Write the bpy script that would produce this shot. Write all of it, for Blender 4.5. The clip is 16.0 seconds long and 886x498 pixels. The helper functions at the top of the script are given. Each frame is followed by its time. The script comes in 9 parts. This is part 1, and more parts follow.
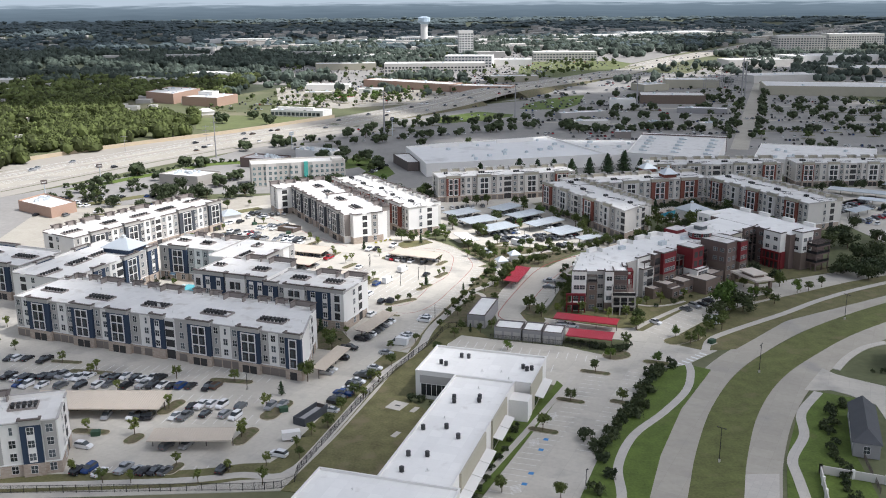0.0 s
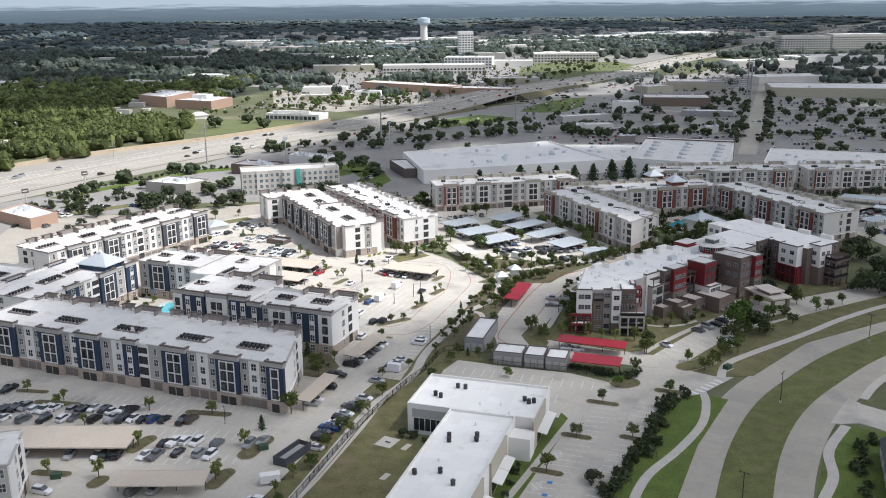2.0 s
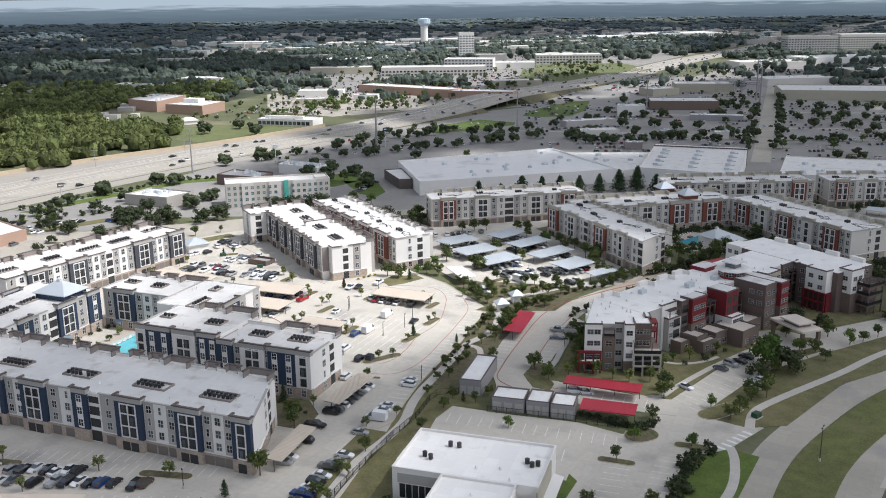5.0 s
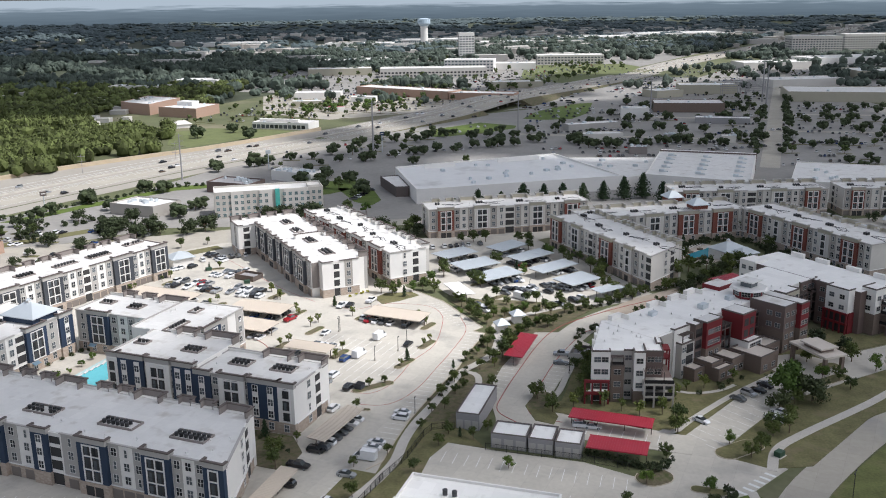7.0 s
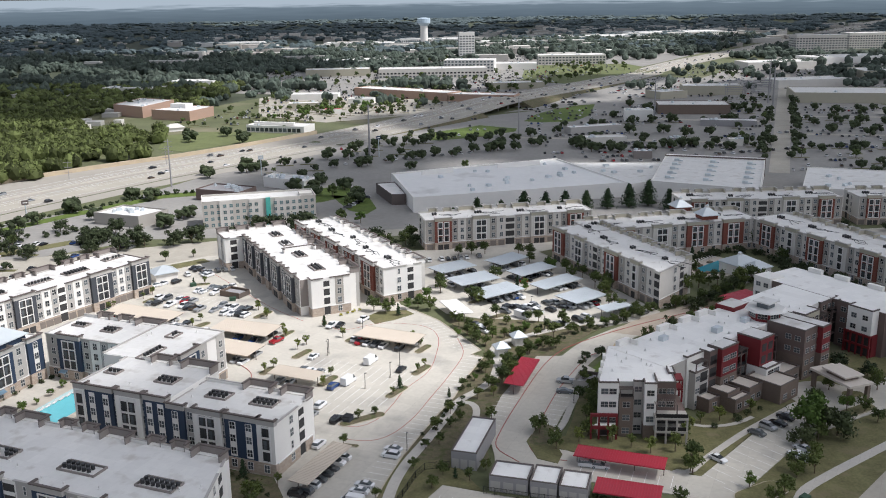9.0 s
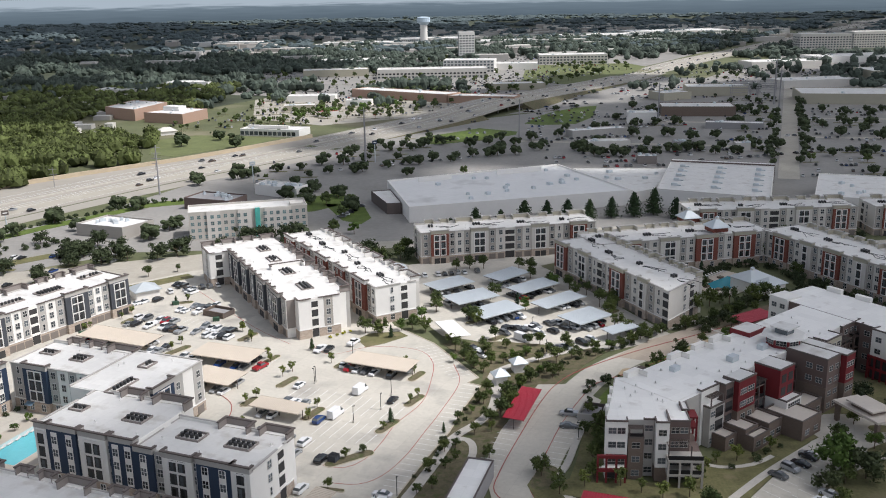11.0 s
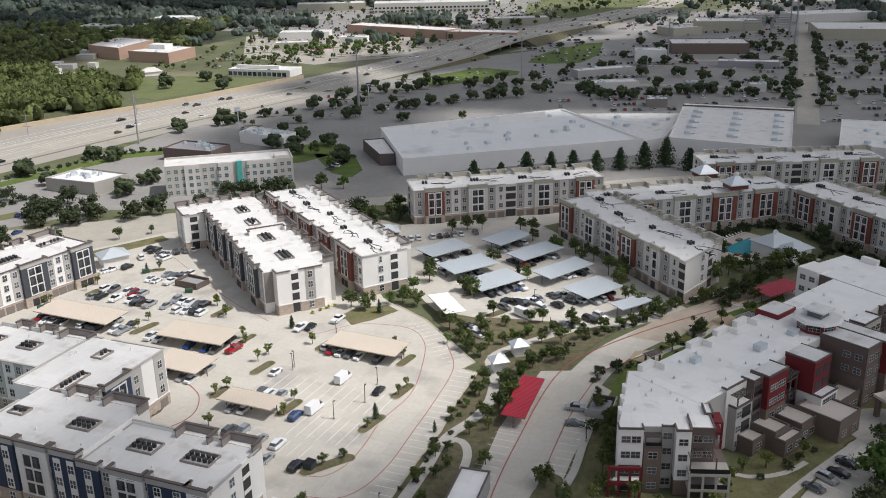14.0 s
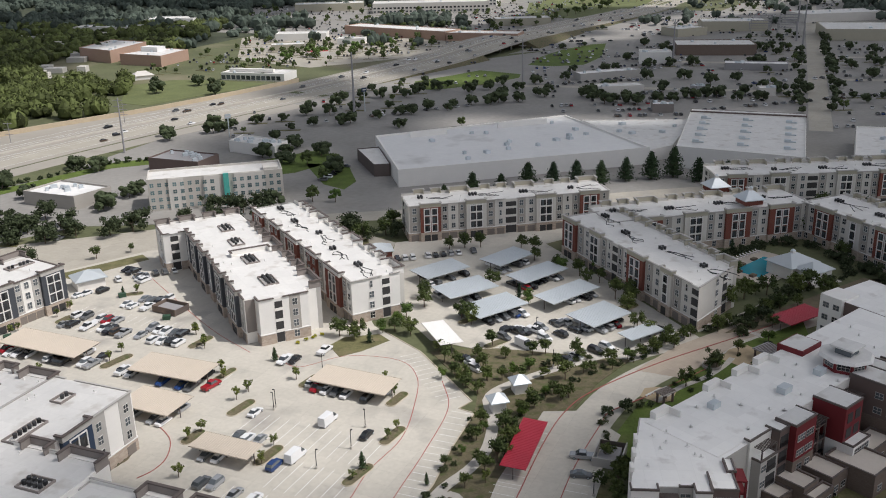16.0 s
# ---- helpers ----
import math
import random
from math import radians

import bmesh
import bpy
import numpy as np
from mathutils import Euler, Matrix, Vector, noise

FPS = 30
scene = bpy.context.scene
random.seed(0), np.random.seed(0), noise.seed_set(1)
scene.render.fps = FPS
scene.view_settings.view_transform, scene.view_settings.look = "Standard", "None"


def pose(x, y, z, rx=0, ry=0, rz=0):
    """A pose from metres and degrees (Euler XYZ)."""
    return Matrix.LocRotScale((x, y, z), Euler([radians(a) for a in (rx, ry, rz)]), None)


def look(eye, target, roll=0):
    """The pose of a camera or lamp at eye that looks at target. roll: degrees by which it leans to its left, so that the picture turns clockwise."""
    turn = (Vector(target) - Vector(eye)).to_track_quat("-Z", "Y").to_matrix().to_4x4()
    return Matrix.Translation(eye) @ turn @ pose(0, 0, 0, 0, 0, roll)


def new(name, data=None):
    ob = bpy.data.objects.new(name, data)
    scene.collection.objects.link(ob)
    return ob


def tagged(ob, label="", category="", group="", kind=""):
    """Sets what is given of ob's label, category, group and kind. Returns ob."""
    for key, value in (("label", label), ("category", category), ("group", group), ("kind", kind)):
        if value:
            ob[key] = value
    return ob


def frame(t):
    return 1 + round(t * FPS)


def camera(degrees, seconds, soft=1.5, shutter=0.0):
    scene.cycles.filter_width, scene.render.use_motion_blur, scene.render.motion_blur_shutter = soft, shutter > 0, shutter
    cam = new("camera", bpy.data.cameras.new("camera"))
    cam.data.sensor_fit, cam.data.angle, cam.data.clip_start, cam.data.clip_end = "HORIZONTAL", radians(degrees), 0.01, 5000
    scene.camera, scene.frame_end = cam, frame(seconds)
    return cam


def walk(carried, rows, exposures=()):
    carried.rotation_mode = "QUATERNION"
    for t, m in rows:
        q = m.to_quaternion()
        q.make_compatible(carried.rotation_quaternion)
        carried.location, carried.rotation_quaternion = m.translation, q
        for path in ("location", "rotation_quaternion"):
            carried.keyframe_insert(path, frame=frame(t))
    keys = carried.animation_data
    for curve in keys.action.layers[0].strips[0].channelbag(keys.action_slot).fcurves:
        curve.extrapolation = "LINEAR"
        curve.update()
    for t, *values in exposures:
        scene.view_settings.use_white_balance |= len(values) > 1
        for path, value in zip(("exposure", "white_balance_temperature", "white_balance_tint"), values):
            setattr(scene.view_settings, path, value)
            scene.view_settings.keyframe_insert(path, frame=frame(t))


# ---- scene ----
cam = camera(51.07, 16.0, soft=1.0)
PATH = [
    (0.0, pose(0.00, -0.00, 103.25, 74.840, 0.402, -0.000)),
    (0.5, pose(0.41, 5.16, 103.19, 74.853, 0.423, 0.011)),
    (1.0, pose(0.83, 10.33, 103.13, 74.864, 0.447, 0.021)),
    (1.5, pose(1.26, 15.51, 103.08, 74.877, 0.479, 0.024)),
    (2.0, pose(1.69, 20.71, 103.04, 74.889, 0.518, 0.034)),
    (2.5, pose(2.14, 25.92, 103.03, 74.903, 0.551, 0.042)),
    (3.0, pose(2.59, 31.15, 103.04, 74.907, 0.580, 0.058)),
    (3.5, pose(3.03, 36.39, 103.06, 74.910, 0.604, 0.074)),
    (4.0, pose(3.47, 41.64, 103.11, 74.911, 0.620, 0.096)),
    (4.5, pose(3.89, 46.87, 103.16, 74.909, 0.636, 0.114)),
    (5.0, pose(4.30, 52.07, 103.23, 74.903, 0.651, 0.130)),
    (5.5, pose(4.69, 57.24, 103.31, 74.897, 0.668, 0.144)),
    (6.0, pose(5.07, 62.35, 103.40, 74.891, 0.687, 0.156)),
    (6.5, pose(5.44, 67.39, 103.50, 74.886, 0.709, 0.166)),
    (7.0, pose(5.82, 72.35, 103.60, 74.885, 0.735, 0.174)),
    (7.5, pose(6.20, 77.25, 103.72, 74.881, 0.763, 0.181)),
    (8.0, pose(6.60, 82.13, 103.87, 74.869, 0.791, 0.194)),
    (8.5, pose(7.02, 86.99, 104.06, 74.851, 0.817, 0.208)),
    (9.0, pose(7.46, 91.83, 104.28, 74.822, 0.841, 0.218)),
    (9.5, pose(7.90, 96.68, 104.55, 74.850, 0.867, 0.227)),
    (10.0, pose(8.35, 101.56, 104.85, 74.850, 0.894, 0.236)),
    (10.5, pose(8.78, 106.47, 105.18, 74.850, 0.921, 0.245)),
    (11.0, pose(9.21, 111.40, 105.50, 74.720, 0.947, 0.255)),
    (11.5, pose(9.63, 116.36, 105.81, 73.820, 0.973, 0.267)),
    (12.0, pose(10.04, 121.36, 106.09, 72.033, 0.997, 0.280)),
    (12.5, pose(10.44, 126.40, 106.34, 70.861, 1.022, 0.293)),
    (13.0, pose(10.86, 131.48, 106.57, 70.710, 1.048, 0.305)),
    (13.5, pose(11.28, 136.58, 106.76, 70.671, 1.077, 0.322)),
    (14.0, pose(11.71, 141.69, 106.93, 70.640, 1.104, 0.346)),
    (14.5, pose(12.16, 146.80, 107.08, 70.610, 1.132, 0.366)),
    (15.0, pose(12.61, 151.90, 107.22, 70.589, 1.166, 0.383)),
    (15.5, pose(13.06, 156.97, 107.35, 70.559, 1.210, 0.395)),
    (16.0, pose(13.51, 162.02, 107.48, 70.534, 1.257, 0.410)),
]
walk(cam, PATH, [(0.0, 0.30, 5980, 12), (4.0, 0.20, 5980, 12), (7.0, 0.10, 6000, 12), (9.0, 0.05, 6030, 12), (12.0, -0.05, 6120, 12), (14.0, -0.14, 6160, 12), (16.0, -0.27, 6220, 12)])

# ---------------------------------------------------------------- world, sun
SUN = Vector((0.534, -0.109, 0.839)).normalized()
world = bpy.data.worlds.new("sky")
scene.world = world
world.use_nodes = True
_n = world.node_tree.nodes
_sky = _n.new("ShaderNodeTexSky")
_sky.sky_type = "NISHITA"
_sky.sun_disc = False
_sky.sun_elevation, _sky.sun_rotation = math.asin(SUN.z), math.atan2(SUN.x, SUN.y)
_sky.air_density, _sky.dust_density, _sky.ozone_density = 1.0, 2.5, 1.0
_pale = _n.new("ShaderNodeHueSaturation")
_pale.inputs["Saturation"].default_value = 0.34
world.node_tree.links.new(_sky.outputs[0], _pale.inputs["Color"])
world.node_tree.links.new(_pale.outputs[0], _n["Background"].inputs[0])
_n["Background"].inputs[1].default_value = 0.14
sun = new("sun", bpy.data.lights.new("sun", "SUN"))
sun.data.energy, sun.data.angle, sun.data.color = 4.2, radians(0.6), (1.0, 0.95, 0.88)
sun.matrix_world = look(SUN * 300, (0, 0, 0))

# ---------------------------------------------------------------- materials
def mat(name, color, rough=0.8, metal=0.0, var=0.12, size=1.5, fine=0.0, bump=0.15, stain=None, stain_size=0.08, stain_at=0.6, spread=0.0, spec=0.4, joints=None):
    """A surface with mottling at two scales, optional stains, and tone that differs from object to object."""
    m = bpy.data.materials.new(name)
    m.use_nodes = True
    nt = m.node_tree
    b = nt.nodes["Principled BSDF"]
    b.inputs["Roughness"].default_value, b.inputs["Metallic"].default_value = rough, metal
    b.inputs["Specular IOR Level"].default_value = spec
    co = nt.nodes.new("ShaderNodeTexCoord").outputs["Object"]
    def noise_at(scale, detail=4.0):
        t = nt.nodes.new("ShaderNodeTexNoise")
        t.inputs["Scale"].default_value, t.inputs["Detail"].default_value = scale, detail
        nt.links.new(co, t.inputs["Vector"])
        return t.outputs["Fac"]
    def mixed(fac, a, c, kind="MIX"):
        x = nt.nodes.new("ShaderNodeMix")
        x.data_type, x.blend_type = "RGBA", kind
        for sock, v in ((x.inputs[0], fac), (x.inputs[6], a), (x.inputs[7], c)):
            if hasattr(v, "is_linked"):
                nt.links.new(v, sock)
            else:
                sock.default_value = v
        return x.outputs[2]
    def ramp(fac, lo, hi):
        r = nt.nodes.new("ShaderNodeMapRange")
        r.inputs[1].default_value, r.inputs[2].default_value = lo, hi
        nt.links.new(fac, r.inputs[0])
        return r.outputs[0]
    c = Vector(color)
    dark, light = (*(c * (1 - var)), 1), (*(c * (1 + var * 0.7)), 1)
    n1 = ramp(noise_at(1 / size), 0.3, 0.7)
    col = mixed(n1, dark, light)
    grain = ramp(noise_at(fine or 6 / size, 2.0), 0.25, 0.75)
    col = mixed(0.5, col, mixed(grain, dark, light))
    if stain:
        col = mixed(ramp(noise_at(stain_size, 6.0), stain_at, stain_at + 0.18), col, (*stain, 1))
    if joints:
        step, angle, deep = joints
        turn = nt.nodes.new("ShaderNodeMapping")
        turn.inputs["Rotation"].default_value = (0, 0, radians(-angle))
        nt.links.new(co, turn.inputs["Vector"])
        slabs = nt.nodes.new("ShaderNodeTexBrick")
        slabs.offset = 0.0
        slabs.inputs["Scale"].default_value = 1.0
        for key, v in (("Brick Width", step), ("Row Height", step * 1.15), ("Mortar Size", 0.035), ("Mortar Smooth", 0.2)):
            slabs.inputs[key].default_value = v
        slabs.inputs["Color1"].default_value, slabs.inputs["Color2"].default_value = (1.03, 1.03, 1.03, 1), (0.955, 0.955, 0.955, 1)
        slabs.inputs["Mortar"].default_value = (1 - deep, 1 - deep, 1 - deep, 1)
        nt.links.new(turn.outputs[0], slabs.inputs["Vector"])
        col = mixed(1.0, col, slabs.outputs["Color"], "MULTIPLY")
    if spread:
        info = nt.nodes.new("ShaderNodeObjectInfo")
        col = mixed(1.0, col, mixed(info.outputs["Random"], (1 - spread,) * 3 + (1,), (1 + spread,) * 3 + (1,)), "MULTIPLY")
    nt.links.new(col, b.inputs["Base Color"])
    if bump:
        bp = nt.nodes.new("ShaderNodeBump")
        bp.inputs["Strength"].default_value, bp.inputs["Distance"].default_value = bump, 0.05
        nt.links.new(grain, bp.inputs["Height"])
        nt.links.new(bp.outputs[0], b.inputs["Normal"])
    return m

M = dict(
    ground=mat("ground_cover", (0.115, 0.125, 0.06), 0.95, size=30, var=0.35, fine=0.5, stain=(0.24, 0.21, 0.14), stain_size=0.01, stain_at=0.55),
    concrete=mat("parking_concrete", (0.50, 0.468, 0.405), 0.85, size=14, var=0.13, fine=0.9, stain=(0.32, 0.30, 0.27), stain_size=0.07, stain_at=0.55, joints=(4.6, 66, 0.16)),
    pavement=mat("sidewalk_concrete", (0.49, 0.46, 0.41), 0.85, size=6, var=0.08, fine=1.2, joints=(1.6, 60, 0.15)),
    road=mat("road_concrete", (0.385, 0.355, 0.298), 0.85, size=18, var=0.12, fine=0.7, stain=(0.28, 0.27, 0.25), stain_size=0.05, stain_at=0.56, joints=(4.3, 62, 0.14)),
    asphalt=mat("worn_asphalt", (0.27, 0.258, 0.238), 0.9, size=25, var=0.2, fine=0.4, stain=(0.25, 0.24, 0.225), stain_size=0.03, stain_at=0.58),
    highway=mat("highway_concrete", (0.335, 0.31, 0.268), 0.85, size=40, var=0.10, fine=0.25),
    lawn=mat("mown_lawn", (0.098, 0.140, 0.025), 0.95, size=5, var=0.42, fine=1.6, stain=(0.15, 0.135, 0.06), stain_size=0.06, stain_at=0.62, bump=0.5),
    median=mat("median_grass", (0.12, 0.132, 0.042), 0.95, size=4, var=0.45, fine=1.6, stain=(0.165, 0.145, 0.07), stain_size=0.12, stain_at=0.58, bump=0.5),
    dry=mat("dry_grass", (0.145, 0.137, 0.06), 0.95, size=4, var=0.45, fine=1.6, stain=(0.19, 0.155, 0.09), stain_size=0.16, stain_at=0.55, bump=0.5),
    bed=mat("island_soil", (0.14, 0.12, 0.07), 0.95, size=1.5, var=0.4, fine=3, stain=(0.075, 0.09, 0.03), stain_size=0.5, stain_at=0.5, bump=0.5),
    forest_floor=mat("woodland_floor_grass", (0.062, 0.072, 0.042), 0.95, size=20, var=0.4, fine=0.5),
    meadow=mat("open_meadow", (0.135, 0.155, 0.06), 0.95, size=12, var=0.3, fine=0.6),
    mulch=mat("mulch_bed", (0.15, 0.125, 0.08), 0.95, size=2, var=0.3, fine=3.0, bump=0.6),
    kerb=mat("kerb_concrete", (0.48, 0.42, 0.33), 0.85, size=3, var=0.1),
    red_kerb=mat("red_painted_kerb", (0.34, 0.10, 0.085), 0.7, size=2, var=0.2),
    paint=mat("white_road_paint", (0.72, 0.72, 0.70), 0.7, size=1.0, var=0.12, bump=0),
    roof=mat("white_roof_membrane", (0.665, 0.65, 0.62), 0.7, size=9, var=0.07, fine=0.8, stain=(0.49, 0.46, 0.42), stain_size=0.22, stain_at=0.55, spread=0.04, joints=(3.0, 0, 0.07)),
    white=mat("white_stucco", (0.77, 0.745, 0.70), 0.85, size=4, var=0.05, fine=3),
    grey=mat("warm_grey_stucco", (0.42, 0.40, 0.37), 0.85, size=4, var=0.06, fine=3),
    sand=mat("sand_stucco", (0.37, 0.345, 0.31), 0.85, size=4, var=0.06, fine=3),
    beige=mat("beige_stucco", (0.42, 0.39, 0.305), 0.85, size=4, var=0.06, fine=3),
    blue=mat("navy_siding", (0.028, 0.046, 0.082), 0.75, size=3, var=0.10, fine=5),
    charcoal=mat("charcoal_siding", (0.06, 0.065, 0.075), 0.75, size=3, var=0.10, fine=5),
    red=mat("dark_red_panel", (0.16, 0.016, 0.020), 0.7, size=3, var=0.10, fine=4),
    mauve=mat("taupe_panel", (0.145, 0.105, 0.092), 0.8, size=3, var=0.08, fine=4),
    mink=mat("mink_stucco", (0.25, 0.22, 0.20), 0.8, size=3, var=0.08),
    taupe=mat("taupe_trim", (0.12, 0.097, 0.087), 0.7, size=3, var=0.10),
    tan=mat("tan_metal_sheet", (0.53, 0.46, 0.375), 0.5, size=5, var=0.05, spread=0.05, bump=0.05),
    steel=mat("pale_blue_metal_sheet", (0.56, 0.60, 0.62), 0.42, 0.3, size=5, var=0.05, spread=0.05, bump=0.05),
    redsheet=mat("red_metal_sheet", (0.37, 0.026, 0.045), 0.45, 0.0, size=4, var=0.08, bump=0.05),
    # dark tone that paints the shade of recesses on flat panels
    dark=mat("painted_recess_shade", (0.045, 0.043, 0.042), 0.8, size=2, var=0.2),
    black=mat("black_metal", (0.02, 0.02, 0.022), 0.45, 0.4, size=1, var=0.2),
    unit=mat("condenser_casing", (0.045, 0.045, 0.046), 0.5, 0.2, size=1, var=0.3, spread=0.5),
    glass=mat("window_glass", (0.075, 0.085, 0.092), 0.12, 0.0, size=2, var=0.2, bump=0, spec=0.55, spread=0.75),
    garage=mat("garage_door_panel", (0.20, 0.172, 0.15), 0.6, size=2, var=0.06),
    frame=mat("white_vinyl_frame", (0.72, 0.70, 0.67), 0.5, size=1, var=0.04, bump=0),
    bark=mat("bark", (0.13, 0.095, 0.065), 0.95, size=0.5, var=0.3),
    water=mat("pool_water", (0.17, 0.55, 0.61), 0.06, 0.0, size=2, var=0.08, bump=0.02),
    tile=mat("pool_deck", (0.48, 0.43, 0.36), 0.8, size=3, var=0.08),
)
def masonry(name, tones, w, h, mortar):
    """Courses of stone or brick."""
    m = bpy.data.materials.new(name)
    m.use_nodes = True
    nt = m.node_tree
    b = nt.nodes["Principled BSDF"]
    b.inputs["Roughness"].default_value = 0.9
    geo, tc = nt.nodes.new("ShaderNodeNewGeometry"), nt.nodes.new("ShaderNodeTexCoord")
    sep, com, add = nt.nodes.new("ShaderNodeSeparateXYZ"), nt.nodes.new("ShaderNodeCombineXYZ"), nt.nodes.new("ShaderNodeMath")
    add.operation = "ADD"
    br, no = nt.nodes.new("ShaderNodeTexBrick"), nt.nodes.new("ShaderNodeTexNoise")
    L = nt.links.new
    L(tc.outputs["Object"], sep.inputs[0])
    L(sep.outputs[0], add.inputs[0]); L(sep.outputs[1], add.inputs[1])
    L(add.outputs[0], com.inputs[0]); L(sep.outputs[2], com.inputs[1])
    L(com.outputs[0], br.inputs["Vector"])
    br.inputs["Scale"].default_value = 1.0
    br.inputs["Brick Width"].default_value, br.inputs["Row Height"].default_value, br.inputs["Mortar Size"].default_value = w, h, 0.012
    br.inputs["Color1"].default_value, br.inputs["Color2"].default_value, br.inputs["Mortar"].default_value = (*tones[0], 1), (*tones[1], 1), (*mortar, 1)
    no.inputs["Scale"].default_value = 0.9
    L(tc.outputs["Object"], no.inputs["Vector"])
    mx = nt.nodes.new("ShaderNodeMix")
    mx.data_type, mx.blend_type = "RGBA", "MIX"
    L(no.outputs["Fac"], mx.inputs[0])
    L(br.outputs["Color"], mx.inputs[6])
    mx.inputs[7].default_value = (*tones[2], 1)
    L(mx.outputs[2], b.inputs["Base Color"])
    bp = nt.nodes.new("ShaderNodeBump")
    bp.inputs["Strength"].default_value, bp.inputs["Distance"].default_value = 0.4, 0.02
    L(br.outputs["Fac"], bp.inputs["Height"])
    bp.invert = True
    L(bp.outputs[0], b.inputs["Normal"])
    return m
M["stone"] = masonry("limestone_veneer", ((0.50, 0.42, 0.34), (0.29, 0.22, 0.175), (0.42, 0.345, 0.28)), 0.7, 0.35, (0.44, 0.39, 0.33))
M["brick"] = masonry("red_brown_brick", ((0.215, 0.058, 0.037), (0.155, 0.043, 0.030), (0.185, 0.050, 0.033)), 0.3, 0.1, (0.20, 0.12, 0.09))
M["brownstone"] = masonry("brown_stone_veneer", ((0.185, 0.135, 0.105), (0.135, 0.10, 0.08), (0.16, 0.12, 0.095)), 0.5, 0.2, (0.2, 0.17, 0.14))
M["orange"] = masonry("orange_brick", ((0.43, 0.285, 0.215), (0.36, 0.23, 0.17), (0.40, 0.26, 0.19)), 0.3, 0.1, (0.42, 0.33, 0.26))

# ---------------------------------------------------------------- mesh helpers
def bx(bm, x0, x1, y0, y1, z0, z1, mi=0):
    v = [bm.verts.new((x, y, z)) for z in (z0, z1) for y in (y0, y1) for x in (x0, x1)]
    for a in ((0, 2, 3, 1), (4, 5, 7, 6), (0, 1, 5, 4), (1, 3, 7, 5), (3, 2, 6, 7), (2, 0, 4, 6)):
        bm.faces.new([v[i] for i in a]).material_index = mi
    return v

def cyl(bm, x, y, z0, z1, r0, r1=None, n=10, mi=0):
    r1 = r0 if r1 is None else r1
    ring = [[bm.verts.new((x + r * math.cos(k * math.tau / n), y + r * math.sin(k * math.tau / n), z)) for k in range(n)] for r, z in ((r0, z0), (r1, z1))]
    for k in range(n):
        bm.faces.new((ring[0][k], ring[0][(k + 1) % n], ring[1][(k + 1) % n], ring[1][k])).material_index = mi
    bm.faces.new(ring[1]).material_index = mi
    bm.faces.new(ring[0][::-1]).material_index = mi

def mesh_of(name, bm, mats):
    me = bpy.data.meshes.new(name)
    bm.normal_update()
    bm.to_mesh(me)
    bm.free()
    for m in mats if isinstance(mats, (list, tuple)) else [mats]:
        me.materials.append(m)
    return me

def part(name, bm, mats, parent=None, label="", at=None):
    """Links a bmesh, or a mesh that is shared, as one object under a thing or a part."""
    me = bm if isinstance(bm, bpy.types.Mesh) else mesh_of(name, bm, mats)
    ob = new(name, me)
    if parent:
        ob.parent = parent
    if at:
        ob.matrix_basis = at
    return tagged(ob, label)

def box_part(name, x0, x1, y0, y1, z0, z1, m, parent, label=""):
    bm = bmesh.new()
    bx(bm, x0, x1, y0, y1, z0, z1)
    return part(name, bm, m, parent, label)

def thing(name, x, y, angle=0.0, label="", category="", group="", z=0.0, kind=""):
    e = new(name)
    e.empty_display_size = 1
    e.matrix_basis = pose(x, y, z, 0, 0, angle)
    return tagged(e, label, category, group, kind)

def smooth(points, step=4.0):
    """Points of a soft line through the given ones."""
    p = [Vector(q) for q in points]
    p = [p[0] * 2 - p[1]] + p + [p[-1] * 2 - p[-2]]
    out = []
    for i in range(1, len(p) - 2):
        n = max(1, int((p[i + 1] - p[i]).length / step))
        for k in range(n):
            t = k / n
            a, b, c, d = p[i - 1], p[i], p[i + 1], p[i + 2]
            out.append(0.5 * (2 * b + (c - a) * t + (2 * a - 5 * b + 4 * c - d) * t * t + (3 * b - a - 3 * c + d) * t ** 3))
    return out + [p[-2]]

def ribbon_bm(line, width, z0, z1, offset=0.0, bm=None):
    """A strip of the given width and thickness along a line of the plan."""
    bm = bm or bmesh.new()
    rows = []
    for i, c in enumerate(line):
        d = (line[min(i + 1, len(line) - 1)] - line[max(i - 1, 0)]).to_2d().normalized()
        n = Vector((-d.y, d.x))
        h = c.z if len(c) > 2 else 0.0
        a, b = c.to_2d() + n * (offset + width / 2), c.to_2d() + n * (offset - width / 2)
        rows.append([bm.verts.new((q.x, q.y, h + z)) for q, z in ((a, z0), (a, z1), (b, z1), (b, z0))])
    for r, s in zip(rows, rows[1:]):
        for k in range(3):
            bm.faces.new((r[k], s[k], s[k + 1], r[k + 1]))
    bm.faces.new(rows[0]); bm.faces.new(rows[-1][::-1])
    return bm

def ribbon(name, line, width, z0, z1, m, label, category, offset=0.0, parent=None):
    ob = part(name, ribbon_bm(line, width, z0, z1, offset), m, parent)
    return tagged(ob, label, category, kind="structure") if not parent else tagged(ob, label)

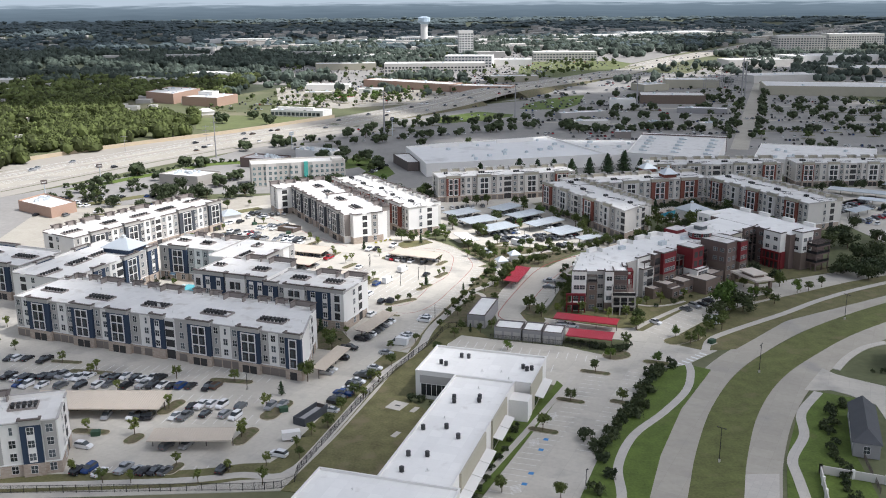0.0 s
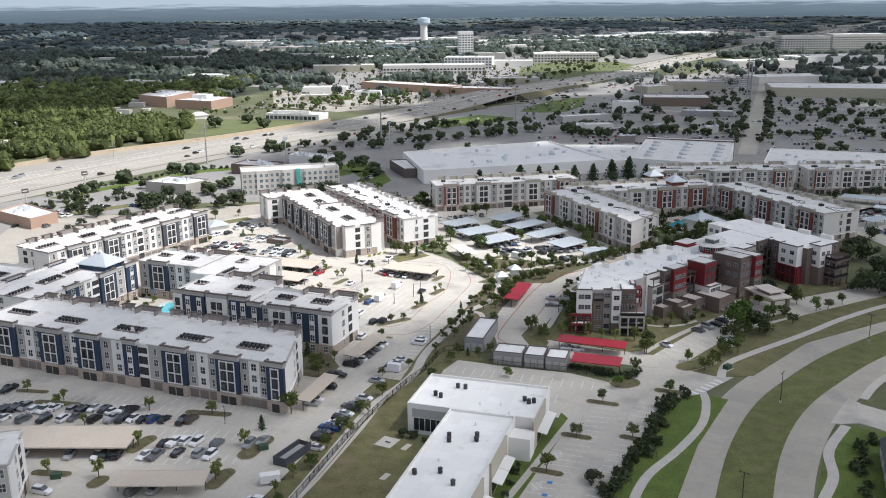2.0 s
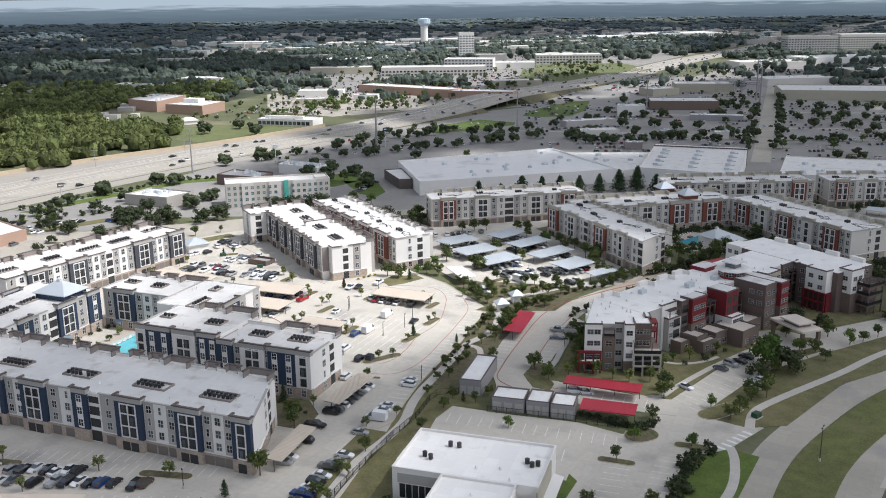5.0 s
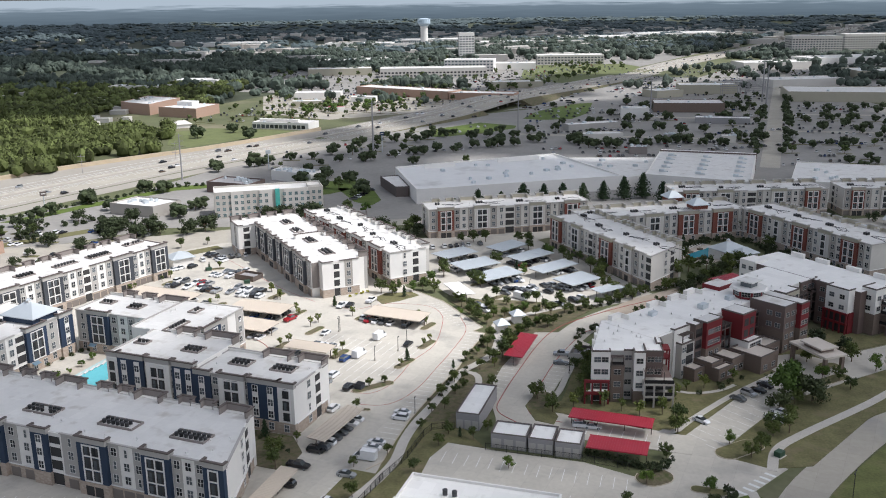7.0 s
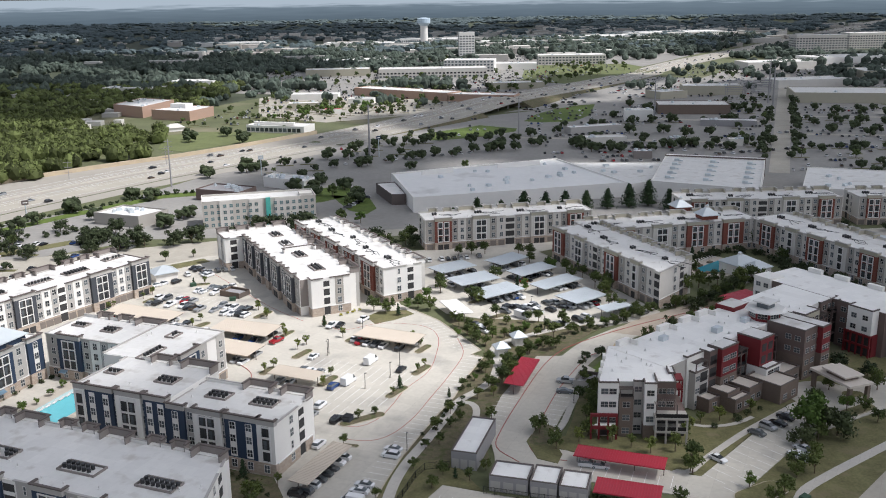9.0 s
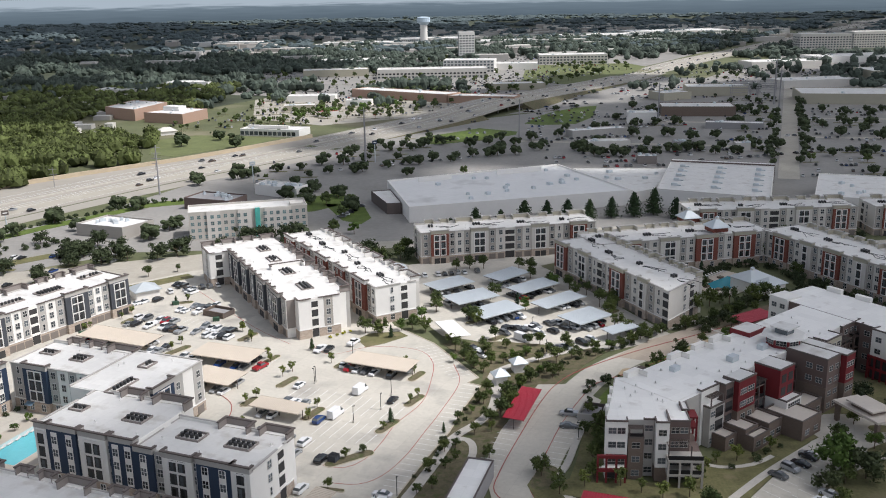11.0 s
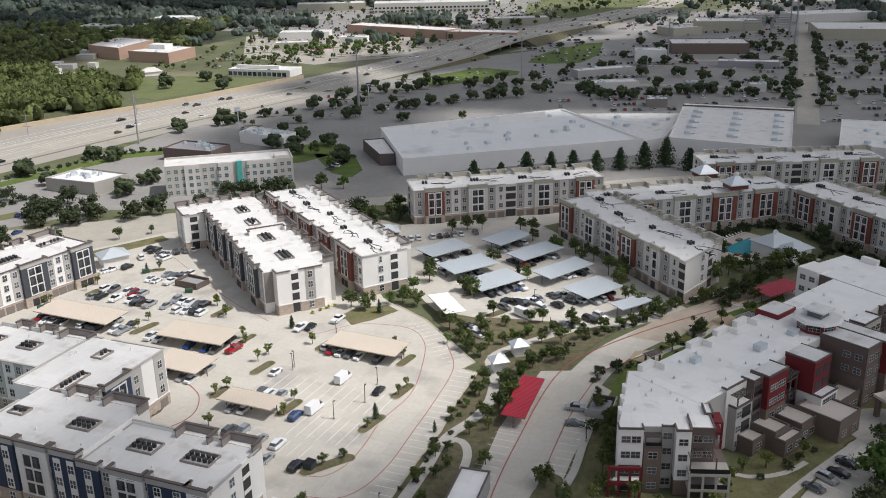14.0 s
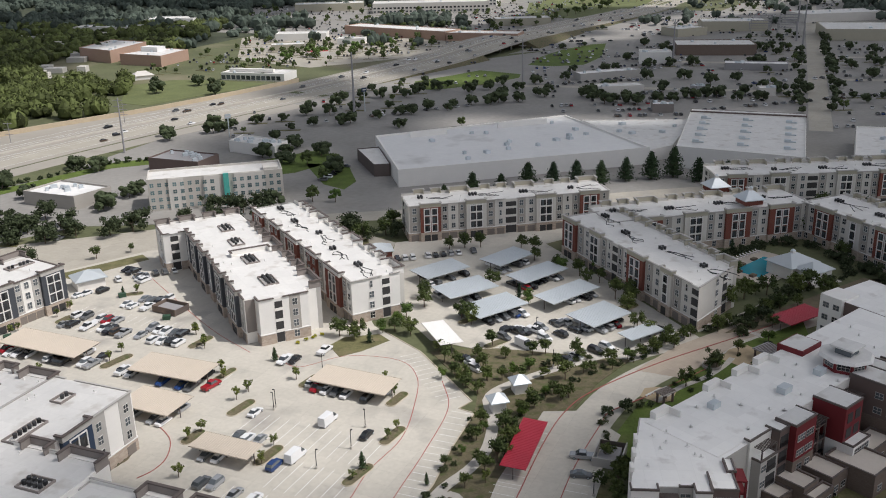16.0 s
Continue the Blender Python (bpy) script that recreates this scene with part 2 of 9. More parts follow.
def slab(name, outline, z0, z1, m, label="", category="", parent=None):
    bm = bmesh.new()
    top = [bm.verts.new((x, y, z1)) for x, y in outline]
    bot = [bm.verts.new((x, y, z0)) for x, y in outline]
    f = bm.faces.new(top)
    f.normal_update()
    if f.normal.z < 0:
        f.normal_flip()
    n = len(top)
    for k in range(n):
        bm.faces.new((bot[k], bot[(k + 1) % n], top[(k + 1) % n], top[k]))
    bmesh.ops.recalc_face_normals(bm, faces=bm.faces)
    bmesh.ops.triangulate(bm, faces=[f])
    ob = part(name, bm, m, parent)
    return tagged(ob, label, category, kind="structure") if not parent else tagged(ob, label)

def rect(x, y, angle, w, d):
    """Corners of a rectangle from its near left corner."""
    c, s = math.cos(radians(angle)), math.sin(radians(angle))
    return [(x + u * c - v * s, y + u * s + v * c) for u, v in ((0, 0), (w, 0), (w, d), (0, d))]

# ---------------------------------------------------------------- ground and roads
bm = bmesh.new()
bmesh.ops.create_grid(bm, x_segments=40, y_segments=40, size=6000)
tagged(part("ground", bm, M["ground"]), "uneven green and dry grassland under the town", "ground", kind="structure").location = (0, 1500, -0.12)

PARKWAY_W = smooth([(-70, -200), (-28, -40), (34, 140), (47.3, 176.7), (53.7, 195.4), (63.5, 220), (76.5, 243.5), (91.5, 262), (117, 286.2), (156, 312), (205, 340), (300, 385), (480, 450)])
PARKWAY_E = smooth([(-50, -200), (-8, -40), (54, 140), (67, 176.5), (74.2, 196), (85.5, 219.6), (99.5, 241), (117.5, 259.5), (146, 283), (190, 308), (300, 360), (480, 425)])
ribbon("road_west", PARKWAY_W, 8.6, -0.3, -0.02, M["road"], "curving two-lane grey concrete parkway carriageway", "road")
ribbon("road_east", PARKWAY_E, 8.6, -0.3, -0.02, M["road"], "curving two-lane grey concrete parkway carriageway with a paler patch", "road")
ribbon("median", smooth([(-60, -200), (-18, -40), (45, 142), (57.5, 177), (64, 195.5), (74.5, 219.8), (88, 242), (105, 261), (131, 284), (172, 310), (250, 350), (480, 437)]), 11.4, -0.25, 0.06, M["median"], "green and brown mown grass median of the parkway", "grass")

HIGHWAY = smooth([(-420, 330, 0), (-300, 485, 0), (-235, 590, 0), (-185, 668, 0), (-125, 748, 0), (-75, 818, 0), (0, 922, 2.5), (55, 1012, 6), (130, 1145, 2.5), (247, 1335, 0), (390, 1600, 0), (585, 1910, 0), (1000, 2600, 0), (1800, 3900, 0)], 25)
ribbon("highway", HIGHWAY, 56, -0.4, 0.05, M["highway"], "wide pale concrete highway with frontage lanes", "road")
ribbon("highway_asphalt", HIGHWAY, 17, 0.05, 0.08, M["road"], "darker grey outer lanes of the highway", "road", offset=-14)
HIGHWAY_WALL = smooth([(-480, 330), (-330, 540), (-241.8, 662.7), (-168.3, 741), (-98.4, 834.8)], 25)
ribbon("retaining_wall", HIGHWAY_WALL, 1.2, -0.4, 2.6, mat("tan_wall_panel", (0.47, 0.385, 0.27), 0.85, size=6), "long low tan concrete retaining wall beside the highway", "wall")
ribbon("highway_shoulder", HIGHWAY_WALL, 22, -0.4, 0.045, M["highway"], "pale concrete shoulder lanes below the wall", "road", offset=-11)
ribbon("frontage_road", [c for c in HIGHWAY if c.y < 830], 13, -0.4, 0.04, M["highway"], "pale concrete frontage road beside the highway", "road", offset=-36.5)
ribbon("median_barrier", HIGHWAY, 0.6, 0.05, 0.9, M["pavement"], "concrete median barrier of the highway", "barrier", offset=4)

def embankment(line, half, first, last):
    """Grass slopes below the raised carriageways."""
    bm = bmesh.new()
    rows = []
    for i in range(first, last):
        c, d = line[i], (line[i + 1] - line[i - 1]).to_2d().normalized()
        n = Vector((-d.y, d.x))
        q = [(half + 0.1 + c.z * 2.2, -0.2), (half + 0.1, c.z - 0.1), (-half - 0.1, c.z - 0.1), (-half - 0.1 - c.z * 2.2, -0.2)]
        rows.append([bm.verts.new((c.x + n.x * o, c.y + n.y * o, z)) for o, z in q])
    for a, b in zip(rows, rows[1:]):
        for k in range(3):
            bm.faces.new((a[k], b[k], b[k + 1], a[k + 1]))
    bm.faces.new(rows[0]); bm.faces.new(rows[-1][::-1])
    tagged(part("embankment", bm, M["bed"]), "grass embankment below the raised highway", "embankment", kind="structure")
RAISED = [i for i, c in enumerate(HIGHWAY) if c.z > 0.15]
BRIDGE = min(RAISED, key=lambda i: (HIGHWAY[i].x - 28) ** 2 + (HIGHWAY[i].y - 955) ** 2)
embankment(HIGHWAY, 28, RAISED[0], BRIDGE)
embankment(HIGHWAY, 28, BRIDGE + 2, RAISED[-1])
for off in (-22.2, -10.2, -6.4, -2.6, 7.2, 11.0, 14.8, 22.5):
    ribbon("lane_line", HIGHWAY[:60], 0.16, 0.05, 0.1, M["paint"], "white painted lane line of the highway", "marking", offset=off)
# big paved fields
slab("parking_ground", [(-185, 335), (-140, 275), (-160, 215), (-100, 178), (-36, 181), (-27, 206), (-19, 232), (-11.2, 262), (-10.2, 267.1), (-7.6, 278.3), (-4.4, 290), (-0.3, 301.5), (3, 310.7), (8.2, 323.6), (11.6, 336.3), (17, 351.6), (13.3, 354), (16.5, 357.4), (3.5, 384.7), (-10, 402), (-14, 415), (-50, 475), (-95, 470), (-125, 445), (-175, 380)], -0.3, 0.0, M["concrete"], "pale concrete apartment parking lot with worn tyre tracks", "parking lot")
slab("parking_east", [(6, 392), (20, 385), (58, 377), (80, 388), (52, 455), (45, 470), (72, 487), (60, 497), (-8, 474), (-10, 425)], -0.3, 0.0, M["concrete"], "pale concrete apartment parking lot with carports", "parking lot")
slab("parking_offices", [(2, 165), (20.6, 206.5), (33, 235), (25, 240), (-2, 250), (-0.9, 262), (0.8, 269), (5.1, 276.5), (20, 271), (36.4, 266), (47, 259), (54, 264), (62, 262), (59, 247), (46.7, 221), (35.7, 196), (24, 165)], -0.3, 0.0, M["concrete"], "grey concrete office parking lot with painted bays", "parking lot")
slab("drive", [(54, 264), (62, 262), (59, 247), (70, 251), (82, 262), (76, 266), (68, 269.5), (92.9, 297), (119.5, 313), (150, 330), (240, 372), (240, 390), (157, 346), (122, 330), (108, 325), (95.6, 316), (63, 279)], -0.3, -0.01, M["concrete"], "concrete driveway and visitor parking in front of the red and grey building", "driveway")
M["tan_paving"] = mat("tan_concrete_paving", (0.43, 0.36, 0.285), 0.85, size=7, var=0.1, fine=0.9, stain=(0.33, 0.28, 0.23), stain_size=0.08, stain_at=0.55, joints=(4.4, 40, 0.14))
slab("lane_paving", [(58, 372), (71, 385.3), (93.4, 400.6), (116.5, 411), (152, 433), (156, 426), (114, 403), (90, 388.5), (68.5, 367.5)], -0.3, 0.012, M["tan_paving"], "tan concrete paving of the lane behind the building", "road")
ribbon("lane", smooth([(22, 284), (22.8, 297), (30.5, 318), (38.5, 337), (45.5, 351), (55, 364), (73, 379), (98, 394), (128, 412), (175, 442), (230, 480)]), 9.5, -0.3, 0.0, M["concrete"], "concrete lane with red fire-lane kerbs curving behind the building", "road")
slab("lane_bays", [(17.8, 284), (62, 269), (63, 279), (57, 281), (35, 291.5), (31.5, 299.5), (36, 312), (42, 326), (49, 341), (42, 352), (33, 352), (21, 324), (16, 306), (17, 294)], -0.3, 0.06, M["concrete"], "concrete parking bays along the lane", "parking lot")
slab("shopping_lot", [(-175, 500), (-120, 500), (-10, 505), (80, 515), (300, 560), (420, 700), (420, 1050), (260, 1000), (130, 1000), (35, 930), (-60, 790), (-130, 690), (-165, 600)], -0.35, -0.03, M["asphalt"], "large worn asphalt shopping-centre car park", "parking lot")
ribbon("street", smooth([(-200, 455), (-130, 478), (-60, 500), (20, 512), (90, 528), (180, 545), (330, 580)]), 12, -0.3, -0.01, M["road"], "concrete street between the flats and the shops", "road")
slab("street_side", [(-200, 400), (-178, 380), (-125, 445), (-95, 470), (-50, 475), (-14, 415), (-8, 474), (-30, 494), (-60, 497), (-130, 474), (-205, 452)], -0.3, -0.03, M["road"], "pale concrete paths and drives along the street", "pavement")
slab("west_lots", [(-300, 420), (-200, 330), (-178, 380), (-125, 452), (-170, 470), (-130, 500), (-160, 590), (-215, 530)], -0.35, -0.04, M["asphalt"], "worn asphalt lots of the roadside shops", "parking lot")

# ---------------------------------------------------------------- buildings
def window_mesh(name, w, h, panes=2, glass="glass", depth=0.1, frame_mat="frame", f=0.05):
    """One connected casement: a frame with recessed lights above and below a rail."""
    bm = bmesh.new()
    xs = [-w / 2]
    for k in range(panes):
        a = -w / 2 + f + (w - f) * k / panes
        xs += [a, a + (w - f) / panes - f]
    xs.append(w / 2)
    zs = [0, f, h * 0.5 - f / 2, h * 0.5 + f / 2, h - f, h]
    grid = [[bm.verts.new((x, -depth, z)) for z in zs] for x in xs]
    for i in range(len(xs) - 1):
        for k in range(5):
            a, b, c, d = grid[i][k], grid[i + 1][k], grid[i + 1][k + 1], grid[i][k + 1]
            if i % 2 and k in (1, 3):
                q = [bm.verts.new((v.co.x, -0.02, v.co.z)) for v in (a, b, c, d)]
                bm.faces.new(q).material_index = 1
                for m, n in ((0, 1), (1, 2), (2, 3), (3, 0)):
                    bm.faces.new(((a, b, c, d)[m], (a, b, c, d)[n], q[n], q[m]))
            else:
                bm.faces.new((a, b, c, d))
    rim = [v[0] for v in grid] + grid[-1][1:] + [v[-1] for v in grid[-2::-1]] + grid[0][-2:0:-1]
    back = [bm.verts.new((v.co.x, 0.03, v.co.z)) for v in rim]
    for k in range(len(rim)):
        bm.faces.new((rim[k], back[k], back[(k + 1) % len(rim)], rim[(k + 1) % len(rim)]))
    return mesh_of(name, bm, [M[frame_mat], M[glass]])

WIN2S = window_mesh("window", 1.5, 1.85)
WIN2, WIN1, WIN3 = window_mesh("window", 1.5, 1.95), window_mesh("window", 0.8, 1.95, 1), window_mesh("window", 2.8, 1.75, 3)

def garage_mesh():
    bm = bmesh.new()
    bx(bm, -1.35, 1.35, -0.02, 0.05, 0, 2.3)
    for k in range(4):
        bx(bm, -1.28, 1.28, -0.06, -0.02, 0.06 + k * 0.56, 0.52 + k * 0.56)
    return mesh_of("garage_door", bm, M["garage"])
GARAGE = garage_mesh()

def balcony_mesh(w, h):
    """A flat dark panel painted as a shaded recess, with a glazed door and a floor edge."""
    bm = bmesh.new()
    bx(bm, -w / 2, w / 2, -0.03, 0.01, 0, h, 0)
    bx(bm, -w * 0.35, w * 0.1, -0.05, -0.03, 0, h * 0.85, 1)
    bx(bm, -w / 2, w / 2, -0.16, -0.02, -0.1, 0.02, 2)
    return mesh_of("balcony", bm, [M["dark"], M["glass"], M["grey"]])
def railing_mesh(w):
    """One connected comb of bars between a lower and an upper rail."""
    bm = bmesh.new()
    n = max(5, int(w / 0.32))
    xs = sorted([-w / 2 + (w - 0.04) * k / n for k in range(n + 1)] + [-w / 2 + (w - 0.04) * k / n + 0.04 for k in range(n + 1)])
    zs = [0.05, 0.10, 1.0, 1.06]
    g = [[bm.verts.new((x, -0.15, z)) for z in zs] for x in xs]
    for i in range(len(xs) - 1):
        for k in range(3):
            if k != 1 or i % 2 == 0:
                bm.faces.new((g[i][k], g[i + 1][k], g[i + 1][k + 1], g[i][k + 1]))
    bmesh.ops.solidify(bm, geom=bm.faces[:], thickness=0.04)
    return mesh_of("railing", bm, M["black"])
BALCONY, RAILING = balcony_mesh(1.9, 2.5), railing_mesh(1.9)
BALCONY_SLIM, RAILING_SLIM = balcony_mesh(1.7, 2.45), railing_mesh(1.7)

def ac_mesh():
    bm = bmesh.new()
    cyl(bm, 0, 0, 0.1, 0.95, 0.42, n=10)
    cyl(bm, 0, 0, 0.95, 1.05, 0.46, 0.36, n=10)
    bx(bm, -0.45, 0.45, -0.45, 0.45, 0, 0.1, 1)
    return mesh_of("condenser", bm, [M["unit"], M["roof"]])
CONDENSER = ac_mesh()

def vent_mesh():
    bm = bmesh.new()
    cyl(bm, 0, 0, 0, 0.5, 0.12, n=8)
    cyl(bm, 0, 0, 0.45, 0.65, 0.22, 0.08, n=8)
    bx(bm, -0.4, 0.4, -0.4, 0.4, 0, 0.06)
    return mesh_of("roof_vent", bm, M["frame"])
VENT = vent_mesh()

def parapet_bm(x0, x1, depth, h, t=0.3, cap=0.25, back=False):
    """A raised wall with two returns and an overhanging cap."""
    bm = bmesh.new()
    bx(bm, x0, x1, 0, t, -0.4, h); bx(bm, x0, x0 + t, t, depth, -0.4, h); bx(bm, x1 - t, x1, t, depth, -0.4, h)
    bx(bm, x0 - cap, x1 + cap, -cap, t + 0.05, h, h + 0.28, 1)
    bx(bm, x0 - cap, x0 + t + 0.05, t + 0.05, depth, h, h + 0.28, 1); bx(bm, x1 - t - 0.05, x1 + cap, t + 0.05, depth, h, h + 0.28, 1)
    return bm

FLOOR = 3.15
def facade(par, L, H, mods, pal, m, ground="garage", seed=1):
    """One face of a wing: x along it, -y outwards. mods: (kind, width) from left to right."""
    rnd = random.Random(seed)
    scale = L / sum(w for _, w in mods)
    storeys = round((H - 0.3) / FLOOR)
    x = 0.0
    def put(name, me, px, pz, py=0.0, label=""):
        return part(name, me, None, par, label, m @ Matrix.Translation((px, py, pz)))
    def solid(name, x0, x1, y0, y1, z0, z1, material, label=""):
        bm = bmesh.new()
        bx(bm, x0, x1, y0, y1, z0, z1)
        return part(name, bm, M[material], par, label, m)
    for kind, w in mods:
        w *= scale
        x0, x1 = x, x + w
        x = x1
        out = 0.0
        if kind == "x":
            continue
        if kind in "bnrg":
            out = {"b": 1.0, "n": 0.7, "r": 1.3, "g": 0.8}[kind]
            tone = pal["accent"] if kind in "bn" else pal["accent2"]
            zb = FLOOR if ground != "none" else 0.0
            solid("bay_wall", x0, x1, -out, 0.05, zb, H + 0.2, tone, "projecting %s bay wall" % tone)
            if ground != "none":
                solid("bay_base", x0 - 0.1, x1 + 0.1, -out - 0.12, 0.05, 0, zb, "stone", "stone-clad base")
            bm = parapet_bm(x0 - 0.05, x1 + 0.05, min(1.9, w * 0.3) if kind != "r" else min(3.4, w * 0.45), 0.95 if kind != "r" else 1.65, cap=0.3)
            for v in bm.verts:
                v.co.z += H; v.co.y -= out + 0.02
            part("parapet", bm, [M[pal["parapet"] if kind != "r" or pal.get("split") else "mink"], M[pal["cap"]]], par, "raised parapet with a dark cap", m)
        elif ground == "none":
            bm = bmesh.new()
            bx(bm, x0, x1, 0, 0.28, H - 0.2, H + 0.85)
            bx(bm, x0, x1, -0.1, 0.36, H + 0.85, H + 1.0, 1)
            part("parapet", bm, [M[pal["body"]], M[pal["edge"]]], par, "low pale parapet", m)
            continue
        elif kind == "s":
            # no hole here: a dark panel on the wall paints the stairwell's shade
            solid("stair_opening", x0 + 0.12, x1 - 0.12, -0.05, 0.05, 0.2, H - 0.9, "dark", "dark panel standing for a shaded stairwell slot")
            for k in range(1, storeys):
                solid("stair_landing", x0 + 0.1, x1 - 0.1, -0.12, -0.05, k * FLOOR - 0.1, k * FLOOR + 0.75, pal["body"])
            continue
        else:
            bm = bmesh.new()
            bx(bm, x0, x1, -0.14, 0.02, 0, FLOOR - 0.2)
            bx(bm, x0, x1, -0.24, 0.02, FLOOR - 0.2, FLOOR + 0.05, 1)
            part("wall_base", bm, [M["stone"], M["frame"]], par, "stone-clad base under a pale course", m)
            solid("cornice", x0, x1, -0.3, 0.25, H + 0.12, H + 0.36, pal["edge"])
            if kind == "p":
                solid("wall_panel", x0, x1, -0.1, 0.02, FLOOR + 0.05, H + 0.1, pal["accent"])
        if ground == "none":
            continue
        if kind in "bg":
            n = 2 if w > 6 else 1
            slim = bool(pal.get("split")) and kind == "b"
            pitch, door, rail = (2.7, BALCONY_SLIM, RAILING_SLIM) if slim else (2.25, BALCONY, RAILING)
            fw = (n - 1) * pitch + (2.1 if slim else pitch) + 0.3
            c = (x0 + x1) / 2
            bm = bmesh.new()
            lines = [c - fw / 2 + j * pitch + s for j in range(n) for s in ((0.0, 2.1) if slim else (0.0,))] + ([] if slim else [c + fw / 2 - 0.3])
            for q in lines:
                bx(bm, q, q + 0.3, -out - 0.16, -out + 0.02, FLOOR + 0.2, H - 1.0)
            for k in range(storeys):
                z = H - 1.0 if k == storeys - 1 else FLOOR + 0.2 + k * FLOOR - (0.3 if k else 0)
                for a, b in ([(c - fw / 2 + j * pitch, c - fw / 2 + j * pitch + 2.4) for j in range(n)] if slim else [(c - fw / 2, c + fw / 2)]):
                    bx(bm, a, b, -out - 0.17, -out + 0.01, z - 0.02, z + 0.3)
            part("balcony_frame", bm, M["frame"], par, "white balcony surround", m)
            for k in range(1, storeys):
                for j in range(n):
                    ob = put("balcony", door, c - fw / 2 + j * pitch + (1.2 if slim else 1.275), k * FLOOR + 0.22, -out)
                    part("railing", rail, None, ob, "black metal railing")
            if ground == "garage":
                for j in range(n):
                    # dark sheet on the stone base, painted as a shaded drive-in
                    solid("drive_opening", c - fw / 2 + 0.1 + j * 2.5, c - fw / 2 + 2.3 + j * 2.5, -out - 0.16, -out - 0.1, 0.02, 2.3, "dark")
        elif kind in "nr":
            n = max(1, int(w / 3.2))
            for j in range(n):
                if not pal.get("split"):
                    c = x0 + w * (j + 0.5) / n
                    solid("window_surround", c - 0.86, c + 0.86, -out - 0.07, 0.0, FLOOR + 0.3, H - 0.9, "white", "white surround of a window column")
                for k in range(1, storeys):
                    put("window", WIN2S, x0 + w * (j + 0.5) / n, k * FLOOR + 0.75, -out - 0.06)
        elif kind != "q":
            n = max(1, int(w / 2.75))
            for j in range(n):
                c = x0 + w * (j + 0.5) / n
                if j % 2 == 0 and pal["strip"] != pal["body"]:
                    solid("wall_strip", c - w / n * 0.42, c + w / n * 0.42, -0.09, 0.02, FLOOR + 0.05, H + 0.1, pal["strip"])
                for k in range(1, storeys):
                    put("window", WIN2 if rnd.random() < 0.85 else WIN1, c, k * FLOOR + 0.75, -0.09)
            if ground == "garage":
                for j in range(n):
                    put("garage_door", GARAGE, x0 + w * (j + 0.5) / n, 0.02, -0.16)
        if ground == "flat" and kind == "b" and pal is BLUE:
            bm = bmesh.new()
            q = [bm.verts.new(c) for c in ((x0 + 0.4, -out - 0.1, 3.1), (x0 + 3.0, -out - 0.1, 3.1), (x0 + 3.0, -out - 1.5, 2.55), (x0 + 0.4, -out - 1.5, 2.55))]
            bm.faces.new(q)
            bmesh.ops.solidify(bm, geom=bm.faces[:], thickness=0.12)
            part("door_canopy", bm, M["canopy"], par, "small pale blue door canopy", m)
        if ground != "garage" and kind != "q":
            n = max(1, int(w / 3.6))
            for j in range(n):
                put("window", WIN2, x0 + w * (j + 0.5) / n, 0.8, -out - 0.13)

M["canopy"] = mat("pale_blue_canopy", (0.30, 0.42, 0.52), 0.5, size=1, var=0.08)
BLUE = dict(body="white", accent="blue", accent2="white", strip="grey", parapet="grey", cap="taupe", edge="grey")
DARK = dict(body="white", accent="charcoal", accent2="grey", strip="grey", parapet="grey", cap="taupe", edge="taupe")
BRICK = dict(body="pale", accent="brick", accent2="pale", strip="sand", parapet="beige", cap="grey", edge="grey", split=True)

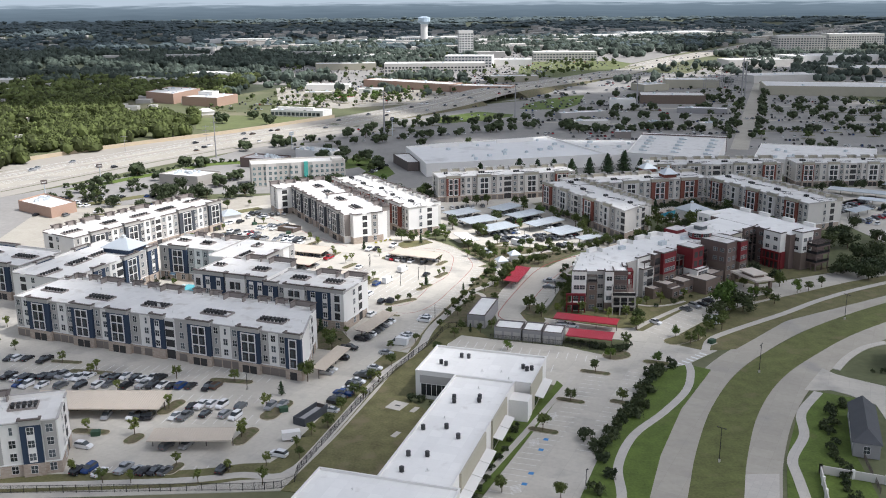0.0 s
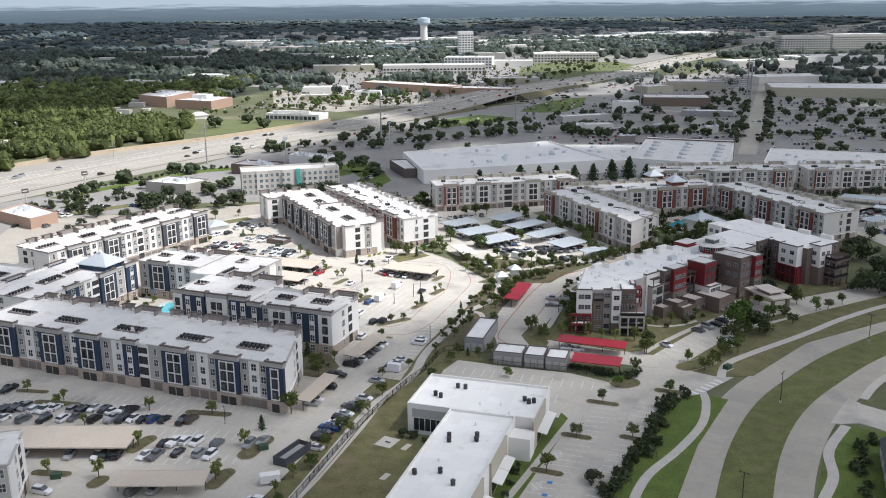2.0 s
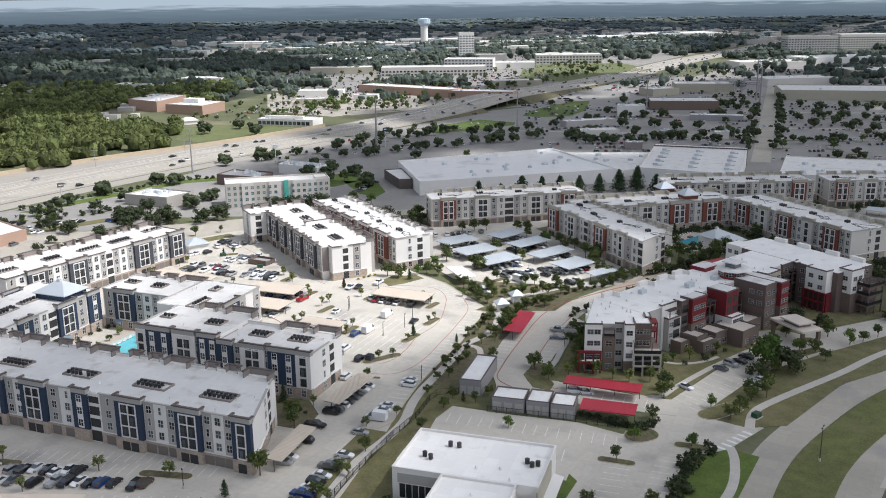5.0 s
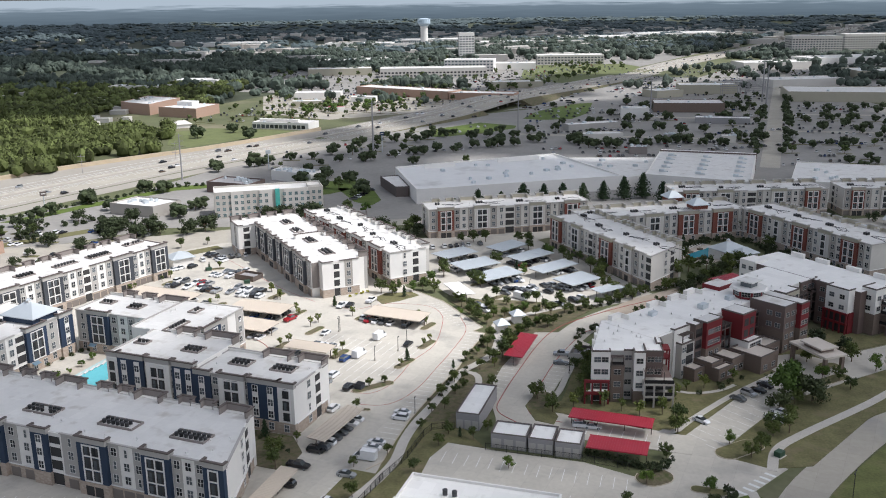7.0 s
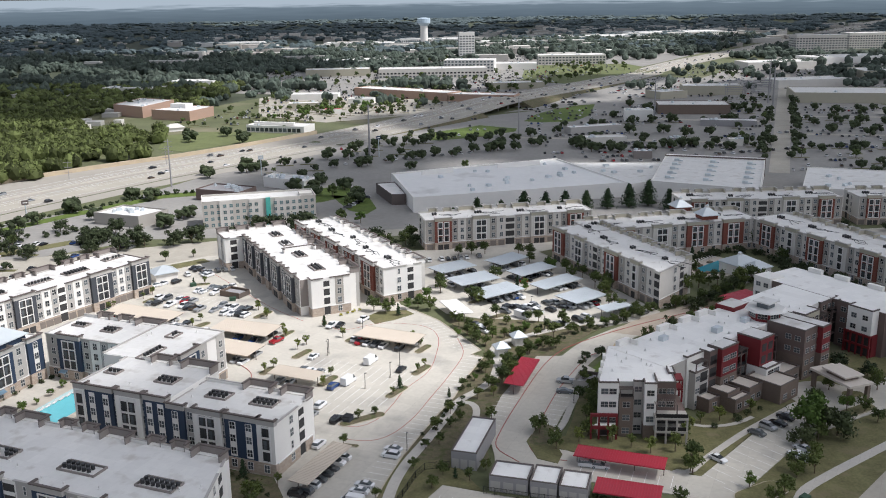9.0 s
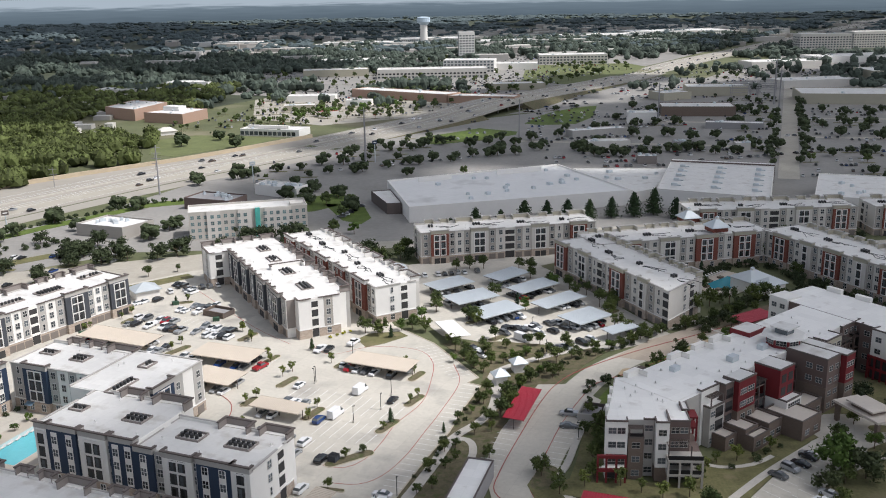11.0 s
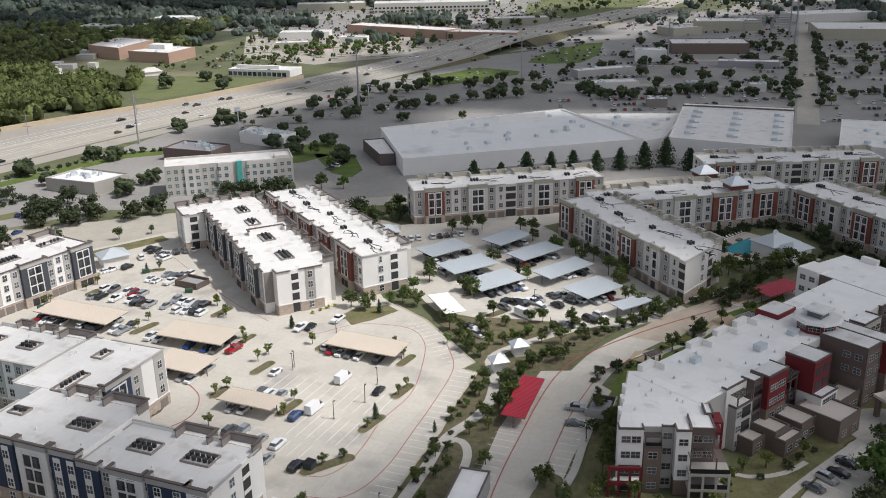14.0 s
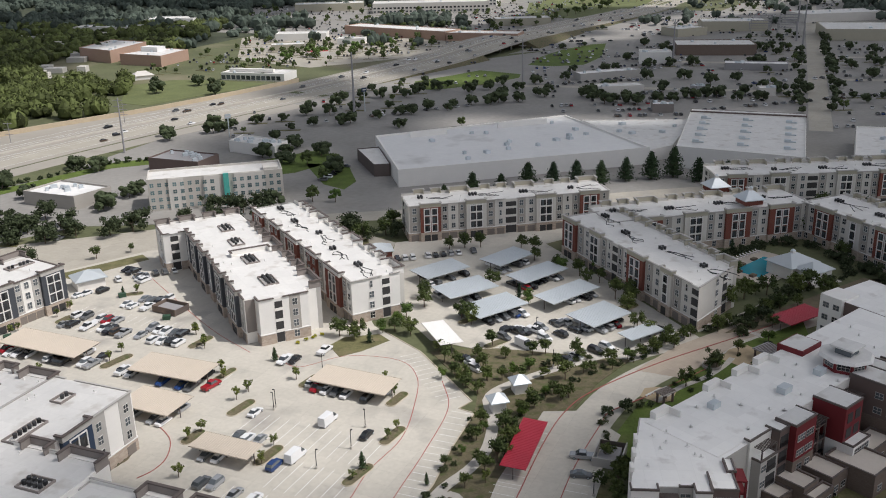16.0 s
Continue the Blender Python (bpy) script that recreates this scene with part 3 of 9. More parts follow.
def wing(name, x, y, angle, L, D, label, front, back, pal, H=12.8, ends=(True, True), wells=0, ground=("garage", "flat"), seed=1, category="apartment building", cut=0.0):
    """A long four-storey block. x, y: its near left corner, seen from the front."""
    e = thing(name, x, y, angle, label, category)
    bm = bmesh.new()
    for v in bx(bm, 0, L, 0, D, -0.3, H):
        v.co.x -= cut if v.co.x > 1 and v.co.y > 1 else 0
    part("wall", bm, M[pal["body"]], e, "stucco walls")
    bm = bmesh.new()
    for v in bx(bm, 0.3, L - 0.3, 0.3, D - 0.3, H, H + 0.12):
        v.co.x -= cut if v.co.x > 1 and v.co.y > 1 else 0
    part("roof", bm, M["roof"], e, "flat white membrane roof")
    I = Matrix.Identity(4)
    facade(e, L, H, front, pal, I, ground[0], seed)
    facade(e, L - cut, H, back, pal, pose(L - cut, D, 0, 0, 0, 180), ground[1], seed + 1)
    plain = dict(pal, strip=pal["body"])
    end = [("q", 3.2), ("s", 2.6), ("q", 1.6), ("w", 3.4), ("q", D - 10.8)] if D > 14 else [("w", D - 3), ("s", 3)]
    if ends[0]:
        facade(e, D, H, end, plain, pose(0, D, 0, 0, 0, -90), "flat", seed + 2)
    if ends[1]:
        facade(e, math.hypot(D, cut), H, end[::-1], plain, pose(L, 0, 0, 0, 0, 90 + math.degrees(math.atan2(cut, D))), "flat", seed + 3)
    rnd = random.Random(seed + 9)
    spots = wells if isinstance(wells, list) else [((L - cut) * (k + 0.5) / wells + rnd.uniform(-2, 2), D * 0.5 + rnd.uniform(-1, 2.5), rnd.choice((3.2, 4.2, 4.6)), 1 + k % 2) for k in range(wells)]
    for cx, cy, w2, lines in spots:
        d2 = 1.0 + 0.55 * lines
        bm = bmesh.new()
        for b in ((-w2, w2, -d2, -d2 + 0.25), (-w2, w2, d2 - 0.25, d2), (-w2, -w2 + 0.25, -d2 + 0.25, d2 - 0.25), (w2 - 0.25, w2, -d2 + 0.25, d2 - 0.25)):
            bx(bm, cx + b[0], cx + b[1], cy + b[2], cy + b[3], H + 0.1, H + 0.6)
        part("unit_screen", bm, M["mink"], e, "low taupe screen wall round the cooling units")
        for i in range(int(w2 * 2 / 1.25)):
            for j in ((-0.65, 0.6) if lines == 2 else (0.1,)):
                if rnd.random() < 0.93:
                    part("condenser", CONDENSER, None, e, "", Matrix.Translation((cx - w2 + 0.9 + i * 1.25, cy + j, H + 0.12)))
    if not wells:
        n = int(L / 16)
        for k in range(n):
            cx, cy = L * (k + 0.5) / n - 4, D * rnd.uniform(0.35, 0.6)
            for i in range(rnd.choice((2, 3, 3))):
                for j in (0, 1.1):
                    part("condenser", CONDENSER, None, e, "", Matrix.Translation((cx + i * 1.15, cy + j, H + 0.12)))
            for s in range(3):
                q = [Vector((cx + 3, cy + s * 0.5, 0))]
                for i in range(5):
                    q.append(q[-1] + Vector((rnd.uniform(0.8, 2.4), rnd.uniform(-1.5, 1.5), 0)))
                    q[-1].y = min(max(q[-1].y, 1.2), D - 1.2)
                part("roof_cable", ribbon_bm(smooth(q, 0.8), 0.2, H + 0.12, H + 0.24), M["black"], e, "dark cable run over the roof")
    for k in range(int(L / 7)):
        part("roof_vent", VENT, None, e, "", Matrix.Translation((rnd.uniform(2, L - 2), rnd.uniform(1.5, D - 1.5), H + 0.12)))
    return e

FRONT_A = [("w", 6), ("b", 8.3), ("w", 9), ("b", 7.8), ("w", 5.7), ("b", 7.8), ("w", 8.2), ("n", 4.6), ("s", 3.2), ("w", 5.4), ("b", 7.7), ("w", 9.4), ("b", 7), ("w", 8.4), ("b", 5)]
def rear(L):
    """Roof-edge pieces along a rear face."""
    out = []
    while sum(w for _, w in out) < L - 10:
        out += [("r", 8), ("w", 3), ("r", 4), ("w", 3), ("r", 4), ("w", 5)]
    return out
wing("apartment_block", -136.5, 279.6, -21.5, 104, 22, "four-storey white and navy apartment block with garages and balconies", FRONT_A, rear(96), BLUE, wells=[(8, 9, 4.4, 1), (27.3, 8.2, 4.4, 2), (48.6, 8.2, 4.4, 2), (70.5, 8.4, 4.8, 2), (89.5, 8.6, 4.4, 2)], seed=3, cut=8.5, ground=("garage", "none"))
M["greyroof"] = mat("grey_roof_membrane", (0.72, 0.71, 0.69), 0.75, size=14, var=0.07, fine=0.5, stain=(0.47, 0.455, 0.43), stain_size=0.05, stain_at=0.58)
M["hedge_green"] = mat("dark_green_paint", (0.03, 0.07, 0.04), 0.6, size=1)
M["pale"] = mat("pale_warm_stucco", (0.60, 0.57, 0.52), 0.85, size=5, var=0.06)
wing("apartment_block", -85, 302.4, -21.5, 27.6, 19, "four-storey navy and white apartment block with small blue door canopies", [("g", 3.4), ("n", 8.2), ("w", 0.8), ("g", 7.4), ("w", 0.8), ("n", 6.5)], [("r", 9), ("w", 4), ("r", 6), ("w", 4), ("x", 5)], BLUE, H=13.9, wells=[(3.8, 9.5, 2.0, 1), (20.4, 9.6, 2.8, 2)], seed=11, ends=(True, False), ground=("flat", "none"))
wing("apartment_block", -59.4, 292.1, -21.5, 29.4, 15.5, "four-storey navy and white apartment block stepping down beside its neighbour", [("n", 5), ("w", 2.6), ("g", 7.6), ("w", 1), ("n", 8.6), ("g", 4.6)], [("r", 7), ("w", 3), ("r", 7.5), ("w", 12)], BLUE, wells=[(8.6, 8.6, 3.0, 2), (21.2, 8.7, 3.2, 2)], seed=12, ground=("flat", "none"))
wing("apartment_block", -65.9, 315.3, 68.5, 25, 21, "four-storey white and navy apartment block joined to its neighbours", [("w", 4), ("b", 8), ("w", 5), ("q", 3.5), ("w", 4.5)], [("w", 25)], BLUE, H=13.86, wells=[(17.6, 11.6, 2.2, 1), (4.2, 8.6, 4.6, 1)], seed=13, ends=(False, True), ground=("garage", "flat"))
wing("apartment_block", -109, 341.9, -21.5, 29, 16, "four-storey white and grey apartment block beside the pool court", [("w", 5), ("b", 8), ("w", 16)], rear(26), BLUE, wells=[(16.4, 8.4, 2.4, 2), (5, 9, 2.4, 1)], seed=17, ends=(True, False), ground=("flat", "none"))
wing("apartment_block", -126.7, 297.3, 68.5, 46, 24, "four-storey white and navy apartment block facing the pool court", [("n", 4), ("w", 7), ("n", 5), ("w", 6), ("s", 3), ("b", 7), ("w", 5), ("n", 5)], [("w", 8), ("b", 8), ("w", 10), ("b", 8), ("w", 10)], BLUE, wells=4, H=12.74, seed=19, ground=("flat", "none"))
wing("apartment_block", -146, 353, 58, 79, 19, "four-storey white and charcoal apartment block with tuck-under garages", [("w", 8), ("b", 8), ("w", 9), ("b", 8), ("w", 9), ("s", 3), ("w", 10), ("b", 9), ("w", 9), ("b", 8)], rear(74), DARK, wells=5, seed=23, ground=("garage", "none"))
wing("apartment_block", -206, 336, -21.5, 60, 20, "four-storey white and navy apartment block at the edge of the estate", [("w", 9), ("b", 8), ("w", 9), ("b", 8), ("w", 9), ("b", 8), ("w", 4)], [("w", 9), ("b", 8), ("w", 9)], BLUE, wells=4, seed=29, ground=("garage", "none"))
wing("apartment_block", -145.2, 175.5, 14, 60, 15, "four-storey white and navy apartment block with a taupe-capped parapet", [("w", 9), ("b", 8), ("w", 9), ("b", 8), ("w", 9), ("b", 8), ("w", 9), ("n", 5), ("w", 4)], [("w", 9), ("r", 8), ("w", 9), ("r", 8), ("w", 9)], BLUE, wells=4, seed=31, ground=("flat", "none"))
D_FRONT = [("n", 4.5), ("w", 3), ("b", 7), ("w", 4), ("b", 7.5), ("w", 4), ("n", 4), ("w", 5), ("b", 8), ("w", 4), ("n", 4), ("b", 8), ("w", 5)]
block_d = wing("apartment_block", -75.1, 451.8, -62.5, 68, 20.5, "four-storey white and charcoal apartment block in bright sun", D_FRONT, rear(64), DARK, wells=[(4, 12, 3.4, 2), (20, 11, 3.4, 2), (38, 10.4, 3.6, 2), (57.5, 10, 3.8, 2)], seed=37, ends=(False, False), ground=("garage", "none"))
def end_pavilions(e):
    """White end volumes with dark painted stair slots at both ends of the block."""
    bm = bmesh.new(); bx(bm, -11, 0.0, -8, 20.5, -0.3, 12.9)
    part("wall", bm, M["white"], e, "white end wall")
    bm = bmesh.new(); bx(bm, -10.7, 0.3, -7.7, 20.2, 12.9, 13.0)
    part("roof", bm, M["roof"], e, "flat white membrane roof")
    facade(e, 8, 12.9, [("q", 2.2), ("s", 2.8), ("q", 3)], DARK, pose(0, -8, 0, 0, 0, 90), "flat", 70)
    facade(e, 11, 12.9, [("q", 5), ("w", 3), ("q", 3)], DARK, Matrix.Translation((-11, -8, 0)), "flat", 71)
    facade(e, 28.5, 12.9, [("r", 5), ("w", 3), ("r", 4), ("w", 3), ("r", 5), ("w", 3), ("r", 4.5)], DARK, pose(-11, 20.5, 0, 0, 0, -90), "none", 72)
    bm = bmesh.new(); bx(bm, 68, 71.5, 3, 17, -0.3, 13.0)
    part("wall", bm, M["white"], e, "white stair tower wall")
    bm = bmesh.new(); bx(bm, 67.8, 71.2, 3.3, 16.7, 13.0, 13.1)
    part("roof", bm, M["roof"], e, "flat white membrane roof")
    facade(e, 14, 13.0, [("q", 4.2), ("s", 2.4), ("q", 1.6), ("w", 3.6), ("q", 2.2)], dict(DARK, strip="sand"), pose(71.5, 3, 0, 0, 0, 90), "flat", 73)
    facade(e, 3.5, 13.0, [("q", 3.5)], DARK, Matrix.Translation((68, 3, 0)), "flat", 74)
    box_part("wall_panel", 67.98, 68.1, 0.2, 2.9, 3.2, 12.6, M["mink"], e, "taupe recessed wall panel")
    bm = parapet_bm(0, 12, 2.5, 1.5)
    for v in bm.verts:
        v.co = Vector((31 + v.co.y, 6 + v.co.x, v.co.z + 12.8))
    part("parapet", bm, [M["white"], M["taupe"]], e, "raised cross wall over the roof")
end_pavilions(block_d)
WARM = dict(BRICK, body="white", parapet="white", cap="taupe")
wing("apartment_block", -57.6, 475.6, -60.2, 83.7, 15.2, "four-storey white apartment block with red-brown brick bays", [("b", 8), ("w", 6), ("n", 6), ("w", 6), ("b", 8), ("w", 6), ("n", 6), ("w", 6), ("b", 8), ("w", 5)], rear(80), WARM, wells=0, seed=41, ground=("garage", "none"))
E_FRONT = [("w", 4), ("b", 7), ("w", 9), ("g", 7), ("w", 7), ("s", 4), ("w", 7), ("g", 7), ("w", 9), ("b", 7), ("w", 4)]
E_BACK = rear(72)
wing("apartment_block", -3, 474.5, 12.4, 75, 15, "four-storey grey, beige and brick apartment block with garages", E_FRONT, E_BACK, BRICK, seed=43, ground=("garage", "none"))
wing("apartment_block", 50.4, 459.5, -66.4, 71, 19, "four-storey grey and brick apartment block with stone-clad garages", [("b", 8), ("w", 8), ("g", 6), ("w", 6), ("s", 3), ("w", 6), ("b", 8), ("w", 8), ("g", 5), ("w", 8), ("s", 3)], E_BACK, BRICK, seed=47, cut=9, ground=("garage", "none"))
wing("apartment_block", 64, 452.5, 14, 75, 18, "four-storey grey and brick apartment block facing the resort pool", [("w", 8), ("b", 8), ("w", 7), ("g", 7), ("w", 6), ("b", 8), ("w", 6), ("b", 8), ("w", 6)], E_BACK, BRICK, H=12.72, seed=53, ground=("flat", "none"))
wing("apartment_block", 134, 472, -66, 72, 19, "four-storey grey and brick apartment block behind the pool pavilion", [("w", 7), ("b", 8), ("w", 6), ("g", 6), ("w", 6), ("b", 8), ("w", 6), ("g", 6), ("w", 6), ("b", 8), ("w", 6)], E_BACK, BRICK, seed=59, ground=("flat", "none"))
wing("apartment_block", 114, 507, 3, 75, 17, "four-storey grey and brick apartment block along the rear street", E_FRONT, E_BACK, BRICK, seed=61, ground=("garage", "none"))
wing("apartment_block", 196, 510, 0, 90, 17, "four-storey grey and brick apartment block along the rear street", E_FRONT + E_FRONT[1:5], E_BACK, BRICK, seed=67, ground=("garage", "none"))

def hip_roof(name, x, y, angle, w, d, z0, z1, label, category, wall="white", metal="steel", cupola=True, low=True):
    """A square pavilion or roof lantern under a hipped metal roof."""
    e = thing(name, x, y, angle, label, category)
    e.location.z = z0 if not low else 0
    b0, b1 = (0.0, z0) if low else (0.0, 1.9)
    box_part("wall", -w / 2 + 0.7, w / 2 - 0.7, -d / 2 + 0.7, d / 2 - 0.7, b0, b1, M[wall], e)
    bm = bmesh.new()
    rise = z1 - z0
    lo = [bm.verts.new((sx * w / 2, sy * d / 2, b1)) for sx, sy in ((-1, -1), (1, -1), (1, 1), (-1, 1))]
    run = max(0.3, (w - d) / 2)
    hi = [bm.verts.new((s * run, 0, b1 + rise)) for s in (-1, 1)]
    for f in ((lo[0], lo[1], hi[1], hi[0]), (lo[1], lo[2], hi[1]), (lo[2], lo[3], hi[0], hi[1]), (lo[3], lo[0], hi[0])):
        bm.faces.new(f)
    bx(bm, -w / 2, w / 2, -d / 2, d / 2, b1 - 0.25, b1 - 0.01)
    part("roof", bm, M[metal], e, "hipped standing-seam metal roof")
    if cupola:
        box_part("cupola", -0.6, 0.6, -0.6, 0.6, b1 + rise - 0.4, b1 + rise + 0.5, M["white"], e)
        bm = bmesh.new()
        cyl(bm, 0, 0, b1 + rise + 0.5, b1 + rise + 1.1, 1.0, 0.05, 4)
        part("cupola_roof", bm, M[metal], e)
    return e
hip_roof("roof_tower", -119.5, 334.5, -21.5, 13, 11, 13.0, 16.2, "hipped pale metal roof tower over navy walls", "roof tower", "blue", cupola=True, low=False)
hip_roof("roof_tower", 114.5, 468.5, 14, 8, 8, 14.0, 17.0, "hipped pale metal roof tower over brick walls", "roof tower", "brick", low=False)
hip_roof("roof_tower", 108, 487, 14, 8, 8, 13.5, 16.5, "hipped pale metal roof tower over brick walls", "roof tower", "brick", low=False)
hip_roof("pavilion", 119.5, 437.5, 30, 13, 11, 4.2, 7.0, "white pool pavilion with a hipped pale metal roof", "pavilion")
hip_roof("pavilion", 124, 431, 30, 10, 8, 4.0, 6.2, "low wing of the pool pavilion with a hipped metal roof", "pavilion", cupola=False)
hip_roof("garden_shelter", 22.5, 353, 15, 4.6, 4.6, 3.0, 4.6, "small white garden shelter with a pale hipped roof", "shelter", cupola=False)
hip_roof("garden_shelter", 28.2, 362, 15, 4.6, 4.6, 3.0, 4.6, "small white garden shelter with a pale hipped roof", "shelter", cupola=False)
hip_roof("mail_kiosk", -104, 437, 35, 10, 9, 3.4, 5.6, "small white mail building with a pale hipped metal roof", "kiosk", cupola=False)
hip_roof("mail_kiosk", -13, 459, 12, 10, 8, 3.2, 5.2, "low outbuilding with a pale hipped metal roof and brown doors", "kiosk", "brick", cupola=False)
hip_roof("garden_shelter", 152, 400, 30, 6, 6, 3.0, 5.0, "small pavilion with a pale hipped roof", "shelter", cupola=False)

# ---------------------------------------------------------------- red and grey building
def block(e, x0, x1, y0, y1, z0, z1, m, roof="roof", par=0.7, cap="taupe", name="wall", label="", rim=True):
    """A plain volume with a roof sheet behind a parapet."""
    box_part(name, x0, x1, y0, y1, z0, z1, M[m], e, label)
    box_part("roof", x0 + 0.25, x1 - 0.25, y0 + 0.25, y1 - 0.25, z1, z1 + 0.05, M[roof], e, "flat white membrane roof")
    if not rim:
        return
    bm = bmesh.new()
    def loop(g, z):
        return [bm.verts.new((x, y, z)) for x, y in ((x0 + g, y0 + g), (x1 - g, y0 + g), (x1 - g, y1 - g), (x0 + g, y1 - g))]
    loops = [loop(0, z1), loop(0, z1 + par), loop(-0.07, z1 + par), loop(-0.07, z1 + par + 0.14), loop(0.32, z1 + par + 0.14), loop(0.32, z1 + par), loop(0.25, z1 + par), loop(0.25, z1)]
    for n, (a, b) in enumerate(zip(loops, loops[1:])):
        for k in range(4):
            bm.faces.new((a[k], a[(k + 1) % 4], b[(k + 1) % 4], b[k])).material_index = 1 if 1 <= n <= 5 else 0
    part("parapet", bm, [M[m], M[cap]], e)

def rows_of_windows(e, x0, x1, y, zs, n, me, turn=0.0, name="window"):
    """Windows along a face; turn 0 faces -y, 90 faces +x, 180 +y, -90 -x (then x0, x1 run along y, and y is the x)."""
    for z in zs:
        for k in range(n):
            a = x0 + (x1 - x0) * (k + 0.5) / n
            p = (a, y) if turn in (0, 180) else (y, a)
            part(name, me, None, e, "", pose(p[0], p[1], z, 0, 0, turn))
DW2, DW3 = window_mesh("window", 1.8, 1.5, frame_mat="grey", f=0.06), window_mesh("window", 2.7, 1.5, 3, frame_mat="grey", f=0.06)

def pergola(e, x0, x1, y0, y1, z, posts="beige", deck=None):
    """Balcony stack: posts, slabs, rails, and slats on top."""
    for xx in (x0, (x0 + x1) / 2 - 0.2, x1 - 0.4):
        box_part("balcony_post", xx, xx + 0.4, y0, y0 + 0.4, 0, z, M[posts], e)
    for k in range(1, int(z / 3.4) + 1):
        box_part("balcony_floor", x0, x1, y0 + 0.02, y1, k * 3.4 - 0.25, k * 3.4, M[posts], e)
        box_part("balcony_rail", x0 + 0.05, x1 - 0.05, y0 + 0.1, y0 + 0.16, k * 3.4 + 0.1, k * 3.4 + 1.0, M["black"], e)
    # thin dark sheet on the wall paints the shade behind the balconies
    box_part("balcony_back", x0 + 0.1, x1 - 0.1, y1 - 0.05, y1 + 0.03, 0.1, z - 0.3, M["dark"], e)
    n = int((x1 - x0) / 0.55)
    for k in range(n):
        xx = x0 + (x1 - x0) * k / n
        box_part("slat", xx, xx + 0.14, y0 - 0.5, y1, z, z + 0.22, M["taupe"], e)

M["f_roof"] = mat("bright_roof_membrane", (0.80, 0.785, 0.75), 0.7, size=9, var=0.04, fine=0.8, stain=(0.58, 0.55, 0.51), stain_size=0.25, stain_at=0.62, joints=(3.0, 0, 0.06))
def senior_home():
    """West block facing south, a long bar at 40 degrees, a cross wing at its end, low entrance rooms."""
    H = 13.6
    Z = [0.9, 4.3, 7.7, 11.1]
    e = thing("care_home", 43, 299.8, -4, "four-storey grey, white and dark red residential building with a white roof", "apartment building")
    block(e, 0, 18.2, 1.5, 25.5, -0.3, H, "grey", "f_roof", rim=False)
    for ob in e.children:
        for v in ob.data.vertices:
            if v.co.x < 1 and v.co.y > 20:
                v.co.x += 4.5
    def wall(par, x0, x1, y0, y1, z0, z1, m, label="", cap=True):
        """A bay of the facade with a dark coping."""
        bm = bmesh.new()
        bx(bm, x0, x1, y0, y1, z0, z1)
        bm.faces.ensure_lookup_table()
        bm.faces[1].material_index = 1
        part("bay_wall", bm, [M[m], M["f_roof"]], par, label)
        if cap:
            bm = bmesh.new()
            rim = [[bm.verts.new((x, y, z)) for x, y in ((x0 + g, y1), (x0 + g, y0 + g), (x1 - g, y0 + g), (x1 - g, y1))] for g, z in ((-0.08, z1 - 0.1), (-0.08, z1 + 0.3), (0.22, z1 + 0.3), (0.22, z1 + 0.002))]
            for q, r in zip(rim, rim[1:]):
                for k in range(3):
                    bm.faces.new((q[k], q[k + 1], r[k + 1], r[k]))
            part("coping", bm, M["taupe"], par)
    def shade_panel(par, x0, x1, y, z0, z1, rail=True):
        """A flat dark sheet painted as a deep shaded balcony, with a rail."""
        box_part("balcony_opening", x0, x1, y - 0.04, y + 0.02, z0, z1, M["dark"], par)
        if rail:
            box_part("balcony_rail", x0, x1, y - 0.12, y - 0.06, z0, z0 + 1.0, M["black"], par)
    wall(e, 0, 4.8, -0.4, 1.6, 0, H + 0.5, "white", "pale panel wall")
    wall(e, 5.0, 8.4, -0.5, 1.6, 0, 10.2, "brownstone", "brown stone bay")
    wall(e, 8.5, 10.8, 1.2, 1.7, 0, H + 0.3, "grey", "grey recessed wall")
    wall(e, 10.9, 13.8, -1.1, 1.6, 3.4, H + 0.7, "white", "pale panel wall")
    box_part("bay_base", 10.85, 13.85, -1.2, 1.6, 0, 3.4, M["brownstone"], e, "brown stone base")
    wall(e, 14, 18.5, 0.3, 5.8, 0, H + 0.4, "mauve", "taupe panel wall")
    wall(e, 17.6, 19.2, 6, 10.2, 6.8, H + 0.5, "red", "dark red panel wall")
    rows_of_windows(e, 0.5, 4.4, -0.4, Z[1:], 2, DW2)
    rows_of_windows(e, 5.4, 8.0, -0.5, Z[:3], 1, DW2)
    rows_of_windows(e, 8.7, 10.6, 1.2, Z, 1, DW2)
    rows_of_windows(e, 11.2, 13.5, -1.1, Z[1:], 1, DW2)
    rows_of_windows(e, 14.3, 18.2, 0.3, Z[2:], 2, DW2)
    for k in range(7):
        box_part("slat", 5.0, 8.4, -0.6 + k * 0.3, -0.48 + k * 0.3, 12.4, 12.55, M["taupe"], e)
    for x in (5.1, 8.1):
        box_part("terrace_post", x, x + 0.25, -0.45, -0.2, 10.3, 12.4, M["taupe"], e)
    box_part("terrace_rail", 5.1, 8.3, -0.45, -0.4, 10.3, 11.3, M["black"], e)
    # two-storey red porch
    for x in (-2.0, -0.1, 2.1, 4.1):
        box_part("porch_post", x, x + 0.45, -2.5, -2.05, 0, 6.3, M["red"], e)
    for k in (1, 2):
        box_part("porch_beam", -2.0, 4.55, -2.55, -2.0, k * 3.3 - 0.5, k * 3.3 + 0.25, M["red"], e)
        shade_panel(e, 0.2, 4.5, -0.42, k * 3.3 - 3.0, k * 3.3 - 0.5, False)
    box_part("porch_floor", -2.0, 4.5, -2.0, -0.42, 3.0, 3.25, M["white"], e)
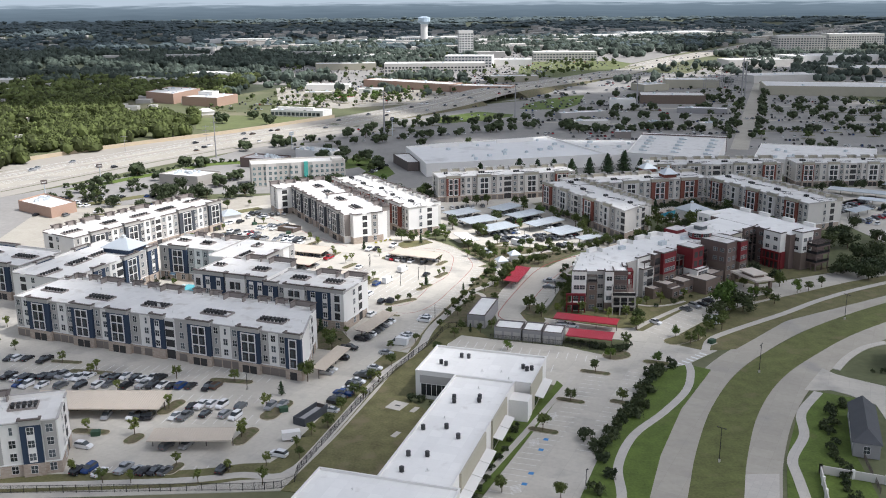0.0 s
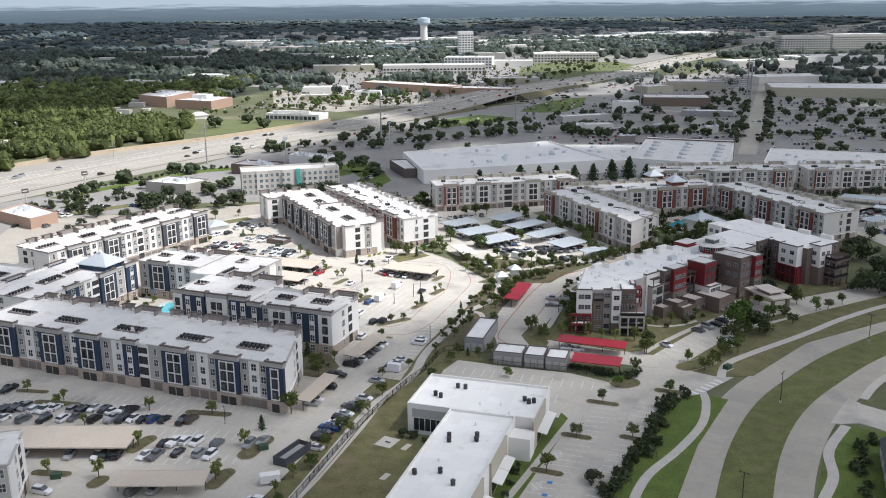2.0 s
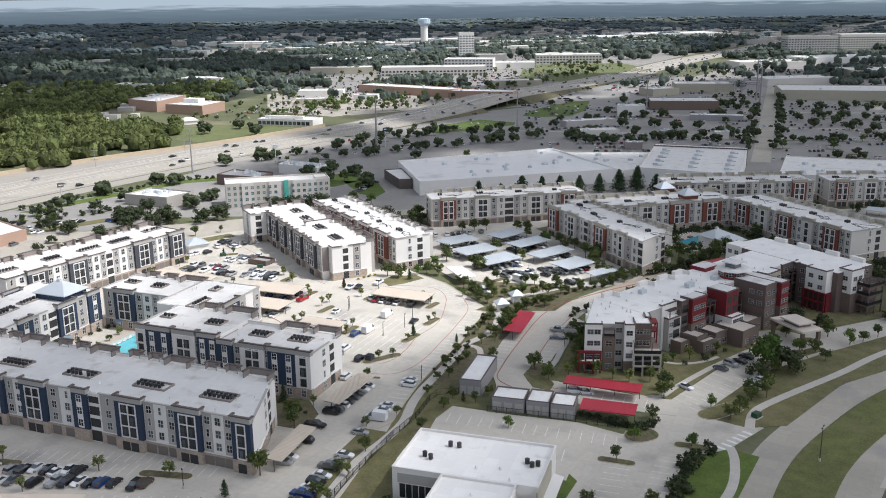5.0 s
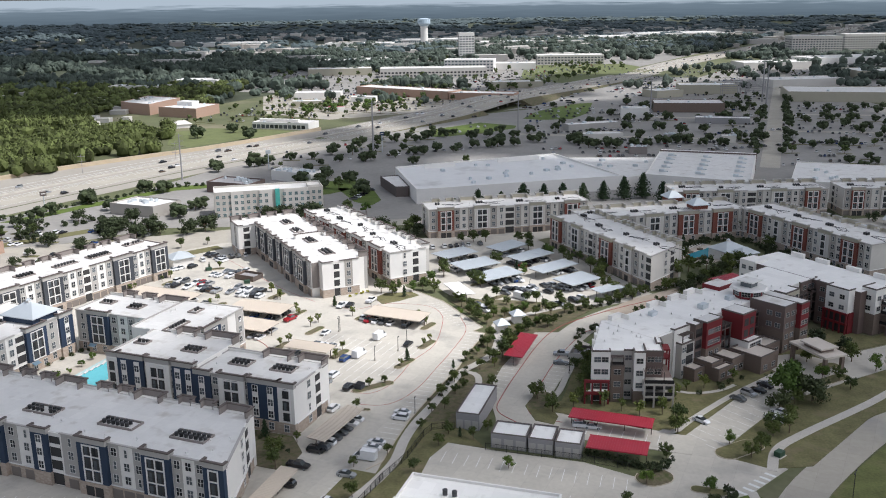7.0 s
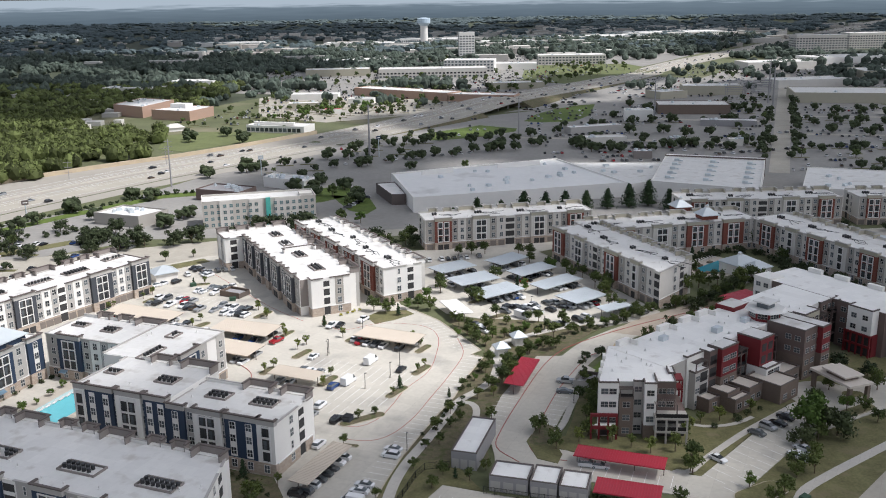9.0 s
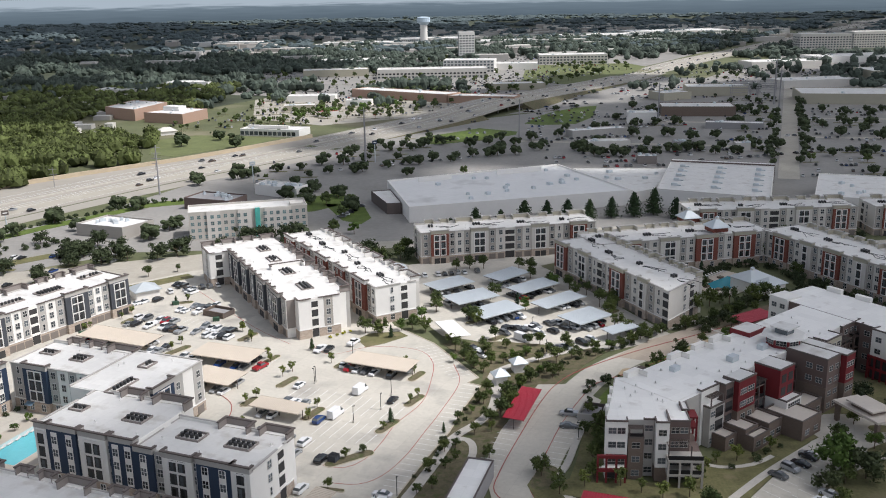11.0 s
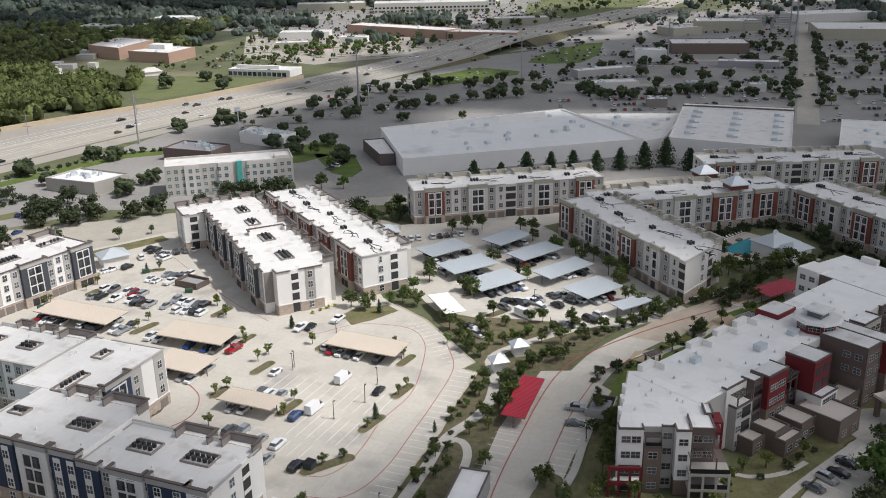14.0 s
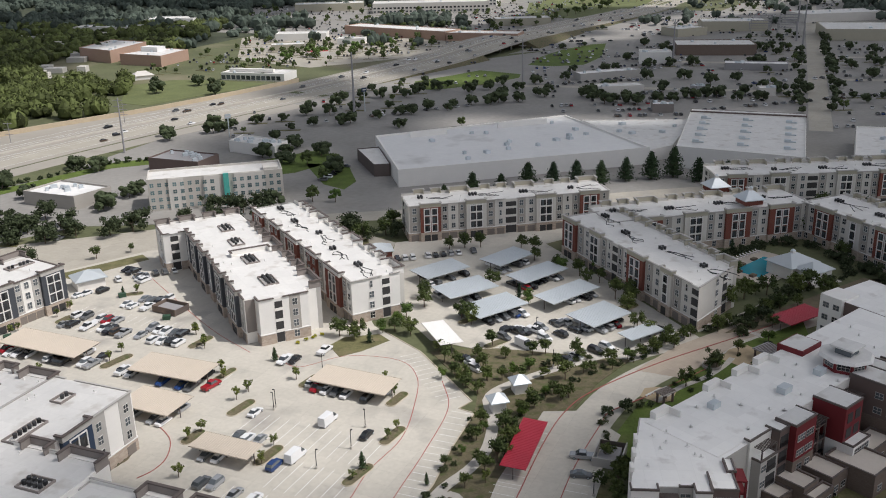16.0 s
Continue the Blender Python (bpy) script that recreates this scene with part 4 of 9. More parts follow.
    # terraces with beige posts, slatted shades above
    for x in (13.2, 15.7, 18.2, 20.6):
        box_part("terrace_post", x, x + 0.45, -4.0, -3.55, 0, 6.5, M["sand"], e)
    for k in (1, 2):
        box_part("terrace_floor", 13.2, 21.05, -4.05, 0.28, k * 3.4 - 0.6, k * 3.4, M["sand"], e)
        box_part("terrace_rail", 13.4, 20.9, -3.95, -3.9, k * 3.4, k * 3.4 + 1.0, M["black"], e)
    # dark sheet painted in place of the shade under the terraces
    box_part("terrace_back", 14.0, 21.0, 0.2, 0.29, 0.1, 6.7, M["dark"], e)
    box_part("terrace_side", 18.6, 21.0, 0.3, 9.5, 0, 6.8, M["mauve"], e, "lower taupe block below the terrace")
    for k in range(12):
        box_part("slat", 13.3 + k * 0.45, 13.42 + k * 0.45, -3.2, 0.28, 9.7, 9.85, M["taupe"], e)
        box_part("slat", 14.0 + k * 0.4, 14.12 + k * 0.4, -1.2, 0.28, 12.6, 12.75, M["taupe"], e)
    for x, y in ((13.4, -3.1), (18.3, -3.1)):
        box_part("terrace_post", x, x + 0.25, y, y + 0.25, 6.8, 9.7, M["taupe"], e)
    for x in (19.0, 20.7):
        for y in (5.2, 8.9):
            box_part("porch_post", x, x + 0.4, y, y + 0.4, 6.8, 12.6, M["red"], e)
    box_part("porch_beam", 19.0, 21.1, 5.2, 9.3, 9.9, 10.3, M["red"], e)
    box_part("porch_beam", 19.0, 21.1, 5.2, 9.3, 12.4, 12.8, M["red"], e)
    for k, (x, y) in enumerate(((4, 8), (9, 20), (13, 12), (7, 14), (14, 22))):
        part("roof_vent", VENT, None, e, "", Matrix.Translation((x, y, H + 0.05)))
    for y in (5, 9.5, 14, 18.5, 23):
        for z in Z:
            part("window", DW2, None, e, "", pose(4.5 * (y - 1.5) / 24 - 0.02, y, z, 0, 0, -100.6))
    for y in (7, 12, 17):
        x = 4.5 * (y - 1.5) / 24
        box_part("screen_wall", x - 0.4, x + 0.3, y - 1.0, y + 1.0, 0, H + 0.9, M["white"], e)
    # long bar
    b = thing("care_home_bar", 61.2, 304.6, 40, "long four-storey white-roofed residential wing with red and taupe bays", "apartment building")
    block(b, 3, 89, 4.2, 21.5, -0.3, H + 0.06, "white", "f_roof", rim=False)
    wall(b, 3, 11.4, 3.4, 4.4, 0, H + 0.02, "grey", "grey recessed wall", False)
    wall(b, 11.4, 18.6, 3.0, 4.4, 0, H + 0.6, "white", "pale wall with a dark coping")
    wall(b, 12.4, 18.2, 1.0, 3.1, 0, 10.2, "grey", "grey balcony bay")
    for k in range(3):
        shade_panel(b, 14.6, 17.6, 0.98, 0.4 + 3.4 * k, 2.9 + 3.4 * k)
        rows_of_windows(b, 12.5, 14.5, 1.0, [Z[k]], 1, DW2)
    for k in range(12):
        box_part("slat", 12.8 + k * 0.42, 12.92 + k * 0.42, 0.9, 3.0, 12.5, 12.65, M["taupe"], b)
    for x in (12.8, 17.6):
        box_part("terrace_post", x, x + 0.25, 1.1, 1.35, 10.3, 12.5, M["taupe"], b)
    wall(b, 18.6, 22, 1.2, 4.4, 0, H + 0.6, "mauve", "taupe panel bay")
    for k in range(3):
        shade_panel(b, 19.0, 21.6, 1.18, 3.8 + 3.4 * k, 6.2 + 3.4 * k)
    wall(b, 22, 29.4, -0.2, 4.4, 6.8, H + 1.0, "red", "dark red panel bay")
    box_part("bay_base", 21.95, 29.45, -0.25, 4.4, 0, 6.8, M["brownstone"], b, "brown stone base")
    rows_of_windows(b, 22.6, 28.8, -0.2, [7.6, 10.9], 2, DW3)
    rows_of_windows(b, 22.8, 28.6, -0.25, Z[:2], 2, DW2)
    wall(b, 35.7, 42.3, -2.9, 4.4, 6.8, H + 0.9, "red", "dark red tower bay")
    for k in range(2):
        for j in range(2):
            shade_panel(b, 36.6 + j * 3.0, 38.6 + j * 3.0, -2.92, 7.4 + k * 3.4, 9.6 + k * 3.4, False)
    wall(b, 35.8, 42.6, -5.2, 4.3, 0, 6.8, "white", "white lower block")
    rows_of_windows(b, 36.4, 42.0, -5.2, [4.6], 2, DW3)
    for x0, x1, m, out in ((50.5, 57, "mauve", 8.2), (57, 61.5, "red", 9.8)):
        wall(b, x0, x1, 0.9 - out, 4.4, 6.8 if m == "red" else 0, H + 0.9, m, "projecting %s block" % {"mauve": "taupe"}.get(m, m))
        box_part("bay_base", x0 - 0.05, x1 + 0.05, 0.84 - out, 4.3, 0, 6.8, M["brownstone"], b, "brown stone base")
        rows_of_windows(b, x0 + 0.4, x1 - 0.4, 0.84 - out, Z[:2], 2, DW2)
        rows_of_windows(b, x0 + 0.4, x1 - 0.4, 0.9 - out, Z[2:], 2, DW2)
        rows_of_windows(b, 1.5 - out, -1.0, x0, Z[2:], 2, DW2, -90)
        box_part("roof", x0 + 0.3, x1 - 0.3, 1.2 - out, 4.2, H + 1.05, H + 1.1, M["roof"], b)
    for x0, x1 in ((22.3, 29.1), (36, 42)):
        box_part("roof", x0, x1, 0.2 if x0 < 30 else -2.6, 4.2, H + 1.05, H + 1.15, M["roof"], b)
    wall(b, 64, 72, 0.3, 4.4, 0, H + 0.4, "beige", "beige bay")
    rows_of_windows(b, 64.3, 71.7, 0.3, Z, 3, DW2)
    wall(b, 78.5, 88.5, 3.4, 4.4, 0, H + 0.02, "mauve", "taupe panel bay")
    rows_of_windows(b, 79, 88, 3.4, Z, 3, DW2)
    for x0, x1 in ((29.6, 35.5), (43, 50.2), (72.5, 78)):
        pergola(b, x0 + 0.1, x1 - 0.1, 0.6, 4.2, 11.4, "mauve")
    rows_of_windows(b, 4, 70, 21.5, Z, 16, DW2, 180)
    for x in (5.5, 22.7, 33, 41):
        box_part("screen_wall", x, x + 4.5, 20.4, 21.8, H, H + 1.5, M["white"], b)
        box_part("screen_wall", x + 4.2, x + 4.5, 17.8, 20.4, H, H + 1.5, M["white"], b)
    box_part("stair_head", 52, 60, 16.2, 22.5, 0, H + 1.3, M["red"], b, "dark red stair tower")
    box_part("roof", 52.3, 59.7, 16.5, 22.2, H + 1.3, H + 1.36, M["roof"], b)
    for x, y, s in ((33, 9, 1.3), (46, 8.5, 1.2), (17, 15, 1.1)):
        box_part("air_handler", x, x + 2.2 * s, y, y + 1.5 * s, H, H + 1.2 * s, M["steel"], b, "grey rooftop air handler")
    bm = bmesh.new()
    cyl(bm, 54.6, 7.6, H, H + 2.8, 4.6, n=8)
    part("lantern_wall", bm, M["red"], b, "eight-sided dark red roof lantern")
    bm = bmesh.new()
    for k in range(8):
        a = math.tau * (k + 0.5) / 8
        m4 = Matrix.Translation((54.6 + 4.3 * math.cos(a), 7.6 + 4.3 * math.sin(a), H + 0.9)) @ Matrix.Rotation(a + math.pi / 2, 4, "Z")
        part("lantern_window", DW3, None, b, "", m4)
    bm = bmesh.new()
    cyl(bm, 54.6, 7.6, H + 2.8, H + 3.4, 6.0, 5.4, n=8)
    bx(bm, 52.8, 56.4, 5.8, 9.4, H + 3.4, H + 5.0, 1)
    bx(bm, 51.9, 57.3, 4.9, 10.3, H + 5.0, H + 5.35)
    part("lantern_roof", bm, [M["roof"], M["glass"]], b, "white tiered lantern roof")
    rnd = random.Random(5)
    for k in range(26):
        part("roof_vent", VENT, None, b, "", Matrix.Translation((rnd.uniform(0, 76), rnd.uniform(3, 19), H + 0.05)))
    # cross wing
    c = thing("care_home_wing", 109, 386, -57.5, "four-storey white-roofed cross wing with grey, taupe and red ends", "apartment building")
    block(c, 0, 46, 0, 19, -0.3, H + 0.12, "mauve", "f_roof", rim=False)
    box_part("bay_wall", -0.4, 6, -1.0, 6, 0, H + 0.8, M["white"], c)
    wall(c, 36, 44, -3.2, 0.2, 6.8, H + 0.8, "white", "white corner bay")
    box_part("bay_base", 35.7, 44.3, -2.6, 0.2, 0, 6.8, M["red"], c, "dark red porch base")
    for k in range(5):
        box_part("porch_post", 35.6 + k * 2.05, 36.0 + k * 2.05, -3.7, -3.2, 0, 6.4, M["red"], c)
    for z in (3.0, 6.3):
        box_part("porch_beam", 35.6, 44.4, -3.75, -3.15, z, z + 0.6, M["red"], c)
    # the porch's inner shade, painted as a dark sheet on its base
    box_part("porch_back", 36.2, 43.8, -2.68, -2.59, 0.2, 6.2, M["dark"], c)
    wall(c, 44.3, 49.2, 3, 9.5, 6.8, H + 1.2, "white", "white end block")
    box_part("bay_base", 44.2, 49.3, 2.9, 9.6, 0, 6.8, M["brownstone"], c, "brown stone base")
    rows_of_windows(c, 44.8, 48.8, 3, Z[2:], 1, DW2)
    rows_of_windows(c, 3.4, 9.1, 49.2, Z[2:], 2, DW2, 90)
    for z in (3.4, 6.8, 9.8):
        box_part("terrace_floor", 49.3, 54, 6, 14, z - 0.5, z, M["mauve"], c)
        box_part("terrace_rail", 53.9, 53.95, 6.1, 13.9, z, z + 1.0, M["black"], c)
        box_part("terrace_rail", 49.4, 53.9, 6.0, 6.05, z, z + 1.0, M["black"], c)
    for x, y in ((49.4, 6.1), (53.5, 6.1), (53.5, 9.9), (53.5, 13.5), (51.4, 6.1)):
        box_part("terrace_post", x, x + 0.4, y, y + 0.4, 0, 11.2, M["mauve"], c)
    for k in range(9):
        box_part("slat", 49.3, 54.3, 6 + k, 6.16 + k, 11.2, 11.4, M["taupe"], c)
    box_part("terrace_back", 46.0, 49.3, 9.7, 17, 0, 10, M["mauve"], c)
    rows_of_windows(c, 0, 6, -1.0, Z[1:], 2, DW2)
    rows_of_windows(c, 36.3, 43.7, -3.2, Z[2:], 2, DW2)
    rows_of_windows(c, 0.5, 5.5, -0.4, Z[1:], 2, DW2, -90)
    rows_of_windows(c, 20, 30, 0, Z, 3, DW2)
    pergola(c, 24.5, 30.5, -2.6, -0.02, 11, "mauve")
    wall(c, 31, 35.6, -1.2, 0.2, 0, H + 0.4, "mauve", "taupe bay")
    rows_of_windows(c, 31.4, 35.2, -1.2, Z, 1, DW2)
    rows_of_windows(c, 10, 18, 46, Z[3:], 2, DW2, 90)
    for x in (6, 16, 28, 38):
        box_part("screen_wall", x, x + 5, 18, 19.4, H, H + 1.6, M["white"], c)
    # entrance rooms and porch
    d = thing("entrance_rooms", 72, 309, 40, "single-storey brown stone entrance rooms with flat tan roofs", "annexe")
    for x0, x1, y0, y1, z in ((2.5, 7.3, 0.8, 6.6, 3.2), (7.32, 12.7, -1.4, 5, 4.4), (7.1, 13.9, -3.9, -1.42, 3.4), (14.6, 20.6, -3.1, 4, 4.3), (20.62, 29.4, -8.4, 2, 4.8), (29.42, 39, -3.2, 2, 4.0)):
        block(d, x0, x1 - 0.02, y0, y1, -0.3, z, "brownstone", "tanroof", 0.35)
        rows_of_windows(d, x0 + 0.3, x1 - 0.3, y0, [1.0], max(1, int((x1 - x0) / 3)), DW2)
        rows_of_windows(d, y0 + 0.5, y1 - 2.5, x1 - 0.02, [1.0], 1, DW2, 90)
    p = thing("entrance_porch", 105.2, 327.8, -69, "tan flat-roofed drive-through entrance porch on square columns", "porch")
    box_part("roof", 0, 14.6, 0, 7.8, 4.9, 5.5, M["tanroof"], p, "flat tan roof")
    box_part("clerestory", 4.4, 11, 1.6, 6.2, 5.5, 6.5, M["brownstone"], p)
    box_part("upper_roof", 3.4, 12, 0.8, 7.0, 6.5, 6.9, M["tanroof"], p)
    for x, y in ((0.4, 0.4), (13.2, 0.4), (0.4, 6.4), (13.2, 6.4)):
        box_part("column", x, x + 1.0, y, y + 1.0, 0, 4.9, M["brownstone"], p)
M["tanroof"] = mat("tan_roof_membrane", (0.58, 0.52, 0.45), 0.75, size=5, var=0.07)
senior_home()

# ---------------------------------------------------------------- low offices
def office():
    e = thing("office_building", -8, 229.5, -17.5, "single-storey L-shaped office building with a white roof and awnings", "office building")
    Hh = 7.3
    for x0, x1, y0, y1, z in ((0, 31.5, 0, 19, Hh), (11, 27, -56, -0.02, Hh - 0.02), (-2, 29, -90, -56.02, Hh + 0.1)):
        block(e, x0, x1, y0, y1, -0.3, z, "white", "f_roof", 0.5, "frame")
    for x0, x1, y0, y1 in ((31.45, 31.9, -2, 12), (26.9, 27.5, -24, -10), (26.9, 27.5, -50, -30)):
        box_part("wall_panel", x0, x1, y0, y1, 0, Hh + 0.6, M["beige"], e, "olive-beige wall panel")
    box_part("window_band", 1.5, 10.5, -0.08, 0.02, 1.0, 4.2, M["glass"], e, "dark glazed band")
    for k in range(7):
        box_part("mullion", 1.5 + k * 1.45, 1.62 + k * 1.45, -0.14, 0.0, 1.0, 4.2, M["frame"], e)
    box_part("wall_panel", 1.2, 10.8, -0.06, 0.02, 4.4, 6.6, M["grey"], e)
    box_part("porch_block", 26.9, 32, -6.5, -1.5, 0, 5.6, M["white"], e)
    for k, y in enumerate((-55, -48.6, -42.2, -35.8, -24, -17.6, 2, 8)):
        x = 27.5 if y < 0 else 31.9
        bm = bmesh.new()
        for v in bx(bm, x, x + 2.3, y, y + 6.2, 3.6, 3.75):
            v.co.z -= 0.5 if v.co.x > x + 1 else 0
        part("awning", bm, M["frame"], e, "white sloping awning")
        box_part("glazing", x - 0.02, x + 0.05, y + 0.3, y + 4.7, 0.4, 3.1, M["glass"], e)
    for x, y in ((5, 7), (6.6, 6.2), (9, 13), (11, 13), (27, 10), (28.3, 8.8), (29.4, 9.6), (15, -14), (15.6, -16), (21, -12), (21.4, -14), (13, -32), (18, -30), (22, -34), (14, -45), (18, -44), (15, -52), (10, -70), (18, -66), (22, -76)):
        part("condenser", CONDENSER, None, e, "", Matrix.Translation((x, y, Hh + 0.06)) @ Matrix.Scale(1.25, 4))
    for x, y in ((17, 5), (22, 6), (25, 2), (19, -6), (16, -25), (20, -50), (8, -62)):
        part("roof_vent", VENT, None, e, "", Matrix.Translation((x, y, Hh + 0.06)))
    box_part("equipment_yard", -2.6, 0, 9.5, 14.5, 0, 4.4, M["white"], e, "white equipment enclosure")
office()

def garage_hut(x, y, angle, w, d, h=3.4):
    e = thing("garage_block", x, y, angle, "low pale grey garage block with a white roof and dark trim", "garage", "garages by the office lot")
    block(e, 0, w, 0, d, -0.2, h, "hut", "f_roof", 0.25, "taupe")
    for k in range(3):
        box_part("door", w * (k + 0.12) / 3, w * (k + 0.88) / 3, -0.05, 0.02, 0.05, 2.4, M["grey"], e)
M["hut"] = mat("pale_grey_siding", (0.30, 0.29, 0.29), 0.7, size=2, var=0.06)
garage_hut(15.3, 274, -16, 8.6, 7)
garage_hut(24.0, 271.3, -16, 5.9, 7.6)
garage_hut(30.0, 269.2, -16, 6.0, 7.2)
garage_hut(7.1, 284.4, -16.5, 6.0, 18.6, 4.0)

# ---------------------------------------------------------------- carports
def carport(x, y, angle, w, d, sheet, label, h=2.9, tilt=0.25, group="carports", open_y=True):
    e = thing("carport", x, y, angle, label, "carport", group)
    bm = bmesh.new()
    n = max(4, int(w / 0.6))
    prof = []
    for k in range(n):
        c = w * k / n
        prof += [(c, 0.08), (c + 0.05, 0.13), (c + 0.14, 0.13), (c + 0.19, 0.08)]
    prof.append((w, 0.08))
    prof += [(w, 0.0), (0.0, 0.0)]
    near = [bm.verts.new((px, 0, h + pz)) for px, pz in prof]
    far = [bm.verts.new((px, d, h + tilt + pz)) for px, pz in prof]
    for k in range(len(prof)):
        j = (k + 1) % len(prof)
        bm.faces.new((near[k], near[j], far[j], far[k]))
    part("roof_sheet", bm, M[sheet], e, "ribbed metal roof sheet")
    box_part("fascia", -0.05, w + 0.05, -0.08, -0.005, h - 0.15, h + 0.14, M[sheet], e)
    box_part("fascia", -0.05, w + 0.05, d + 0.005, d + 0.08, h + tilt - 0.15, h + tilt + 0.14, M[sheet], e)
    m = max(2, round(w / 6))
    for k in range(m + 1):
        px = 0.4 + (w - 0.8) * k / m
        bm = bmesh.new()
        bx(bm, px - 0.09, px + 0.09, d * 0.5 - 0.09, d * 0.5 + 0.09, 0, h + tilt * 0.5)
        bx(bm, px - 0.07, px + 0.07, 0.3, d - 0.3, h - 0.12, h)
        part("post", bm, M["taupe"], e, "steel post with a cross arm")
    return e
TAN, BLU, RED = "long tan metal carport over parked cars", "long pale blue-grey metal carport over parked cars", "long red metal carport beside the lane"
carport(-33.8, 241.3, 72.4, 18.2, 4.1, "tan", TAN)
carport(-24.2, 271.8, 66.7, 19.9, 4.7, "tan", TAN)
carport(-108, 217.3, -1, 35.2, 10.8, "tan", TAN)
carport(-70.6, 199, 0, 20, 6.2, "tan", TAN)
carport(-110.8, 389, -23, 27, 9.5, "tan", TAN)
carport(-70, 371.5, -21, 21, 9.8, "tan", TAN)
carport(-66.5, 353.5, -24, 15, 9.5, "tan", TAN)
carport(-44.5, 334.5, -23, 15, 6.0, "tan", TAN)
carport(-23, 364, -24, 21, 8.5, "tan", TAN)
for x, y, a, w, d in ((41.2, 408.3, 40, 20, 8), (50.3, 392, 38, 15.5, 10.5), (34.3, 425, 40, 19, 8.5), (27.5, 440.2, 45, 17, 9), (19.6, 399.2, 36, 18, 10), (11.6, 413.9, 33, 17.5, 10.5), (59, 383.2, 34, 12, 5.2), (4.5, 430, 38, 17, 9.5)):
    carport(x, y, a, w, d, "steel", BLU, group="blue carports")
for x, y, a, w, d in ((205, 488, -34, 30, 8), (210, 462, -34, 20, 6.5), (196, 432, 32, 15, 6), (172, 478, -25, 22, 8), (240, 500, -34, 30, 8)):
    carport(x, y, a, w, d, "steel", BLU, group="carports in the far lot")
carport(15, 384.1, 111, 15.5, 6.3, "frame", "white metal carport over parked vans", group="blue carports")
carport(26.6, 323.2, 71.5, 20, 5.3, "redsheet", RED, group="red carports")
carport(35, 284, -20, 20.5, 5, "redsheet", RED, group="red carports")
carport(37, 267.8, -18, 14, 6, "redsheet", RED, group="red carports")
carport(103.2, 391, 33, 15, 7, "redsheet", RED, group="red carports")

# ---------------------------------------------------------------- shops and halls
HALLS = []
def hall(name, corners, h, wall, label, category, par=0.6, roof="roof", units=6, seed=1):
    """A flat-roofed hall on a four-cornered plan."""
    x0, y0 = corners[0]
    e = thing(name, x0, y0, 0, label, category)
    loc = [(x - x0, y - y0) for x, y in corners]
    cx, cy = sum(p[0] for p in loc) / 4, sum(p[1] for p in loc) / 4
    bm = bmesh.new()
    lo, hi = [bm.verts.new((*p, -0.4)) for p in loc], [bm.verts.new((*p, h + par)) for p in loc]
    inn = [bm.verts.new((p[0] + (cx - p[0]) * 0.012, p[1] + (cy - p[1]) * 0.012, h + par)) for p in loc]
    low = [bm.verts.new((v.co.x, v.co.y, h)) for v in inn]
    for k in range(4):
        j = (k + 1) % 4
        bm.faces.new((lo[k], lo[j], hi[j], hi[k])); bm.faces.new((hi[k], hi[j], inn[j], inn[k])); bm.faces.new((inn[k], inn[j], low[j], low[k]))
    part("wall", bm, M[wall], e)
    HALLS.append(corners)
    if h > 9.9 and wall in ("white", "pale", "grey", "beige"):
        for a, b in ((0, 1), (3, 0)):
            pa, pb = Vector(loc[a]), Vector(loc[b])
            d = (pb - pa)
            n = max(4, int(d.length / 5))
            out = Vector((d.y, -d.x)).normalized() * 0.15
            for s in range(int(h / 4.2)):
                bm = bmesh.new()
                for k in range(n):
                    u0, u1 = pa + d * ((k + 0.2) / n) + out, pa + d * ((k + 0.8) / n) + out
                    bm.faces.new([bm.verts.new((c.x, c.y, z)) for c, z in ((u0, 1.4 + s * 4.2), (u1, 1.4 + s * 4.2), (u1, 3.4 + s * 4.2), (u0, 3.4 + s * 4.2))])
                tagged(part("window_band", bm, M["glass"], e, "band of dark glazing"), kind="stuff")
    bm = bmesh.new()
    bm.faces.new([bm.verts.new((v[0] + (cx - v[0]) * 0.013, v[1] + (cy - v[1]) * 0.013, h + 0.02)) for v in loc])
    part("roof", bm, M[roof], e, "flat pale roof")
    rnd = random.Random(seed)
    for k in range(units):
        u, v = rnd.uniform(0.1, 0.9), rnd.uniform(0.12, 0.88)
        p = [(1 - u) * (1 - v) * loc[0][i] + u * (1 - v) * loc[1][i] + u * v * loc[2][i] + (1 - u) * v * loc[3][i] for i in (0, 1)]
        bm = bmesh.new()
        s = rnd.uniform(0.7, 1.5)
        bx(bm, -s, s, -0.8 * s, 0.8 * s, 0.25, 1.3)
        bx(bm, -s - 0.15, s + 0.15, -0.8 * s - 0.1, 0.8 * s + 0.1, 0, 0.25)
        cyl(bm, 0, 0, 1.3, 1.5, 0.5 * s, n=10)
        part("roof_unit", bm, M["steel"], e, "grey rooftop unit", pose(p[0], p[1], h + 0.02, 0, 0, rnd.choice((30, 120))))
    return e
store = hall("big_box_store", [(-10.6, 546.6), (103, 578.6), (73.5, 657), (-25.5, 614.8)], 7.0, "white", "huge flat white-roofed shop building with pale grey walls", "store", 0.9, "greyroof", 16, 2)
hall("store_canopy", [(-33, 597), (-22.5, 565.5), (-15.3, 566), (-22.9, 600)], 5.2, "taupe", "flat white canopy over a dark shop entrance", "canopy", 0.5, units=0)
